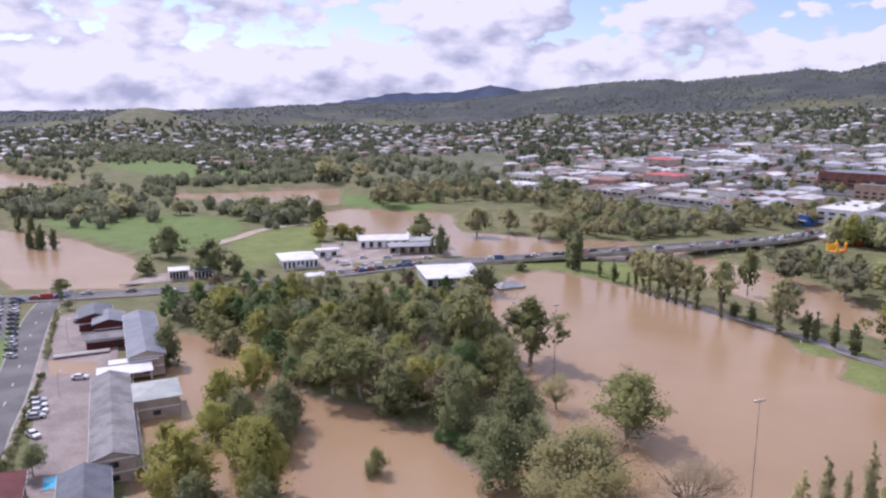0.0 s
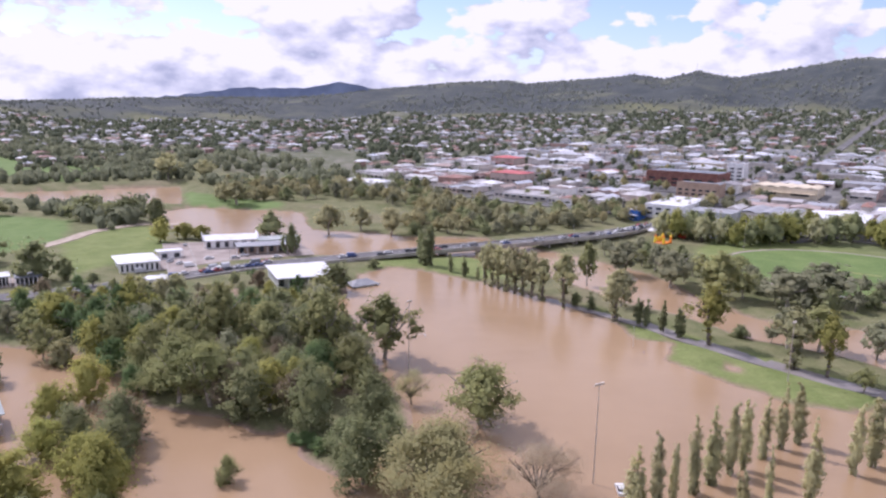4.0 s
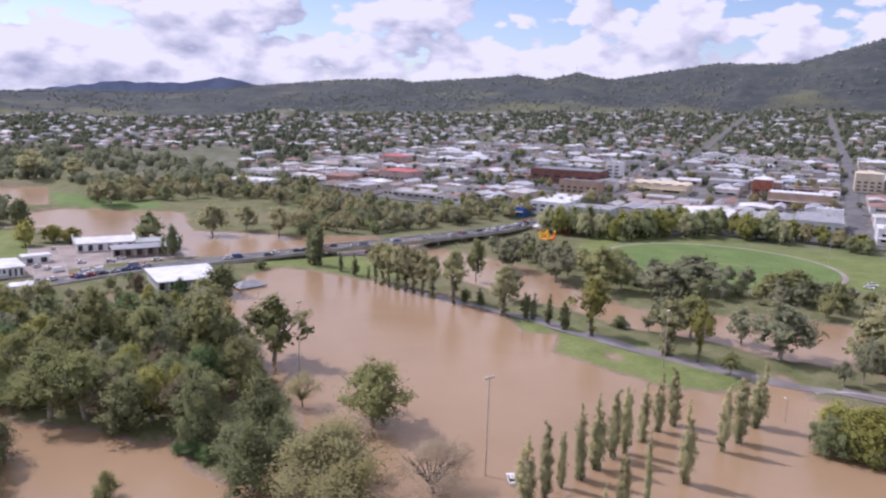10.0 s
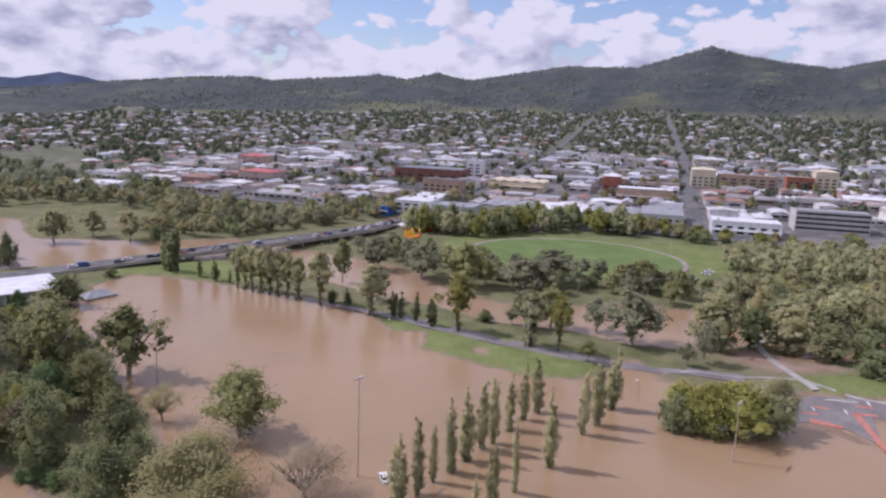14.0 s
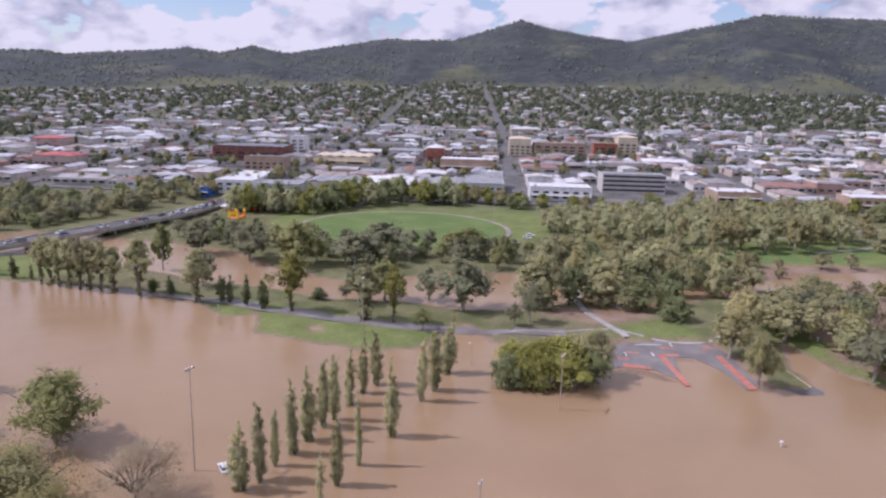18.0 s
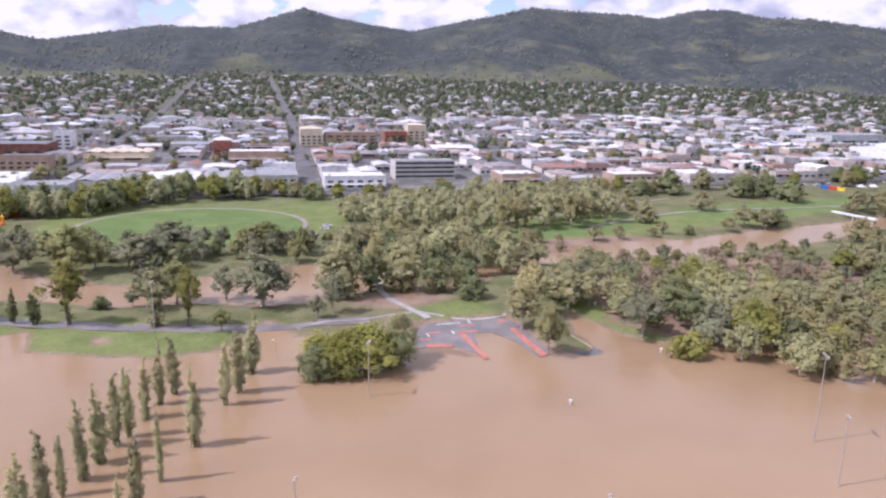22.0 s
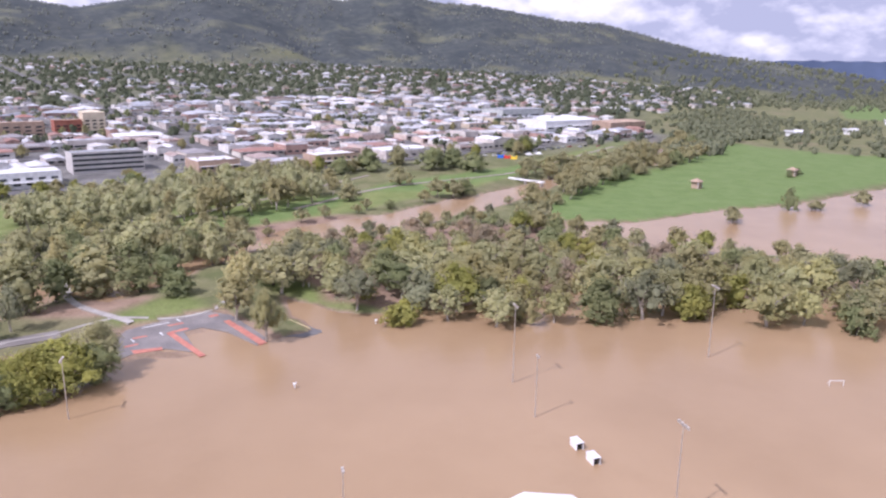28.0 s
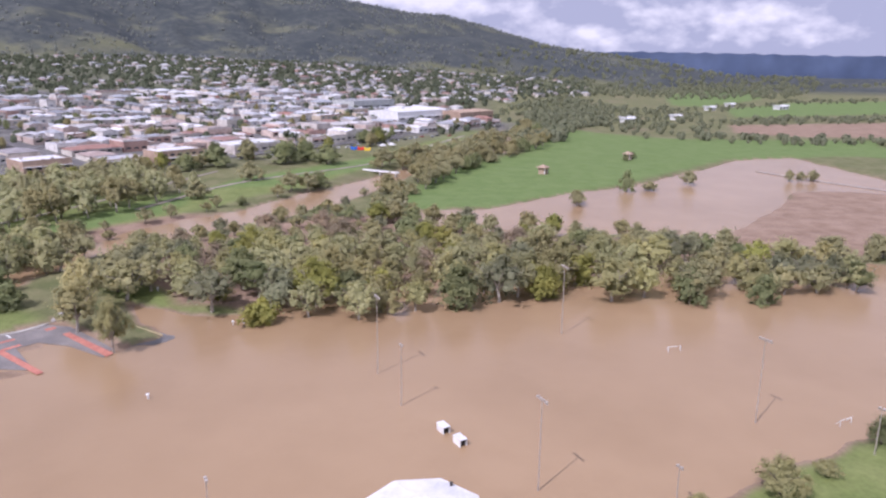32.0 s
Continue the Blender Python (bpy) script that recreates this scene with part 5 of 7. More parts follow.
M_CREAM = varied("cream_render", (0.58, 0.50, 0.36), (0.70, 0.61, 0.46), 0.2, 3.0, 0.8)
M_TAN = varied("tan_brick", (0.36, 0.26, 0.19), (0.46, 0.34, 0.25), 0.2, 3.0, 0.85)
M_GREYWALL = varied("grey_render", (0.40, 0.42, 0.40), (0.52, 0.54, 0.51), 0.2, 3.0, 0.8)
M_GREYROOF = varied("weathered_sheet_roof", (0.25, 0.255, 0.265), (0.36, 0.365, 0.37), 0.18, 2.5, 0.6)
M_DARKROOF = varied("slate_grey_roof", (0.155, 0.17, 0.195), (0.215, 0.23, 0.255), 0.2, 2.5, 0.6)
M_GREENROOF = varied("grey_green_roof", (0.30, 0.33, 0.31), (0.38, 0.41, 0.38), 0.2, 2.5, 0.6)
M_WHITEROOF = varied("white_sheet_roof", (0.60, 0.605, 0.61), (0.74, 0.74, 0.74), 0.2, 2.0, 0.5)
M_REDROOF = varied("red_sheet_roof", (0.40, 0.10, 0.10), (0.52, 0.16, 0.15), 0.2, 2.0, 0.55)
M_BLUE = varied("blue_cladding", (0.03, 0.10, 0.34), (0.05, 0.15, 0.44), 0.4, 3.0, 0.6)
# near-black colour that stands for the shade inside openings
M_SHADE = varied("opening_shade", (0.03, 0.03, 0.03), (0.06, 0.055, 0.05), 0.5, 3.0, 0.9)


def gable(bm, x0, x1, y0, y1, z0, rise, over=0.4, thick=0.22, along="y"):
    """A gabled roof with thick eaves, its ridge along y or x."""
    x0, x1, y0, y1 = x0 - over, x1 + over, y0 - over, y1 + over
    if along == "y":
        m = (x0 + x1) / 2
        prof = [(x0, z0), (m, z0 + rise), (x1, z0), (x1, z0 + thick), (m, z0 + rise + thick), (x0, z0 + thick)]
        rings = [[bm.verts.new((px, y, pz)) for px, pz in prof] for y in (y0, y1)]
    else:
        m = (y0 + y1) / 2
        prof = [(y0, z0), (m, z0 + rise), (y1, z0), (y1, z0 + thick), (m, z0 + rise + thick), (y0, z0 + thick)]
        rings = [[bm.verts.new((x, py, pz)) for py, pz in prof] for x in (x0, x1)]
    for i in range(6):
        bm.faces.new((rings[0][i], rings[0][(i + 1) % 6], rings[1][(i + 1) % 6], rings[1][i]))
    for r in rings:
        bm.faces.new((r[0], r[1], r[4], r[5]))
        bm.faces.new((r[1], r[2], r[3], r[4]))
    bmesh.ops.recalc_face_normals(bm, faces=bm.faces)
    return bm


def hip(bm, x0, x1, y0, y1, z0, rise, over=0.5, thick=0.2):
    x0, x1, y0, y1 = x0 - over, x1 + over, y0 - over, y1 + over
    w, d = x1 - x0, y1 - y0
    k = min(w, d) / 2
    a, b = ((x0 + k, (y0 + y1) / 2), (x1 - k, (y0 + y1) / 2)) if w >= d else (((x0 + x1) / 2, y0 + k), ((x0 + x1) / 2, y1 - k))
    if abs(w - d) < 0.2:
        b = (a[0] + 0.15, a[1] + 0.15)
    low = [bm.verts.new((x, y, z0)) for x, y in ((x0, y0), (x1, y0), (x1, y1), (x0, y1))]
    top = [bm.verts.new((v.co.x, v.co.y, z0 + thick)) for v in low]
    ra, rb = bm.verts.new((*a, z0 + rise + thick)), bm.verts.new((*b, z0 + rise + thick))
    bm.faces.new(low[::-1])
    for i in range(4):
        bm.faces.new((low[i], low[(i + 1) % 4], top[(i + 1) % 4], top[i]))
    if w >= d:
        for f in ((top[0], top[1], rb, ra), (top[1], top[2], rb), (top[2], top[3], ra, rb), (top[3], top[0], ra)):
            bm.faces.new(f)
    else:
        for f in ((top[0], top[1], ra), (top[1], top[2], rb, ra), (top[2], top[3], rb), (top[3], top[0], ra, rb)):
            bm.faces.new(f)
    bmesh.ops.recalc_face_normals(bm, faces=bm.faces)
    return bm


def gabled_wall(bm, x0, x1, y0, y1, z0, z1, rise, along="y"):
    """Four walls that rise into the gables."""
    box(bm, x0, x1, y0, y1, z0, z1)
    if rise:
        for e in (0, 1):
            if along == "y":
                y = (y0, y1)[e]
                tri = [(x0, y, z1), (x1, y, z1), ((x0 + x1) / 2, y, z1 + rise)]
                off = Vector((0, 0.2 if e == 0 else -0.2, 0))
            else:
                x = (x0, x1)[e]
                tri = [(x, y0, z1), (x, y1, z1), (x, (y0 + y1) / 2, z1 + rise)]
                off = Vector((0.2 if e == 0 else -0.2, 0, 0))
            a = [bm.verts.new(t) for t in tri]
            b = [bm.verts.new(Vector(t) + off) for t in tri]
            bm.faces.new(a), bm.faces.new(b[::-1])
            for i in range(3):
                bm.faces.new((a[i], a[(i + 1) % 3], b[(i + 1) % 3], b[i]))
        bmesh.ops.recalc_face_normals(bm, faces=bm.faces)
    return bm


def windows_on(root, x0, x1, y, z, n, w, h, out=-1, mat=None):
    """A row of windows along x on the wall at y, each with a frame round a pane."""
    for i in range(n):
        x = x0 + (x1 - x0) * (i + 0.5) / n
        win = part("window", boxed(x - w / 2, x + w / 2, y, y + 0.10 * out, z, z + h), mat or M_GLASS, root)
    return root


def shop(u, v, w, d, h, seed, roof="flat", wall=None, top=None, label="", storeys=1, name="shop_building", extra=True):
    """A town building with its front towards the river."""
    r = random.Random(seed)
    x, y, z = town(u, v)
    zs = [town(u + a, v + b)[2] for a in (-d / 2, d / 2) for b in (-w / 2, w / 2)]
    base = min(zs) - 0.3
    rise = max(zs) - base
    root = thing(name, label or "low town shop building with sheet-metal roof", "building", pose(x, y, base, 0, 0, -48), "town buildings")
    H = h + rise
    gab = r.uniform(1.0, 2.0) if roof == "gable" else 0
    along = "x" if w > d else "y"
    part("wall", gabled_wall(bmesh.new(), -w / 2, w / 2, -d / 2, d / 2, 0, H, gab, along), wall or M_SHOPWALL, root)
    if roof == "gable":
        part("roof", gable(bmesh.new(), -w / 2, w / 2, -d / 2, d / 2, H + 0.02, gab, 0.3, 0.2, along), top or M_SHOPROOF, root)
    elif roof == "hip":
        part("roof", hip(bmesh.new(), -w / 2, w / 2, -d / 2, d / 2, H + 0.02, 2.2), top or M_SHOPROOF, root)
    elif roof == "saw":
        n = max(2, int(w / 9))
        for i in range(n):
            a, b = -w / 2 + w * i / n, -w / 2 + w * (i + 1) / n
            part("roof", gable(bmesh.new(), a + 0.05, b - 0.05, -d / 2, d / 2, H + 0.02, 1.1, 0.0, 0.15, "y"), top or M_SHOPROOF, root)
    else:
        part("roof", boxed(-w / 2 + 0.3, w / 2 - 0.3, -d / 2 + 0.3, d / 2 - 0.3, H, H + 0.15), top or M_SHOPROOF, root)
        bm = bmesh.new()
        box(bm, -w / 2 - 0.03, w / 2 + 0.03, -d / 2 - 0.03, -d / 2 + 0.28, H - 0.3, H + r.uniform(0.5, 1.3))
        box(bm, -w / 2 - 0.03, -w / 2 + 0.26, -d / 2 + 0.28, d / 2, H - 0.3, H + 0.5)
        box(bm, w / 2 - 0.26, w / 2 + 0.03, -d / 2 + 0.28, d / 2, H - 0.3, H + 0.5)
        part("parapet", bm, wall or M_SHOPWALL, root)
    for s in range(storeys):
        zz = rise + 0.9 + 3.3 * s if storeys > 1 or h > 4.5 else rise + 0.8
        n = max(2, min(6, int(w / 5.5))) if u < 600 or storeys > 1 else 2
        if storeys == 4 and w > 40:          # unbroken window bands
            windows_on(root, -w / 2 + 0.6, w / 2 - 0.6, -d / 2, zz, 4, (w - 1.6) / 4, 1.5)
            continue
        windows_on(root, -w / 2 + 0.5, w / 2 - 0.5, -d / 2, zz, n, w / n * 0.55, 1.5)
    if extra and r.random() < 0.6:
        part("awning", boxed(-w / 2, w / 2, -d / 2 - 2.4, -d / 2 - 0.02, rise + 2.9, rise + 3.1), top or M_SHOPROOF, root)
    if extra and roof == "flat":
        for i in range(r.randint(1, 3)):
            a, b = r.uniform(-w / 2 + 1.5, w / 2 - 1.5), r.uniform(-d / 2 + 2, d / 2 - 2)
            part("roof_unit", boxed(a - 0.9, a + 0.9, b - 0.7, b + 0.7, H + 0.15, H + 1.3, bevel=0.06), M_STEEL, root)
    return root


M_PALEWALL = varied("pale_office_wall", (0.48, 0.455, 0.42), (0.58, 0.555, 0.52), 0.2, 3.0, 0.8)
SPECIAL = [  # u, v, width, depth, height, roof, wall, roof colour, storeys, label
    (668, -212, 64, 40, 11, "flat", M_DARKBRICK, M_DARKROOF, 2, "long dark red brick building with flat roof"),
    (719, -182, 15, 15, 16, "flat", M_WHITE, M_WHITEROOF, 4, "tall white block standing over the shops"),
    (606, -181, 34, 20, 10, "flat", M_TAN, M_DARKROOF, 2, "brownish building with a row of tall windows"),
    (488, -136, 28, 28, 8, "flat", M_GREYWALL, M_GREYROOF, 1, "pale grey-green box building with blank walls"),
    (478, -186, 14, 26, 5, "flat", M_BLUE, M_WHITEROOF, 1, "shop with bright blue front and white roof"),
    (512, -168, 26, 60, 7.5, "flat", M_WHITE, M_WHITEROOF, 2, "large white shop building with flat roof"),
    (520, -106, 34, 40, 6.5, "saw", M_SHOPWALL, M_GREYROOF, 1, ""), (522, -68, 36, 44, 6.5, "gable", M_SHOPWALL, M_WHITEROOF, 1, ""), (522, -30, 34, 44, 7, "saw", M_SHOPWALL, M_GREYROOF, 1, "long shop row with ribbed grey roofs"),
    (528, 2, 28, 54, 8, "flat", M_GREYWALL, M_GREYROOF, 2, "grey department store with flat roof"), (546, 8, 16, 10, 12, "flat", M_WHITE, M_WHITEROOF, 1, "white plant room above the store roof"),
    (676, -43, 15, 22, 14, "hip", M_BRICK, M_WHITEROOF, 2, "tall red brick building with pale roof"), (642, -13, 46, 34, 8, "flat", M_TAN, M_WHITEROOF, 1, "wide shop with bright white roof"),
    (653, -124, 50, 34, 7, "saw", M_CREAM, M_CREAM, 1, "shop row with cream ribbed roofs"),
    (750, 38, 22, 24, 16, "hip", M_CREAM, M_CREAM, 3, "cream rendered civic building with hipped roof"), (752, 78, 52, 22, 12, "flat", M_TAN, M_TAN, 3, "tan brick hotel building with flat roof"),
    (778, 128, 24, 20, 10, "flat", M_BRICK, M_TAN, 2, "red brick building beside the cream tower"), (784, 152, 20, 20, 16, "hip", M_CREAM, M_CREAM, 3, "cream tower building with stepped roof"),
    (548, 112, 46, 24, 12.5, "flat", M_PALEWALL, M_GREYROOF, 4, "four-storey office block with dark window bands"), (512, 55, 42, 28, 8, "flat", M_WHITE, M_WHITEROOF, 2, "white three-storey building with balconies"),
    (590, 600, 84, 46, 9, "gable", M_WHITE, M_WHITEROOF, 1, "large white warehouse with low gabled roof"), (560, 660, 60, 40, 8, "gable", M_TAN, M_TAN, 1, "long tan warehouse with low gabled roof"), (708, 636, 70, 40, 9, "gable", M_GREYWALL, M_GREYROOF, 1, "grey warehouse with long sheet roof"),
    (472, -424, 40, 28, 6, "gable", M_WHITE, M_WHITEROOF, 1, "white low shed building with gabled roof"), (590, -352, 34, 24, 8, "hip", M_SHOPWALL, M_REDROOF, 1, "building with bright red roof"), (701, -425, 30, 24, 9, "hip", M_SHOPWALL, M_REDROOF, 1, "building with faded red roof"),
    (505, 330, 46, 30, 5.5, "flat", M_SHOPWALL, M_WHITEROOF, 1, "wide shop with pale flat roof"), (498, 262, 34, 26, 7, "flat", M_TAN, M_WHITEROOF, 2, ""), (520, 178, 30, 30, 6, "flat", M_TAN, M_WHITEROOF, 1, ""),
]
taken = []
for k, (u, v, w, d, h, roof, wall, top, storeys, label) in enumerate(SPECIAL):
    shop(u, v, w, d, h, 50 + k, roof, wall, top, label, storeys, extra=d > 20 and h < 10)
    taken.append((u - d / 2 - 2, u + d / 2 + 2, v - w / 2 - 2, v + w / 2 + 2))
made = 0
rb = random.Random(77)
rest = []
for ua, ub in zip(ALONG, ALONG[1:]):
    for va, vb in zip(CROSS, CROSS[1:] + (700,)):
        for row in range(4):
            strip = (ub - ua - 18) / 4
            v = va + 10
            while v < vb - 12:
                w, d = rb.choice((rb.uniform(7, 14), rb.uniform(10, 22), rb.uniform(18, 42))), strip - rb.uniform(0.8, 10)
                if v + w > vb - 8:
                    w = vb - 9 - v
                u = ua + 9 + strip * (row + 0.5) + rb.uniform(-1, 1)
                c = v + w / 2
                p = town(u, c)
                az = math.degrees(math.atan2(p[0], p[1]))
                clear = all(u + d / 2 < a or u - d / 2 > b or c + w / 2 < e or c - w / 2 > f for a, b, e, f in taken)
                if w > 6 and clear and 6 < az < 100 and rb.random() < 0.84:
                    made += 1
                    roof, h = rb.choice(["flat", "flat", "gable", "saw", "gable", "hip"]), rb.choice([3.0, 3.4, 3.8, 4.2, 4.8, 5.6, 7.2])
                    if ua < 740 and made < 230:
                        shop(u, c, w - 0.5, d, h, 400 + made, roof, storeys=1)
                    else:
                        rest.append((u, c, w - 0.5, d, h, roof))
                v += w + (rb.uniform(3, 12) if rb.random() < 0.18 else 0)
# the blocks behind, joined
wv, wf, rv, rf_, ev, ef = [], [], [], [], [], []
BOX_F = [(0, 1, 5, 4), (1, 2, 6, 5), (2, 3, 7, 6), (3, 0, 4, 7), (4, 5, 6, 7)]
for u, c, w, d, h, roof in rest:
    zz = [town(u + a, c + b)[2] for a in (-d / 2, d / 2) for b in (-w / 2, w / 2)]
    z0, H = min(zz) - 0.3, max(zz) + h
    def spot(a, b, z):
        p = AX * (u + a) + AY * (c + b)
        return p.x, p.y, z
    def brick(vs, fs, a0, a1, b0, b1, za, zb):
        k = len(vs)
        vs += [spot(a, b, z) for z in (za, zb) for a, b in ((a0, b0), (a0, b1), (a1, b1), (a1, b0))]
        fs += [tuple(i + k for i in f) for f in BOX_F]
    brick(wv, wf, -d / 2, d / 2, -w / 2, w / 2, z0, H)
    if roof in ("flat", "saw"):
        brick(rv, rf_, -d / 2 + 0.4, d / 2 - 0.2, -w / 2 + 0.3, w / 2 - 0.3, H, H + 0.25)
        brick(wv, wf, -d / 2 - 0.04, -d / 2 + 0.3, -w / 2, w / 2, H - 0.2, H + 0.9)
        for _ in range(rb.choice((2, 3, 5))):
            a, b, k = rb.uniform(-d / 2 + 2, d / 2 - 4), rb.uniform(-w / 2 + 1, max(-w / 2 + 1.1, w / 2 - 5)), rb.uniform(0.8, 2.4)
            brick(rv, rf_, a, a + 1.3 * k, b, b + 1.6 * k, H + 0.25, H + 0.5 + 0.8 * k)
    else:
        k, e, top_ = len(rv), 0.4, 1.2 + 0.05 * w
        rv += [spot(-d / 2 - e, -w / 2 - e, H), spot(-d / 2 - e, w / 2 + e, H), spot(d / 2 + e, w / 2 + e, H), spot(d / 2 + e, -w / 2 - e, H), spot(-d / 2 + d * 0.25, 0, H + top_), spot(d / 2 - d * 0.25, 0, H + top_)]
        rf_ += [(k, k + 1, k + 4), (k + 1, k + 2, k + 5, k + 4), (k + 2, k + 3, k + 5), (k + 3, k, k + 4, k + 5)]
    for i in range(max(1, int(w / 7))):
        b = -w / 2 + w * (i + 0.5) / max(1, int(w / 7))
        brick(ev, ef, -d / 2 - 0.1, -d / 2, b - 1.3, b + 1.3, H - h + 0.8, H - h + 2.6)
blocks = thing("town_blocks", "crowded low shop roofs and walls of the town centre", "buildings", pose(0, 0, 0), kind="stuff")
for nm, vs, fs, mt in (("walls", wv, wf, M_WALLS), ("roofs", rv, rf_, M_ROOFS), ("windows", ev, ef, M_DARKROOF)):
    tagged(part(nm, mesh_from(nm, vs, fs, mt), parent=blocks), kind="stuff")
# street trees of the main street
for i in range(34):
    v = -420 + i * 29 + rb.uniform(-5, 5)
    if i % 6 != 5:
        x, y, z = town(605 + 18 * (i % 2), v)
        tree("round", x, y, rb.uniform(6.5, 9.5), rb.uniform(8, 11), leaves=M_OLIVE, group="street trees", label="leafy olive-green street tree beside the shops")


for i in range(150):
    u, v = rb.choice((497, 504, 628, 728, 753, 853, 878)), rb.uniform(-420, 600)
    x, y, z = town(u + rb.uniform(-3, 3), v)
    if 8 < math.degrees(math.atan2(x, y)) < 98 and all(u + 3 < a or u - 3 > b or v + 3 < e or v - 3 > f for a, b, e, f in taken):
        tree(rb.choice(("round", "bushy", "gum")), x, y, rb.uniform(6, 11), rb.uniform(7, 11), leaves=rb.choice((M_OLIVE, M_GUM, M_DARKLEAF)), group="street trees")


# ---- suburbs on the slopes: houses and garden trees ----
def sector(u, v):
    p = AX * u + AY * v
    return p.x, p.y, math.hypot(p.x, p.y), math.degrees(math.atan2(p.x, p.y))


HOUSE_V = np.array([(-1, -1, 0), (1, -1, 0), (1, 1, 0), (-1, 1, 0), (-1, -1, 1), (1, -1, 1), (1, 1, 1), (-1, 1, 1)], float)
HOUSE_F = [(0, 1, 5, 4), (1, 2, 6, 5), (2, 3, 7, 6), (3, 0, 4, 7)]
rs = random.Random(11)
lots, gardens = [], []


def street_line(u, v):
    """Where a street that climbs the slope runs: it bends a little past the centre."""
    return v - 25 * min(1.0, max(0.0, (u - 1000) / 900))


def off_street(x, y, gap):
    u, v = x * AX.x + y * AX.y, x * AY.x + y * AY.y
    return all(abs(v - street_line(u, c)) > gap for c in CROSS)


for iu in range(-24, 54):
    for iv in range(-92, 84):
        u, v = 470 + iu * 31 + rs.uniform(-9, 9), iv * 22 + rs.uniform(-8, 8)
        x, y, r, az = sector(u, v)
        top = 1790 + 300 * float(soft_noise(az / 4.0 + 50, 3.5))
        if not -36 < az < 107 or r > top or r < 640 or (u < 470 and az > 5):
            continue
        if u < 985 and -490 < v < 690 and az > 4:
            if rs.random() < 0.9:
                gardens.append((x + rs.uniform(-9, 9), y + rs.uniform(-9, 9), rs.uniform(5, 10)))
            continue
        if az < 5 and r < 1020 + 10 * az or az < -19 and r < 1060:
            continue
        if az > 96 and r < 900 + 45 * (az - 96):
            continue
        if math.exp(-((az + 22) / 3.4) ** 2 - ((r - 1850) / 220) ** 2) > 0.45:
            continue
        if math.exp(-((az - 8) / 2.2) ** 2 - ((r - 1700) / 120) ** 2) > 0.5:
            continue
        leafy = float(soft_noise(x / 120, y / 120))
        thin = (1.0 if r < 1350 else 0.72) * (1.25 - 0.75 * leafy) * (0.75 if az > 50 and r > 1200 else 1.0)
        if off_street(x, y, 15) and rs.random() < 0.62 * thin:
            lots.append((r, x, y, rs.choice((0, 90)) + rs.uniform(-14, 14) - 48, rs.uniform(4.2, 9.5), rs.uniform(3.6, 6.0), rs.choice((2.7, 3.0, 3.4, 4.6, 5.6))))
        for _ in range(rs.choice((2, 3, 3)) if leafy > 0.42 or r > 1350 else rs.choice((1, 2, 2))):
            p = x + rs.uniform(-19, 19), y + rs.uniform(-19, 19)
            if off_street(*p, 7.0):
                gardens.append((*p, rs.uniform(4, 7) if rs.random() < 0.65 else rs.uniform(7, 11.5)))
lots.sort()
for k, (r, x, y, a, hw, hd, h) in enumerate(lots[:150]):
    z = gz(x, y)
    root = thing("house", "suburban house with pale walls and pitched roof", "house", pose(x, y, z - 0.4, 0, 0, a), "suburban houses")
    part("wall", boxed(-hw, hw, -hd, hd, 0, h + 0.4), M_SHOPWALL, root)
    part("roof", hip(bmesh.new(), -hw, hw, -hd, hd, h + 0.42, 1.9), M_SHOPROOF if k % 3 else M_HOUSEROOFS, root)
    windows_on(root, -hw + 0.4, hw - 0.4, -hd, 1.4, 3, 1.5, 1.2)
wv, wf, rv, rf_ = [], [], [], []
for r, x, y, a, hw, hd, h in lots[150:]:
    c, s, z = math.cos(radians(a)), math.sin(radians(a)), gz(x, y) - 0.6
    def put(px, py, pz):
        return x + px * c - py * s, y + px * s + py * c, z + pz
    k = len(wv)
    wv += [put(q[0] * hw, q[1] * hd, q[2] * (h + 0.6)) for q in HOUSE_V]
    wf += [tuple(i + k for i in f) for f in HOUSE_F]
    k = len(rv)
    e, t = 0.5, h + 0.62
    rv += [put(-hw - e, -hd - e, t), put(hw + e, -hd - e, t), put(hw + e, hd + e, t), put(-hw - e, hd + e, t), put(-hw + hd * 0.8, 0, t + 2.0), put(hw - hd * 0.8, 0, t + 2.0)]
    rf_ += [(k, k + 1, k + 5, k + 4), (k + 1, k + 2, k + 5), (k + 2, k + 3, k + 4, k + 5), (k + 3, k, k + 4), (k + 3, k + 2, k + 1, k)]
suburb = thing("suburb_houses", "hundreds of small pale-roofed houses among trees", "houses", pose(0, 0, 0), kind="stuff")
tagged(part("walls", mesh_from("walls", wv, wf, M_WALLS), parent=suburb), kind="stuff")
tagged(part("roofs", mesh_from("roofs", rv, rf_, M_HOUSEROOFS), parent=suburb), kind="stuff")


def fast_mesh(name, verts, quads, tris, material):
    """A mesh from arrays of corners, quads and triangles."""
    me = bpy.data.meshes.new(name)
    me.vertices.add(len(verts))
    me.vertices.foreach_set("co", np.asarray(verts, np.float32).ravel())
    loops = np.concatenate([quads.ravel(), tris.ravel()]).astype(np.int32)
    sizes = np.r_[np.full(len(quads), 4), np.full(len(tris), 3)]
    me.loops.add(len(loops))
    me.loops.foreach_set("vertex_index", loops)
    me.polygons.add(len(sizes))
    me.polygons.foreach_set("loop_start", np.r_[0, np.cumsum(sizes)[:-1]].astype(np.int32))
    me.update(calc_edges=True)
    me.materials.append(material)
    return me


CORE_F = np.array([(0, 1, 4), (1, 2, 4), (2, 3, 4), (3, 0, 4), (1, 0, 5), (2, 1, 5), (3, 2, 5), (0, 3, 5)])


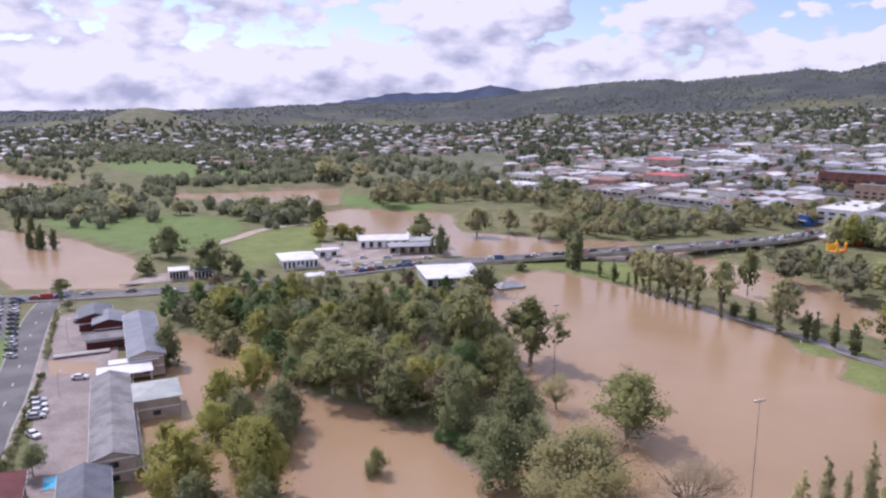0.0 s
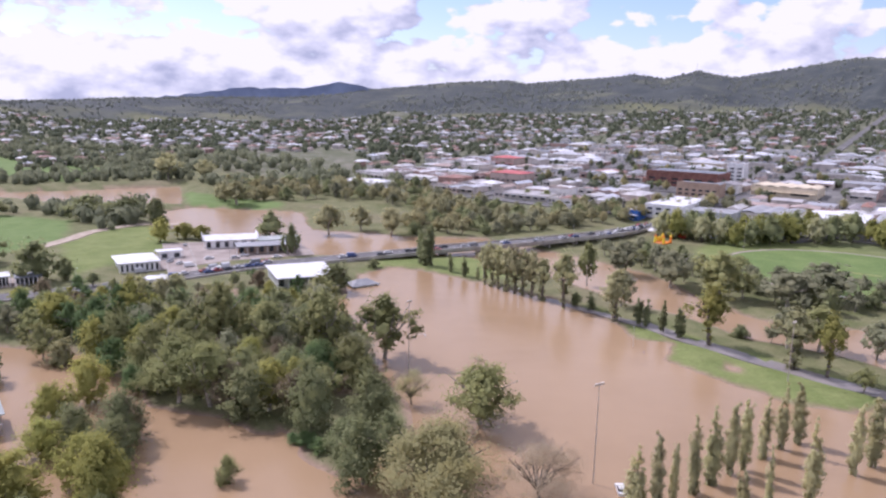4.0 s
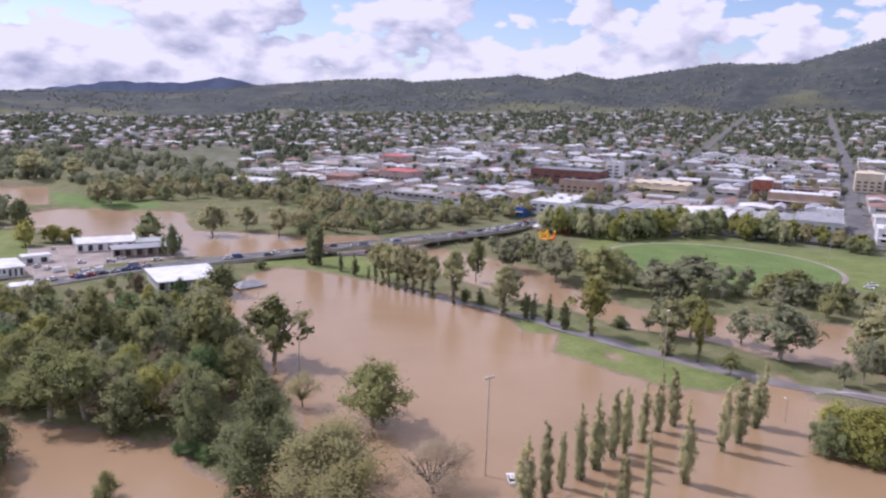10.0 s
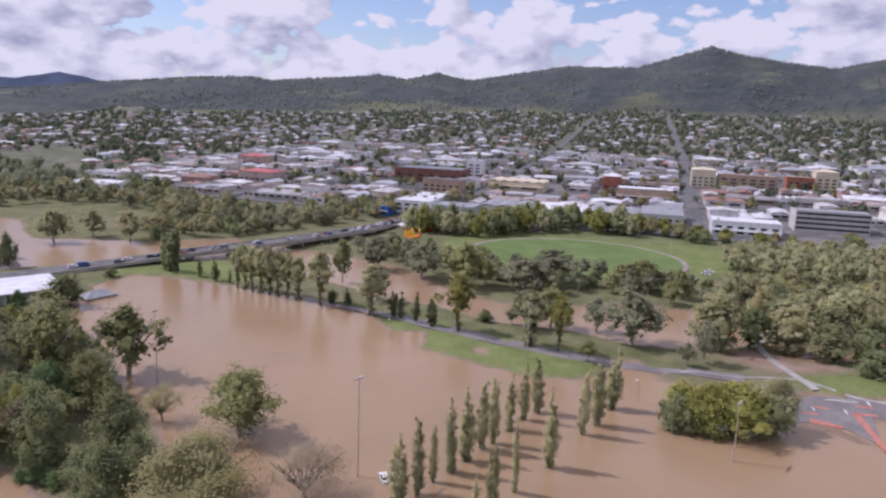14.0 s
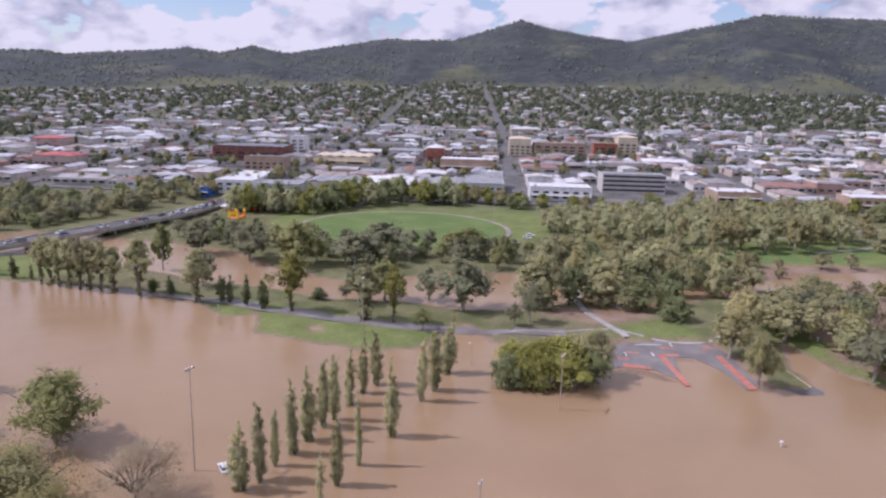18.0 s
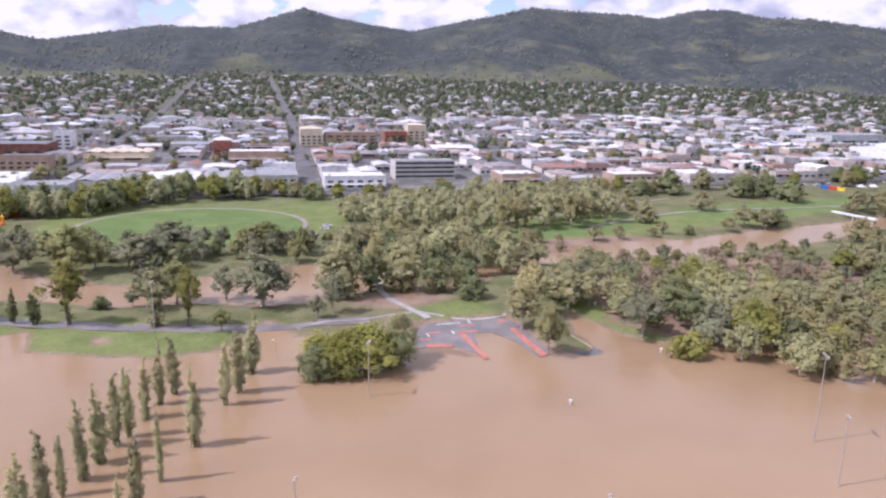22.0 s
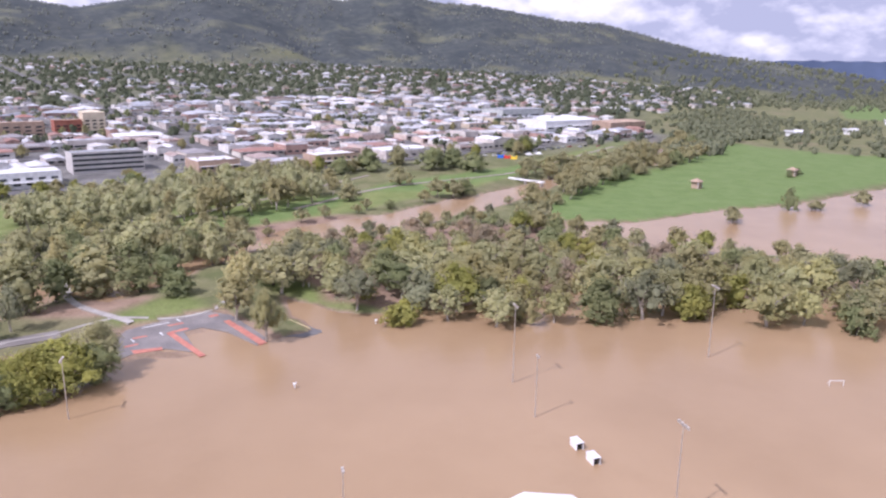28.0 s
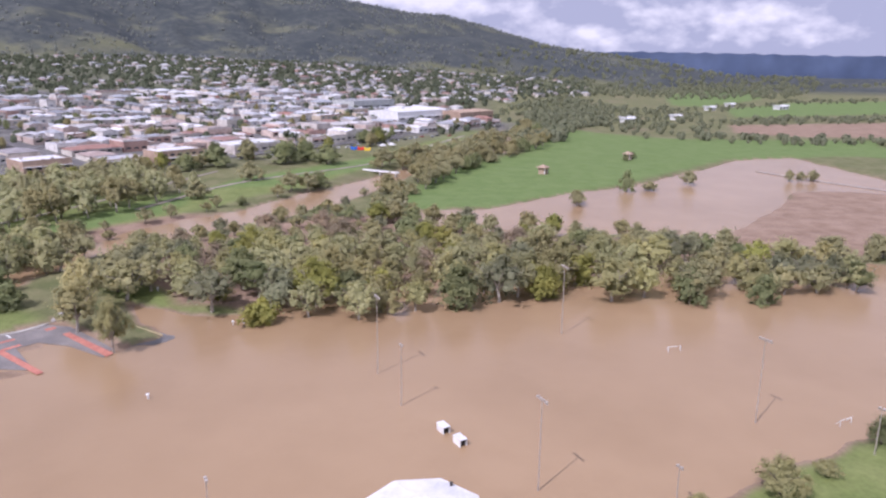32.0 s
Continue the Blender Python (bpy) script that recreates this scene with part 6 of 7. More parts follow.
def grove(name, label, spots, leaves, clumps=15, seed=3, squash=0.8, leaf=(0.15, 0.28)):
    """Many far trees in one mesh: leaf clumps round a small core."""
    rng = np.random.default_rng(seed)
    P = np.array([(x, y, h) for x, y, h in spots])
    z = np.maximum(ground_height(P[:, 0], P[:, 1]), -0.3)
    h = P[:, 2]
    n = len(P)
    d = rng.normal(size=(n, clumps, 3))
    d[..., 2] = np.abs(d[..., 2]) * 0.9 - 0.25
    d /= np.linalg.norm(d, axis=2)[..., None]
    wide = h[:, None] * rng.uniform(0.40, 0.78, (n, 1))
    reach = rng.uniform(0.62, 0.95, (n, clumps))
    c = np.stack([P[:, :1] + d[..., 0] * wide * reach, P[:, 1:2] + d[..., 1] * wide * reach, z[:, None] + h[:, None] * (0.46 + 0.44 * d[..., 2] * reach)], -1)
    nrm = d + rng.normal(scale=0.35, size=d.shape)
    nrm /= np.linalg.norm(nrm, axis=2)[..., None]
    a = np.cross(nrm, rng.normal(size=d.shape))
    a /= np.linalg.norm(a, axis=2)[..., None]
    b = np.cross(nrm, a)
    s = h[:, None, None] * rng.uniform(*leaf, (n, clumps, 1))
    corners = np.stack([c - a * s, c - b * s * squash, c + a * s, c + b * s * squash], 2).reshape(-1, 3)
    q = h * 0.40
    x, y = P[:, 0], P[:, 1]
    mid = z + h * 0.34
    core = np.stack([np.stack(v, -1) for v in ((x - q, y, mid), (x, y - q, mid), (x + q, y, mid), (x, y + q, mid), (x, y, z + h * 0.86), (x, y, z - 0.5 * h))], 1).reshape(-1, 3)
    tris = (CORE_F[None] + 6 * np.arange(n)[:, None, None]).reshape(-1, 3) + len(corners)
    quads = np.arange(len(corners)).reshape(-1, 4)
    soft = d * 0.75 + rng.normal(scale=0.12, size=d.shape) + np.array((0, 0, 0.55))
    soft /= np.linalg.norm(soft, axis=2)[..., None]
    turned = (np.cross(a, b) * soft).sum(2).reshape(-1) < 0
    quads[turned] = quads[turned][:, ::-1]
    heart = np.tile(np.array([(-0.8, 0, 0.6), (0, -0.8, 0.6), (0.8, 0, 0.6), (0, 0.8, 0.6), (0, 0, 1), (0, 0, -1)]), (n, 1))
    me = fast_mesh(name, np.concatenate([corners, core]), quads, tris, leaves)
    k = me.attributes.new("custom_normal", "FLOAT_VECTOR", "POINT")
    k.data.foreach_set("vector", np.concatenate([np.repeat(soft.reshape(-1, 3), 4, 0), heart]).astype(np.float32).ravel())
    return tagged(new(name, me), label, "trees", kind="stuff")


grove("garden_trees", "dark garden trees between the houses", gardens, M_FARLEAF, 10, leaf=(0.18, 0.32))
# woods of the western flats and the eastern plain
far = []
for poly, count, hs in (([(1070, -307), (1188, -505), (935, -477), (690, -360), (710, -286), (799, -249)], 170, (6, 10)),
                        ([(1130, -480), (1411, -860), (1506, -1233), (1391, -1140), (1292, -788), (1094, -538)], 90, (6, 10)),
                        ([(2175, -919), (2016, -1642), (1956, -1597), (1887, -987), (1770, -764)], 260, (7, 11)),
                        ([(953, -502), (1002, -825), (900, -742), (870, -533), (863, -448)], 90, (6, 10)),
                        ([(712, -371), (691, -449), (666, -552), (627, -521), (650, -423), (659, -344)], 34, (6, 10)),
                        ([(-391, 607), (-321, 599), (-262, 573), (-226, 496), (-256, 475), (-299, 461)], 70, (8, 14)),
                        ([(-294, 565), (-264, 576), (-217, 554), (-182, 458), (-204, 442), (-240, 452)], 26, (9, 15)),
                        ([(-571, 893), (-428, 883), (-373, 781), (-437, 776), (-502, 783)], 60, (7, 12)),
                        ([(-632, 1251), (-329, 1168), (-248, 903), (-317, 899), (-424, 875), (-519, 1010)], 260, (6, 11)),
                        ([(-276, 953), (-123, 861), (-81, 724), (-149, 723), (-224, 789)], 110, (7, 12)),
                        ([(-296, 649), (-246, 652), (-193, 612), (-146, 613), (-142, 577), (-204, 575), (-266, 587)], 40, (5, 9)),
                        ([(-152, 547), (-103, 538), (-84, 460), (-106, 444), (-135, 478)], 20, (8, 13)),
                        ([(-272, 787), (-215, 759), (-193, 691), (-239, 699)], 14, (7, 11)),
                        ([(-620, 1180), (-300, 1020), (-60, 960), (60, 760), (110, 640), (60, 620), (-40, 700), (-150, 840), (-300, 950), (-640, 1040)], 240, (9, 15)), ([(-520, 800), (-420, 640), (-330, 560), (-240, 560), (-330, 700), (-500, 860)], 90, (7, 12)),
                        ([(-460, 1010), (-330, 900), (-180, 780), (-150, 700), (-130, 720), (-160, 820), (-420, 1030)], 60, (6, 10)), ([(-270, 640), (-160, 690), (-90, 700), (-60, 640), (-40, 690), (-160, 740), (-280, 690)], 90, (7, 12)), ([(-330, 530), (-200, 520), (-130, 490), (-130, 520), (-240, 560), (-330, 560)], 36, (7, 12)),
                        ([(640, -120), (760, -170), (900, -200), (960, -290), (860, -300), (800, -240), (660, -180)], 150, (8, 13)), ([(900, -160), (1150, -260), (1300, -380), (1150, -420), (960, -330)], 200, (6, 10)),
                        ([(700, -330), (712, -330), (700, -560), (690, -560)], 14, (7, 11)), ([(1400, -300), (2000, -500), (2000, -1300), (1500, -900)], 420, (8, 14)), ([(2000, -200), (3000, -700), (3000, -1900), (2000, -1300)], 420, (9, 16))):
    far += [(x, y, rs.uniform(*hs) * rs.choice((0.6, 0.85, 1.0, 1.1))) for x, y in scatter(poly, count, 4 if count < 90 else 5 if count < 300 else 9, count) if math.hypot(x, y) > 1290 or gz(x, y) > -0.1]
grove("distant_woods", "belts of dark trees over the flats and plain", far, M_BELT, 22, 9, leaf=(0.12, 0.22))
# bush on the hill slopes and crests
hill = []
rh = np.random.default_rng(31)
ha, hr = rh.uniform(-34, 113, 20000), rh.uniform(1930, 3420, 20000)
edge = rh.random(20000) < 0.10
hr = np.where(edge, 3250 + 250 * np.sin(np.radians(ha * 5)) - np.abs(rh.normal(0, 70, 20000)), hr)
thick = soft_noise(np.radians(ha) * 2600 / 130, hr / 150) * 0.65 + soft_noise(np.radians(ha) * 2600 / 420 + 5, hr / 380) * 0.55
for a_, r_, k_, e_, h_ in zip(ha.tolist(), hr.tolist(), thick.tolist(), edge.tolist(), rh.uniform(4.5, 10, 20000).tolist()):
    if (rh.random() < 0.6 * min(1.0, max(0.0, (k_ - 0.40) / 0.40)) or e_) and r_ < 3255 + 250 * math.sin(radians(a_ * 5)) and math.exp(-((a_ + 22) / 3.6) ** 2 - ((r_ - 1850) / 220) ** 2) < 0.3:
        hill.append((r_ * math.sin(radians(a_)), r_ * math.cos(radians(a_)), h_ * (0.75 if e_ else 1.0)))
# leaf colours are paled and greyed towards blue to carry the distance haze
grove("hill_bush", "grey-green eucalypt bush covering the hillsides, with haze in its colour", hill, leaf_material("hazed_bush_leaves", (0.19, 0.215, 0.195), (0.28, 0.30, 0.262), 0.1), 8, 21, leaf=(0.2, 0.34))

# ---- motel beside the flood ----
MA = -25.0                                       # the motel's long axis, degrees east of +y
MX, MY = Vector((math.cos(radians(MA)), -math.sin(radians(MA)), 0)), Vector((math.sin(radians(MA)), math.cos(radians(MA)), 0))


def block(x, y, w, d, h, rise, roof_mat, wall_mat, label, name="motel_block", floors=2, base=0.0, along="y", rot=-MA, near_gable=True, rail=False, hipped=False):
    """A long gabled block; y runs along its ridge."""
    root = thing(name, label, "building", pose(x, y, base, 0, 0, rot), "motel buildings")
    part("wall", gabled_wall(bmesh.new(), -w / 2, w / 2, -d / 2, d / 2, 0, h, 0 if hipped else rise, along), wall_mat, root)
    if hipped:
        part("roof", hip(bmesh.new(), -w / 2, w / 2, -d / 2, d / 2, h + 0.02, rise, 0.7), roof_mat, root)
    else:
        part("roof", gable(bmesh.new(), -w / 2, w / 2, -d / 2, d / 2, h + 0.02, rise, 0.6, 0.2, along), roof_mat, root)
        part("ridge_cap", boxed(-0.16, 0.16, -d / 2 - 0.6, d / 2 + 0.6, h + rise + 0.22, h + rise + 0.30) if along == "y" else boxed(-w / 2 - 0.6, w / 2 + 0.6, -0.16, 0.16, h + rise + 0.22, h + rise + 0.30), roof_mat, root)
    for side in (-1, 1):
        part("gutter", boxed(side * (w / 2 + 0.6) - 0.07, side * (w / 2 + 0.6) + 0.07, -d / 2 - 0.6, d / 2 + 0.6, h - 0.10, h + 0.06) if along == "y" else boxed(-w / 2 - 0.6, w / 2 + 0.6, side * (d / 2 + 0.6) - 0.07, side * (d / 2 + 0.6) + 0.07, h - 0.10, h + 0.06), M_WHITE, root)
    n = max(2, int(d / 6))
    for f in range(floors):
        z = 1.0 + f * 2.9
        for side in (-1, 1):
            for i in range(n):
                yy = -d / 2 + d * (i + 0.5) / n
                win = part("window", boxed(side * w / 2, side * (w / 2 + 0.08), yy - 0.9, yy + 0.9, z, z + 1.3), M_GLASS, root)
                part("sill", boxed(side * w / 2, side * (w / 2 + 0.16), yy - 1.0, yy + 1.0, z - 0.12, z - 0.02), M_WHITE, win)
                if f or side < 0:
                    part("door", boxed(side * w / 2, side * (w / 2 + 0.07), yy + 1.3, yy + 2.2, z - 0.9, z + 1.15), M_WHITE, root)
        if near_gable:
            part("window", boxed(-0.9, 0.9, -d / 2 - 0.08, -d / 2, z, z + 1.2), M_GLASS, root)
            part("floor_band", boxed(-w / 2 - 0.05, w / 2 + 0.05, -d / 2 - 0.12, -d / 2, z + 1.7, z + 1.95), M_WHITE, root)
    if rail:
        part("walkway", boxed(w / 2 + 0.02, w / 2 + 1.5, -d / 2, d / 2, 2.75, 2.95), M_CONCRETE, root)
        for i in range(n + 1):
            part("post", boxed(w / 2 + 1.35, w / 2 + 1.5, -d / 2 + d * i / n - 0.08, -d / 2 + d * i / n + 0.08, -0.8, h - 0.1), M_WHITE, root)
        part("rail", boxed(w / 2 + 1.38, w / 2 + 1.46, -d / 2, d / 2, 3.85, 3.95), M_WHITE, root)
    return root


M_STAINED = varied("stained_tile_roof", (0.15, 0.146, 0.143), (0.25, 0.242, 0.236), 0.22, 1.6, 0.75)
M_SLATE = varied("dark_slate_roof", (0.088, 0.097, 0.115), (0.13, 0.14, 0.16), 0.25, 2.5, 0.65)
M_WINE = varied("dark_maroon_render", (0.085, 0.022, 0.022), (0.125, 0.036, 0.034), 0.4, 3.0, 0.8)
M_CREAMWALL = varied("cream_block_wall", (0.36, 0.305, 0.255), (0.45, 0.385, 0.325), 0.3, 3.0, 0.85)
block(-77, 158, 8.2, 50, 5.8, 1.6, M_STAINED, M_CREAMWALL, "long two-storey motel block with weathered grey roof", rail=True, base=-0.3)
block(-65.3, 120.5, 8.5, 24, 4.8, 1.6, M_SLATE, M_CREAMWALL, "motel block with slate-grey gabled roof")
block(-73, 173, 11, 12, 5.2, 1.3, M_GREENROOF, M_CREAMWALL, "square motel wing with grey-green roof on stilts over water", along="x", floors=1, base=-0.2, hipped=True)
block(-93, 215, 9.0, 46, 6.0, 1.6, M_DARKROOF, M_CREAMWALL, "long motel block with blue-grey roof beside trees", base=0.6)
block(-121, 243, 10, 15, 4.6, 1.5, M_SLATE, M_WINE, "motel office with slate-grey gabled roof", floors=1, base=0.8)
block(-113, 236, 9, 13, 4.4, 1.5, M_DARKROOF, M_WINE, "motel reception with grey gabled roof", floors=1, base=0.8)
block(-104, 222, 18, 7, 3.4, 0.9, M_STAINED, M_WINE, "low maroon-walled motel wing with grey roof", along="x", floors=1, base=0.8)
cover_ = thing("carport", "white sheet-roofed walkway cover between motel blocks", "carport", pose(-86.5, 187, 0.6, 0, 0, -MA), "motel buildings")
part("roof", boxed(-7, 7, -4, 4, 4.6, 4.8), M_WHITEROOF, cover_)
part("roof", boxed(-4, 9, 4.05, 8, 5.0, 5.2), M_WHITEROOF, cover_)
for a in (-6.6, 0, 6.6):
    for b in (-3.6, 3.6):
        part("post", boxed(a - 0.1, a + 0.1, b - 0.1, b + 0.1, 0, 4.6), M_WHITE, cover_)
red = block(-82.5, 121.5, 9, 14, 5.0, 0.4, M_WINE, M_WINE, "maroon rendered motel building with flat parapet", floors=1, base=0.6)
part("sign_panel", boxed(-3.4, 0.6, 7.1, 7.2, 3.2, 5.0), M_WHITE, red)
pool = thing("swimming_pool", "small bright blue motel swimming pool", "pool", pose(-78.6, 134.0, 1.0, 0, 0, -MA))
part("rim", boxed(-1.9, 1.9, -2.9, 2.9, 0.0, 0.14, bevel=0.04), M_CONCRETE, pool)
part("water_surface", boxed(-1.6, 1.6, -2.6, 2.6, 0.1, 0.16), varied("pool_water", (0.08, 0.42, 0.62), (0.12, 0.50, 0.70), 0.3, 2.0, 0.08), pool, "clear blue water")
deck = thing("parking_deck", "raised concrete parking deck above flood water", "deck", pose(-110.5, 211, 0, 0, 0, -MA))
part("slab", boxed(-7.5, 8, -1.4, 1.4, 1.4, 1.75), M_CONCRETE, deck)
for i in range(5):
    part("column", boxed(-7 + 3.5 * i, -6.6 + 3.5 * i, -1.2, 1.2, -0.6, 1.4), M_CONCRETE, deck)
plate("pool_of_flood_water", "brown flood water lying over the low parking bay", [(-118, 206), (-103, 205), (-98, 196), (-111, 194)], 1.05, M_WATER, 0.1, category="water")


def hedge(label, pts, w, h):
    line = curve_points([(x, y, 0) for x, y in pts], 2.0)
    rng, lobes = np.random.default_rng(5), []
    for c in line:
        lobes.append((c.x, c.y, 1.0 + h * 0.5, w * rng.uniform(0.7, 1.0), w * rng.uniform(0.7, 1.0), h * rng.uniform(0.5, 0.7)))
    tagged(new("hedge", crown_mesh("hedge", *leaf_cloud(rng, lobes, 60 * len(lobes), 0.34, 0.8), M_DARKLEAF)), label, "hedge")


hedge("clipped green hedge along the motel frontage", [(-142.2, 257.6), (-130.5, 232), (-118.8, 207)], 1.1, 1.6)
hedge("clipped green hedge beside the motel car park", [(-112.5, 192), (-103.8, 170.8), (-92, 141.7), (-86, 128)], 1.2, 1.7)
for x, y, h, w in [(-84, 137, 7, 7), (-88, 133, 6, 6), (-140, 262, 4, 5), (-146, 268, 7, 3)]:
    tree("pale", x, y, h, w, leaves=M_DARKLEAF, group="motel garden", label="small palm-like garden tree beside the motel car park")


# ---- roadside businesses ----
def pavilion(x, y, w, d, h, rot, label, name, wall, roof_mat, kind="flat", open_front=True, base=0.9, cols=6):
    root = thing(name, label, "building", pose(x, y, base, 0, 0, rot), "roadside buildings")
    part("wall", boxed(-w / 2 + 1, w / 2 - 1, -d / 2 + (3.5 if open_front else 0), d / 2 - 0.5, 0, h), wall, root)
    if kind == "hip":
        part("roof", hip(bmesh.new(), -w / 2, w / 2, -d / 2, d / 2, h + 0.02, 2.0), roof_mat, root)
    elif kind == "gable":
        part("roof", gable(bmesh.new(), -w / 2, w / 2, -d / 2, d / 2, h + 0.02, 1.8, 0.5, 0.2, "x"), roof_mat, root)
        for s in (-1, 1):
            part("gable_wall", boxed(s * (w / 2 + 0.3), s * (w / 2 + 0.6), -d / 2 - 0.4, d / 2 + 0.4, h + 0.3, h + 2.4), roof_mat, root)
    else:
        part("roof", boxed(-w / 2, w / 2, -d / 2, d / 2, h + 0.02, h + 0.5, bevel=0.05), roof_mat, root)
    for i in range(cols + 1):
        a = -w / 2 + 0.3 + (w - 0.6) * i / cols
        part("column", boxed(a - 0.14, a + 0.14, -d / 2 + 0.3, -d / 2 + 0.58, 0, h), M_WHITE, root)
        if i < cols:
            part("window", boxed(a + max(0.5, 0.27 * w / cols), a + (w - 0.6) / cols - max(0.5, 0.27 * w / cols), -d / 2 + (3.4 if open_front else -0.08), -d / 2 + (3.5 if open_front else 0.0), 0.6, h - 0.6), M_GLASS, root)
    return root


pavilion(3, 308, 26, 27, 4.2, 12, "white flat-roofed service building open at the front", "service_building", M_GREYWALL, M_WHITEROOF)
pavilion(-70, 341, 17, 19, 4.2, 20, "white hip-roofed hall with tall dark windows", "hall", M_WHITE, M_WHITEROOF, "hip", False, cols=8)
pavilion(-59, 362, 12, 6, 3.4, 20, "small white shed behind the hall", "shed", M_WHITE, M_WHITEROOF, open_front=False, cols=2)
pavilion(-33, 391, 27, 15, 4.2, 8, "long white building with gabled end parapets", "long_building", M_WHITE, M_WHITEROOF, "gable", False)
pavilion(-14, 372, 30, 12, 4.0, 10, "low flat-roofed grey roadside shop", "roadside_shop", M_TAN, M_GREYROOF)
pavilion(-8, 386, 22, 12, 4.4, 10, "pale flat-roofed shed beside poplars", "roadside_shop", M_GREYWALL, M_GREENROOF, open_front=False)
# open sheds: inner block coloured near-black for the shade under the roof
pavilion(-117, 313, 9, 9, 4.0, 22, "small white-roofed open shed by the highway", "open_shed", M_SHADE, M_WHITEROOF)
pavilion(-107, 317, 10, 9, 3.0, 22, "dark roofed carport beside the highway", "open_shed", M_SHADE, M_DARKROOF)
pavilion(-54, 299, 8, 7, 4.6, 10, "white two-storey shop half hidden by trees", "corner_shop", M_WHITE, M_WHITEROOF, open_front=False, cols=3)
pavilion(28, 300, 12, 7, 1.2, 25, "grey roof of a half-drowned shed", "drowned_shed", M_GREYWALL, M_GREYROOF, "hip", False, base=-0.6, cols=2)
pavilion(486, -121, 6, 6, 4.5, -40, "small stone hut alone in the paddock", "stone_hut", M_TAN, M_TAN, "hip", False, gz(486, -121), 2)
pavilion(560, -208, 6, 6, 4.5, -40, "small stone hut under a paddock tree", "stone_hut", M_TAN, M_TAN, "hip", False, gz(560, -208), 2)
for x, y, w in ((1180, -700, 30), (1150, -560, 16), (1240, -640, 14), (900, -330, 16), (960, -420, 12)):
    pavilion(x, y, w, 12, 5, -60, "pale farm shed on the green plain", "farm_shed", M_WHITE, M_WHITEROOF, "gable", False, gz(x, y), 3)
for x, y in ((566, -214), (552, -203)):
    tree("bushy", x, y, 6, 7, group="paddock trees")

# ---- bridge ----
deck_line = [c for c in highway if 62 < c.x < 200]
bridge = thing("road_bridge", "long low concrete road bridge over the flooded river", "bridge", pose(0, 0, 0))
part("girder", strip_mesh("girder", deck_line, -4.8, 4.8, -0.55, 1.0, M_CONCRETE), parent=bridge)
for s in (-1, 1):
    part("parapet", strip_mesh("parapet", deck_line, s * 5.71, s * 6.0, 0.6, 1.3, M_CONCRETE), parent=bridge)
    part("hand_rail", strip_mesh("hand_rail", deck_line, s * 5.8, s * 5.9, 1.0, 0.1, M_STEEL), parent=bridge)
for c in deck_line[2::4]:
    for s in (-3.2, 0, 3.2):
        part("pier", boxed(-0.6, 0.6, -0.6, 0.6, -1.5, c.z - 1.7, bevel=0.12), M_CONCRETE, bridge, m=pose(c.x + 0.3 * s, c.y - s, 0, 0, 0, 18))
pipe = thing("pipe_bridge", "white concrete pipe bridge over the river", "bridge", pose(497, -10, 2.4, 0, 0, 52))
part("beam", boxed(-15, 15, -1.2, 1.2, 0, 1.1, bevel=0.1), M_WHITE, pipe)
for a in (-13, 0, 13):
    part("pier", boxed(a - 0.5, a + 0.5, -0.9, 0.9, -3.4, 0), M_CONCRETE, pipe)
foot = thing("footbridge", "concrete footbridge with steel rails over the river", "bridge", pose(228, 154.5, 0.9, 0, 0, 41))
part("slab", boxed(-12, 12, -1.7, 1.7, 0.3, 0.7), M_CONCRETE, foot)
for s in (-1, 1):
    part("rail", boxed(-12, 12, s * 1.6 - 0.04, s * 1.6 + 0.04, 1.6, 1.7), M_STEEL, foot)
    for i in range(9):
        part("post", boxed(-11.9 + 2.97 * i, -11.8 + 2.97 * i, s * 1.6 - 0.04, s * 1.6 + 0.04, 0.7, 1.6), M_STEEL, foot)


# ---- vehicles ----
def paint(name, c):
    return varied(name, tuple(0.88 * k for k in c), c, 1.0, 8.0, 0.28, 0.0, 0.5)


PAINTS = [paint("white_car_paint", (0.78, 0.78, 0.77)), paint("silver_car_paint", (0.50, 0.51, 0.52)), paint("dark_car_paint", (0.05, 0.055, 0.065)), paint("red_car_paint", (0.38, 0.05, 0.04)), paint("blue_car_paint", (0.06, 0.10, 0.26)), paint("grey_car_paint", (0.22, 0.23, 0.24))]
TONE = ["white", "silver-grey", "black", "red", "dark blue", "grey"]
M_TYRE = varied("tyre_rubber", (0.02, 0.02, 0.02), (0.04, 0.04, 0.04), 2.0, 12.0, 0.9)


def profile(pts, half, name, material, inset=0.0):
    """A body from its side outline, drawn in at the top."""
    bm = bmesh.new()
    zs = [p[1] for p in pts]
    sides = []
    for s in (-1, 1):
        sides.append([bm.verts.new((x, s * (half - inset * (z - min(zs)) / (max(zs) - min(zs))), z)) for x, z in pts])
    bm.faces.new(sides[0]), bm.faces.new(sides[1][::-1])
    for i in range(len(pts)):
        j = (i + 1) % len(pts)
        bm.faces.new((sides[0][i], sides[1][i], sides[1][j], sides[0][j]))
    bmesh.ops.recalc_face_normals(bm, faces=bm.faces)
    me = bpy.data.meshes.new(name)
    bm.to_mesh(me)
    bm.free()
    me.materials.append(material)
    return me


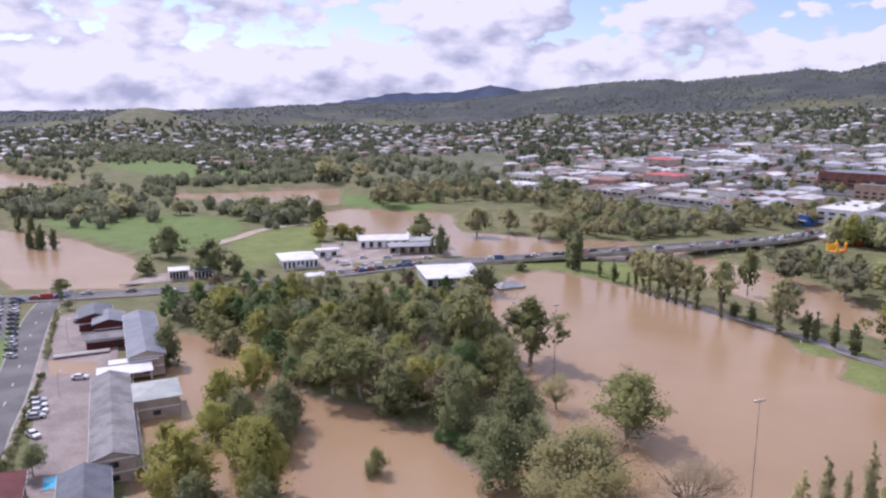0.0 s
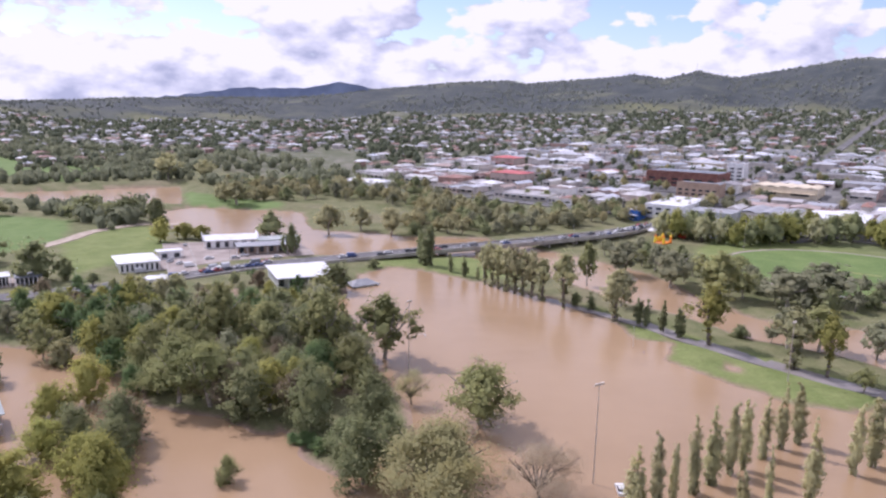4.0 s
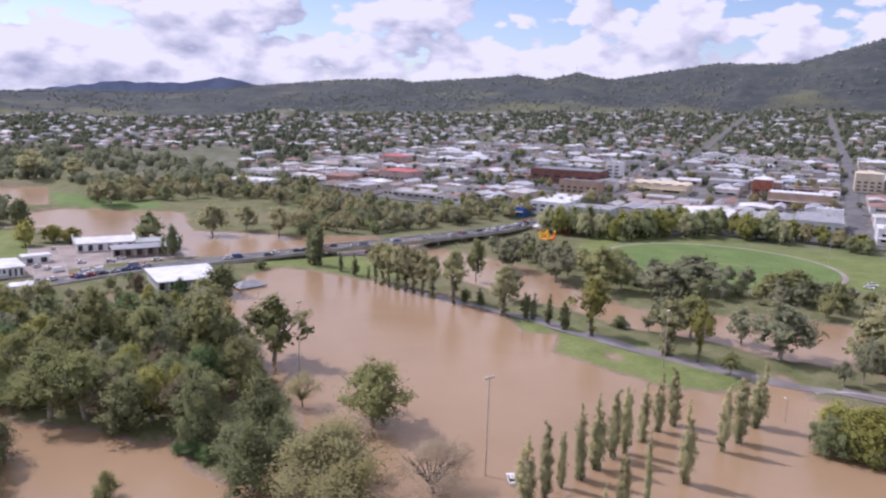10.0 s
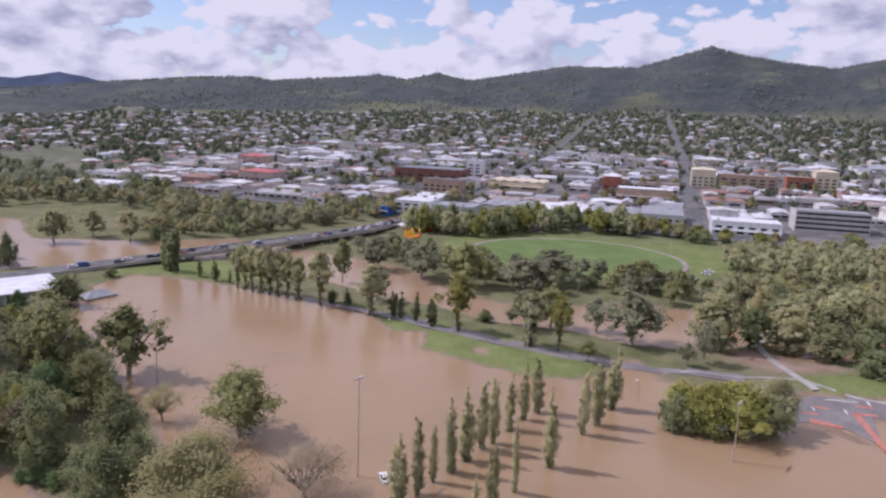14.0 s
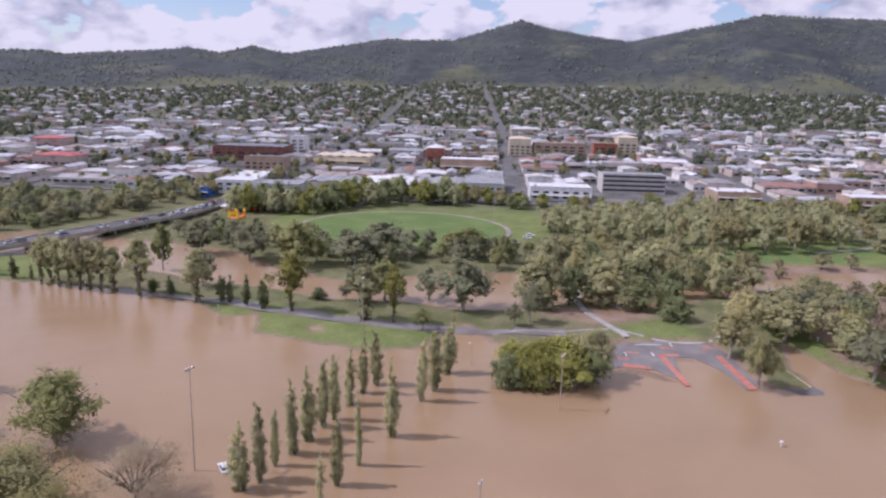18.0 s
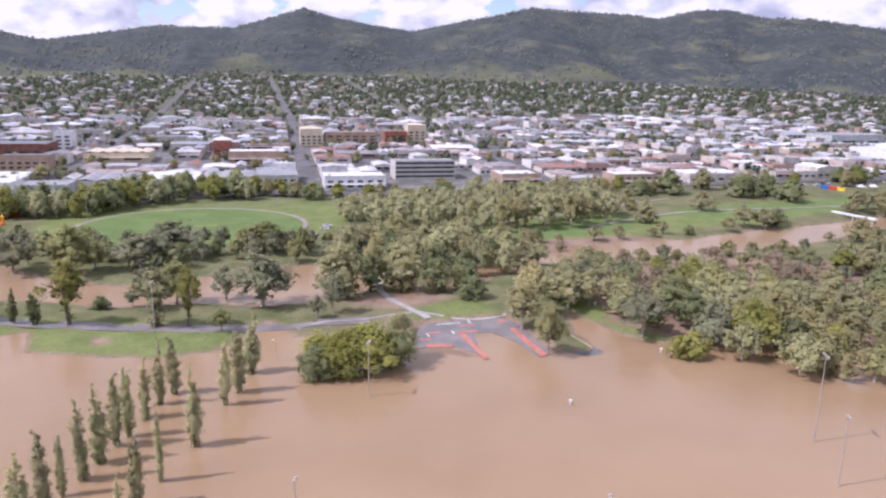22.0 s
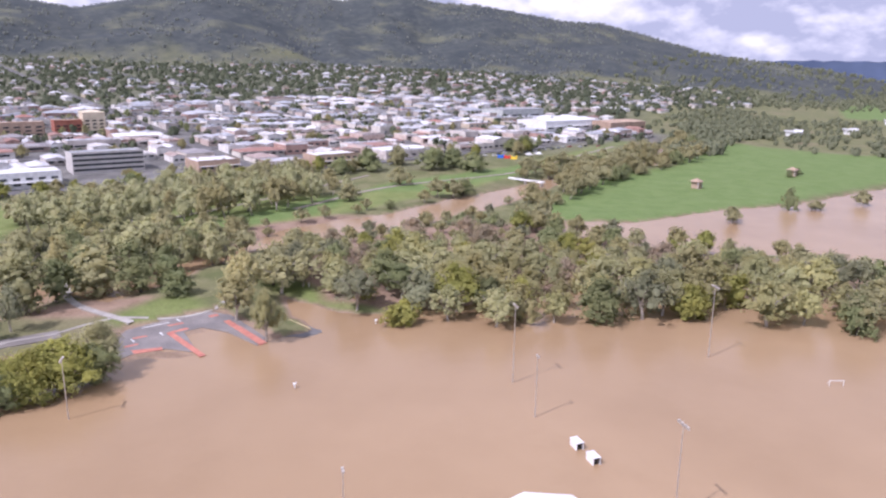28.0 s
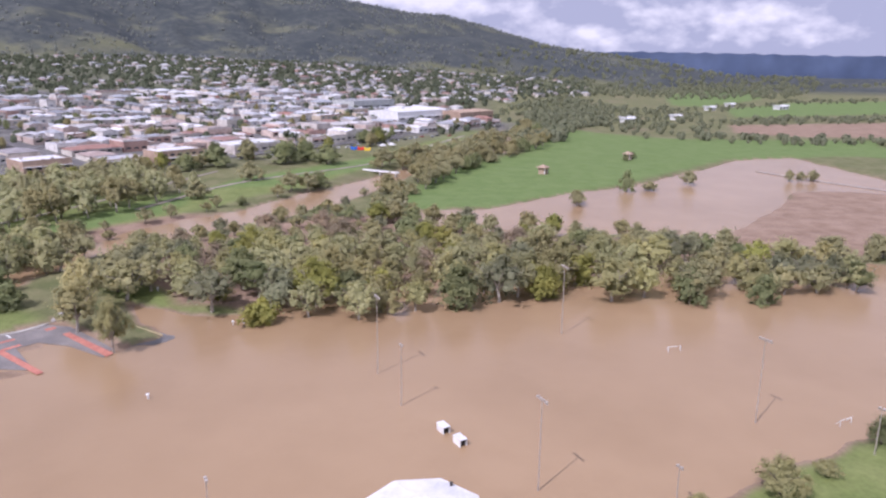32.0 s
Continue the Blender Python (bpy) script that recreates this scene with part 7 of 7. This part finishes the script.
wheel_bm = bmesh.new()
bmesh.ops.create_cone(wheel_bm, cap_ends=True, segments=12, radius1=0.33, radius2=0.33, depth=0.22, matrix=pose(0, 0, 0, 90))
wheel_me = bpy.data.meshes.new("wheel")
wheel_bm.to_mesh(wheel_me)
wheel_me.materials.append(M_TYRE)
body_me = [profile([(-2.2, 0.35), (2.2, 0.35), (2.25, 0.62), (2.1, 0.84), (1.0, 0.95), (-1.75, 0.98), (-2.2, 0.9)], 0.88, "body", p, 0.06) for p in PAINTS]
van_me = [profile([(-2.5, 0.4), (2.4, 0.4), (2.45, 0.95), (1.75, 1.2), (1.3, 2.1), (-2.4, 2.15), (-2.5, 1.2)], 0.95, "body", p, 0.10) for p in PAINTS]
glass_me = profile([(-1.75, 0.96), (1.0, 0.94), (0.35, 1.40), (-1.25, 1.42)], 0.80, "cabin", M_GLASS, 0.16)
roof_me = [profile([(-1.30, 1.41), (0.40, 1.39), (0.25, 1.47), (-1.15, 1.48)], 0.65, "roof", p, 0.05) for p in PAINTS]
wind_me = profile([(1.42, 1.25), (1.80, 1.22), (1.36, 2.0), (1.30, 2.0)], 0.82, "windscreen", M_GLASS, 0.08)


def car(x, y, z, rot, k, van=False, group="cars on the highway", where="on the highway"):
    root = thing("van" if van else "car", f"{TONE[k]} {'van' if van else 'car'} {where}", "van" if van else "car", pose(x, y, z, 0, 0, rot), group)
    part("body", van_me[k] if van else body_me[k], parent=root)
    if van:
        part("windscreen", wind_me, parent=root)
    else:
        part("cabin", glass_me, parent=root)
        part("roof", roof_me[k], parent=root)
    for a in (-1.35, 1.4):
        for s in (-0.82, 0.82):
            part("wheel", wheel_me, parent=root, m=pose(a, s, 0.33))
    return root


rc = random.Random(19)
gap = 0.0
for a, b in zip(highway, highway[1:]):
    d = b - a
    ang = math.degrees(math.atan2(d.y, d.x))
    n = Vector((d.y, -d.x, 0)).normalized()
    if -215 < a.x < 230:
        for lane, turn in ((-4.0, 180), (-1.5, 180), (1.5, 0), (4.0, 0)):
            if rc.random() < (0.34 if a.x > -60 else 0.2) and (abs(lane) < 2 or rc.random() < 0.25):
                p = a + d * rc.random() * 0.2 + n * lane
                car(p.x, p.y, a.z + 0.01, ang + turn, rc.choice([0, 0, 0, 1, 1, 2, 3, 4, 5]), rc.random() < 0.12)
for i in range(26):
    t = i / 26
    s = 3.2 + 5.5 * (i % 2)
    x, y = -128 - 40 * t - s * 0.927, 210 + 72 * t - s * 0.375
    car(x, y, 1.01, 158 + rc.uniform(-6, 6), rc.choice([0, 0, 1, 1, 2, 2, 5]), group="cars in the parking strip", where="parked beside the side road")
for x, y, rot, k in ((-100, 168, 20, 0), (-102, 171.5, 18, 0), (-104, 174.8, 22, 1), (-94, 155, -35, 0), (-101, 191, 12, 0), (-134, 262, 150, 0), (-128, 246, 60, 2), (-99, 165, 20, 1)):
    car(x, y, 1.03, rot, k, group="cars at the motel", where="parked at the motel")
for i, (x, y, rot, van) in enumerate(((-52, 346, 70, 0), (-57, 351, 70, 0), (-47, 340, 20, 1), (-60, 372, 100, 0), (-40, 356, 30, 0), (-28, 356, 20, 0), (-8, 356, 15, 0), (14, 292, 20, 1), (18, 296, 20, 0), (-56, 392, 100, 0), (-24, 362, 10, 0), (-66, 330, 20, 1))):
    car(x, y, 1.05, rot, i % 2, bool(van), group="cars at the roadside", where="parked by the roadside businesses")
for i in range(36):
    u, v = 455 + 7 * (i % 4) + 0.12 * i, -158 + 2.9 * (i // 4) * 3.1 + rc.uniform(-0.5, 0.5)
    x, y, _ = town(u, v)
    car(x, y, 3.22, 42 + rc.uniform(-5, 5), rc.choice([0, 0, 1, 1, 2, 4, 5]), group="cars in the town car park", where="parked in the town car park")
for i in range(22):
    t = radians(200 + 7 * i)
    a, b = 70, 61
    x, y = cx + a * math.cos(t) * math.cos(turn_o) - b * math.sin(t) * math.sin(turn_o), cy + a * math.cos(t) * math.sin(turn_o) + b * math.sin(t) * math.cos(turn_o)
    if i % 5 != 4:
        car(x, y, gz(x, y) + 0.02, math.degrees(t) - 44, rc.choice([0, 0, 1, 1, 2, 5]), group="cars round the oval", where="parked on grass beside the oval")
for i in range(26):
    x, y, z = town(470 + rc.uniform(-8, 4), 300 + i * 9)
    car(x, y, gz(x, y) + 0.05, rc.choice([42, 132, -48]), rc.choice([0, 0, 1, 2, 3]), group="cars by the levee park", where="parked beside the levee park")


# ---- lamp poles, goals and small things in the flood ----
def flood_pole(x, y, h, heads=4, label="tall steel floodlight pole standing in flood water", rot=20, r=0.17):
    z = gz(x, y)
    root = thing("floodlight_pole", label, "light pole", pose(x, y, z, 0, 0, rot), "floodlight poles")
    part("pole", tube(bmesh.new(), (0, 0, -0.3), (0, 0, h - z), r, r * 0.5, 10), M_STEEL, root)
    arm = part("cross_arm", boxed(-0.9 * heads / 2, 0.9 * heads / 2, -0.07, 0.07, h - z - 0.25, h - z - 0.10), M_STEEL, root)
    for i in range(heads):
        a = (i - (heads - 1) / 2) * 0.9
        part("lamp_head", boxed(a - 0.25, a + 0.25, -0.25, 0.2, h - z - 0.1, h - z + 0.30, bevel=0.06), M_STEEL, root)
    return root


for x, y, h, n in [(168, -2, 20, 4), (150, -7, 14.5, 2), (191, -55, 20, 4), (114, -30, 18, 4), (135, -83, 19.2, 4), (59, 127, 21.5, 3), (32, 198, 20.3, 2), (137, 95, 13.9, 4), (105, -52, 9, 2), (93.5, 23.2, 18, 2), (74.3, 64.8, 18, 2)]:
    flood_pole(x, y, h, n)
flood_pole(119, -99, 10.6, 2, "white steel light pole on the near bank", r=0.16)
flood_pole(136, 170, 18.2, 2, "steel lamp pole with round white head on grass")
for x, y, h in ((143, 130, 6.7), (84, 258, 8), (107, 207, 7), (146, 118, 7), (-100, 178, 7), (-120, 222, 8), (-136, 258, 8), (-84, 300, 9), (-30, 350, 9), (60, 345, 10), (150, 368, 11), (100, 352, 10), (244, 352, 16), (318, 275, 18), (300, 360, 18)):
    z = max(gz(x, y), -0.9)
    lamp = thing("street_lamp", "slim steel street lamp with a short arm", "street lamp", pose(x, y, z, 0, 0, 70), "street lamps")
    part("pole", tube(bmesh.new(), (0, 0, -0.3), (0, 0, h), 0.10, 0.06, 8), M_STEEL, lamp)
    part("arm", boxed(-0.05, 1.3, -0.04, 0.04, h - 0.08, h), M_STEEL, lamp)
    part("lamp_head", boxed(1.0, 1.7, -0.14, 0.14, h - 0.1, h + 0.06, bevel=0.03), M_WHITE, lamp)


def goal(x, y, rot, w=3.6, h=1.5):
    root = thing("football_goal", "white football goal frame half under flood water", "goal", pose(x, y, gz(x, y), 0, 0, rot), "goals")
    deep = -gz(x, y)
    for s in (-1, 1):
        part("goal_post", tube(bmesh.new(), (s * w / 2, 0, -0.2), (s * w / 2, 0, deep + h), 0.07, 0.07, 8), M_WHITE, root)
        part("stay", tube(bmesh.new(), (s * w / 2, 0, deep + h), (s * w / 2, 1.1, deep + 0.2), 0.05, 0.05, 6), M_WHITE, root)
    part("crossbar", tube(bmesh.new(), (-w / 2, 0, deep + h), (w / 2, 0, deep + h), 0.07, 0.07, 8), M_WHITE, root)


goal(175.3, -82, -82)
goal(132.2, -102, -70)
goal(40, 226, 200, 4, 1.2)


def shelter(x, y, rot, w=4.0, d=2.3, h=2.0, label="white team shelter half under flood water"):
    z = gz(x, y)
    root = thing("team_shelter", label, "shelter", pose(x, y, z, 0, 0, rot), "team shelters")
    hh = h - z
    bm = bmesh.new()
    box(bm, -w / 2, w / 2, -d / 2, -d / 2 + 0.1, 0, hh)
    box(bm, -w / 2, w / 2, d / 2 - 0.1, d / 2, 0, hh)
    box(bm, -w / 2, -w / 2 + 0.1, -d / 2 + 0.1, d / 2 - 0.1, 0, hh)
    part("wall", bm, M_WHITE, root)
    part("roof", boxed(-w / 2 - 0.1, w / 2 + 0.1, -d / 2 - 0.1, d / 2 + 0.1, hh + 0.01, hh + 0.16, bevel=0.05), M_WHITEROOF, root)
    # near-black panel set in the open end stands for the shade inside
    part("dark_front", boxed(w / 2 - 0.6, w / 2 - 0.5, -d / 2 + 0.1, d / 2 - 0.1, 0, hh), M_SHADE, root)
    part("bench", boxed(-w / 2 + 0.2, w / 2 - 0.8, d / 2 - 0.6, d / 2 - 0.15, 0.4, 0.5), M_STEEL, root)


shelter(137.4, -15.2, 205, 2.8, 1.6, 1.5)
shelter(131.9, -18.0, 205, 2.8, 1.6, 1.5)
car(63.5, 123.5, -0.35, 75, 0, group="", where="half sunk in flood water")
for x, y in ((158.4, 50.6), (206.3, 39.7), (238.4, 69.5), (207.5, 36.8)):
    z = gz(x, y)
    root = thing("marker_post", "short white marker post at the water", "post", pose(x, y, z), "marker posts")
    part("post", tube(bmesh.new(), (0, 0, -0.2), (0, 0, 0.9 - min(z, 0)), 0.16, 0.16, 8), M_WHITE, root)
    part("cap", boxed(-0.35, 0.35, -0.35, 0.35, 0.9 - min(z, 0), 1.3 - min(z, 0), bevel=0.08), M_WHITE, root)

# octagonal pavilion roof close below
pav = thing("rotunda", "octagonal park rotunda with bright white roof", "pavilion", pose(103.0, -8.0, gz(103.0, -8.0) + 0.4))
bm = bmesh.new()
bmesh.ops.create_cone(bm, cap_ends=True, segments=8, radius1=10.6, radius2=2.4, depth=1.7, matrix=pose(0, 0, 5.6, 0, 0, 22.5))
part("roof", bm, M_WHITEROOF, pav)
bm = bmesh.new()
bmesh.ops.create_cone(bm, cap_ends=True, segments=8, radius1=10.75, radius2=10.75, depth=0.3, matrix=pose(0, 0, 4.6, 0, 0, 22.5))
part("fascia", bm, M_WHITE, pav)
part("vent", boxed(7.0, 7.7, -5.9, -5.4, 5.0, 5.45), M_SHADE, pav)
for i in range(8):
    t = radians(45 * i + 22.5)
    part("post", tube(bmesh.new(), (9.6 * math.cos(t), 9.6 * math.sin(t), -0.2), (9.6 * math.cos(t), 9.6 * math.sin(t), 4.5), 0.14, 0.14, 8), M_WHITE, pav)


# ---- play inflatables and stalls ----
def inflatable(x, y, rot, colours, s=1.0):
    z = gz(x, y)
    root = thing("bouncy_castle", "bright inflatable castle in red, yellow and blue", "inflatable", pose(x, y, z, 0, 0, rot), "inflatables")
    part("base", boxed(-4 * s, 4 * s, -3 * s, 3 * s, 0, 0.8 * s, bevel=0.3 * s), colours[0], root)
    for i, (a, b) in enumerate(((-3.4, -2.4), (3.4, -2.4), (-3.4, 2.4), (3.4, 2.4))):
        col = part("tower", tube(bmesh.new(), (a * s, b * s, 0.7 * s), (a * s, b * s, 3.6 * s), 0.7 * s, 0.6 * s, 10), colours[(i + 1) % len(colours)], root)
        part("tower_top", tube(bmesh.new(), (a * s, b * s, 3.6 * s), (a * s, b * s, 4.9 * s), 0.8 * s, 0.05, 10), colours[i % len(colours)], col)
    part("back_wall", boxed(-3 * s, 3 * s, 2.0 * s, 2.6 * s, 0.8 * s, 3.4 * s, bevel=0.2 * s), colours[-1], root)


M_ORANGE, M_YELLOW = varied("orange_vinyl", (0.75, 0.20, 0.02), (0.85, 0.28, 0.04), 0.5, 3.0, 0.4), varied("yellow_vinyl", (0.80, 0.55, 0.03), (0.88, 0.65, 0.06), 0.5, 3.0, 0.4)
M_RED, M_BLUEV = varied("red_vinyl", (0.62, 0.04, 0.03), (0.72, 0.07, 0.05), 0.5, 3.0, 0.4), varied("blue_vinyl", (0.02, 0.12, 0.55), (0.04, 0.18, 0.65), 0.5, 3.0, 0.4)
inflatable(207, 374, 30, [M_ORANGE, M_YELLOW, M_ORANGE, M_YELLOW], 1.1)
inflatable(228, 388, 10, [M_RED, M_RED, M_ORANGE], 0.7)
inflatable(246, 382, 10, [M_BLUEV, M_WHITE, M_BLUEV], 0.6)
for i, (x, y, m) in enumerate(((603, 9.5, M_BLUEV), (601, 4, M_RED), (598, -1.5, M_YELLOW))):
    inflatable(x, y, 80, [m, m, m], 0.6)


def marquee(x, y, rot, w=6, label="white peaked market tent"):
    root = thing("market_tent", label, "tent", pose(x, y, gz(x, y), 0, 0, rot), "tents")
    bm = bmesh.new()
    bmesh.ops.create_cone(bm, cap_ends=True, segments=4, radius1=w * 0.72, radius2=0.05, depth=1.8, matrix=pose(0, 0, 3.4, 0, 0, 45))
    part("canopy", bm, M_WHITEROOF, root)
    for a in (-1, 1):
        for b in (-1, 1):
            part("pole", tube(bmesh.new(), (a * w * 0.48, b * w * 0.48, 0), (a * w * 0.48, b * w * 0.48, 2.5), 0.05, 0.05, 6), M_STEEL, root)


for x, y in ((236, 380), (252, 396), (214, 400), (610, -14), (616, -22)):
    marquee(x, y, 30, 5)

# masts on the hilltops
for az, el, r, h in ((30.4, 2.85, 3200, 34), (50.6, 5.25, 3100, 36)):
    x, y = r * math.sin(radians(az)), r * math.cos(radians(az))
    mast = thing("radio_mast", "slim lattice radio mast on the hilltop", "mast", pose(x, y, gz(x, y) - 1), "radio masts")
    for a, b in ((-1, -1), (1, -1), (0, 1)):
        part("leg", tube(bmesh.new(), (a * 1.6, b * 1.6, -2), (a * 0.3, b * 0.3, h), 0.28, 0.2, 6), M_STEEL, mast)
    for i in range(1, 6):
        k = 1.6 - 1.3 * i / 6
        part("ring", boxed(-k, k, -k, k, h * i / 6 - 0.12, h * i / 6 + 0.12), M_STEEL, mast)
    part("hut", boxed(4, 10, -3, 3, -2, 3.5), M_WHITE, mast)


# the farther scattered trees, joined
def join_pending():
    groups = {}
    for me, m in pending:
        groups.setdefault(me.materials[0].name, []).append((me, m))
    for key, items in groups.items():
        co, loops, sizes, shading, base = [], [], [], [], 0
        for me, m in items:
            n = len(me.vertices)
            v = np.empty(n * 3, np.float32)
            me.vertices.foreach_get("co", v)
            mat_ = np.array(m)
            co.append(v.reshape(-1, 3) @ mat_[:3, :3].T + mat_[:3, 3])
            if me.name in crown_normals:
                k = crown_normals[me.name] @ np.linalg.inv(mat_[:3, :3])
                shading.append(k / np.linalg.norm(k, axis=1)[:, None])
            l = np.empty(len(me.loops), np.int32)
            me.loops.foreach_get("vertex_index", l)
            loops.append(l + base)
            t = np.empty(len(me.polygons), np.int32)
            me.polygons.foreach_get("loop_total", t)
            sizes.append(t)
            base += n
        co, loops, sizes = np.concatenate(co), np.concatenate(loops), np.concatenate(sizes)
        me = bpy.data.meshes.new("park_trees")
        me.vertices.add(len(co))
        me.vertices.foreach_set("co", co.ravel())
        me.loops.add(len(loops))
        me.loops.foreach_set("vertex_index", loops)
        me.polygons.add(len(sizes))
        me.polygons.foreach_set("loop_start", np.r_[0, np.cumsum(sizes)[:-1]].astype(np.int32))
        me.update(calc_edges=True)
        if shading:
            k = me.attributes.new("custom_normal", "FLOAT_VECTOR", "POINT")
            k.data.foreach_set("vector", np.concatenate(shading).astype(np.float32).ravel())
        me.materials.append(bpy.data.materials[key])
        tagged(part("trunks" if "bark" in key else "crowns", me, parent=park_trees), kind="stuff")


park_trees = thing("park_trees", "many gums and shade trees along river and parks", "trees", pose(0, 0, 0), kind="stuff")
join_pending()
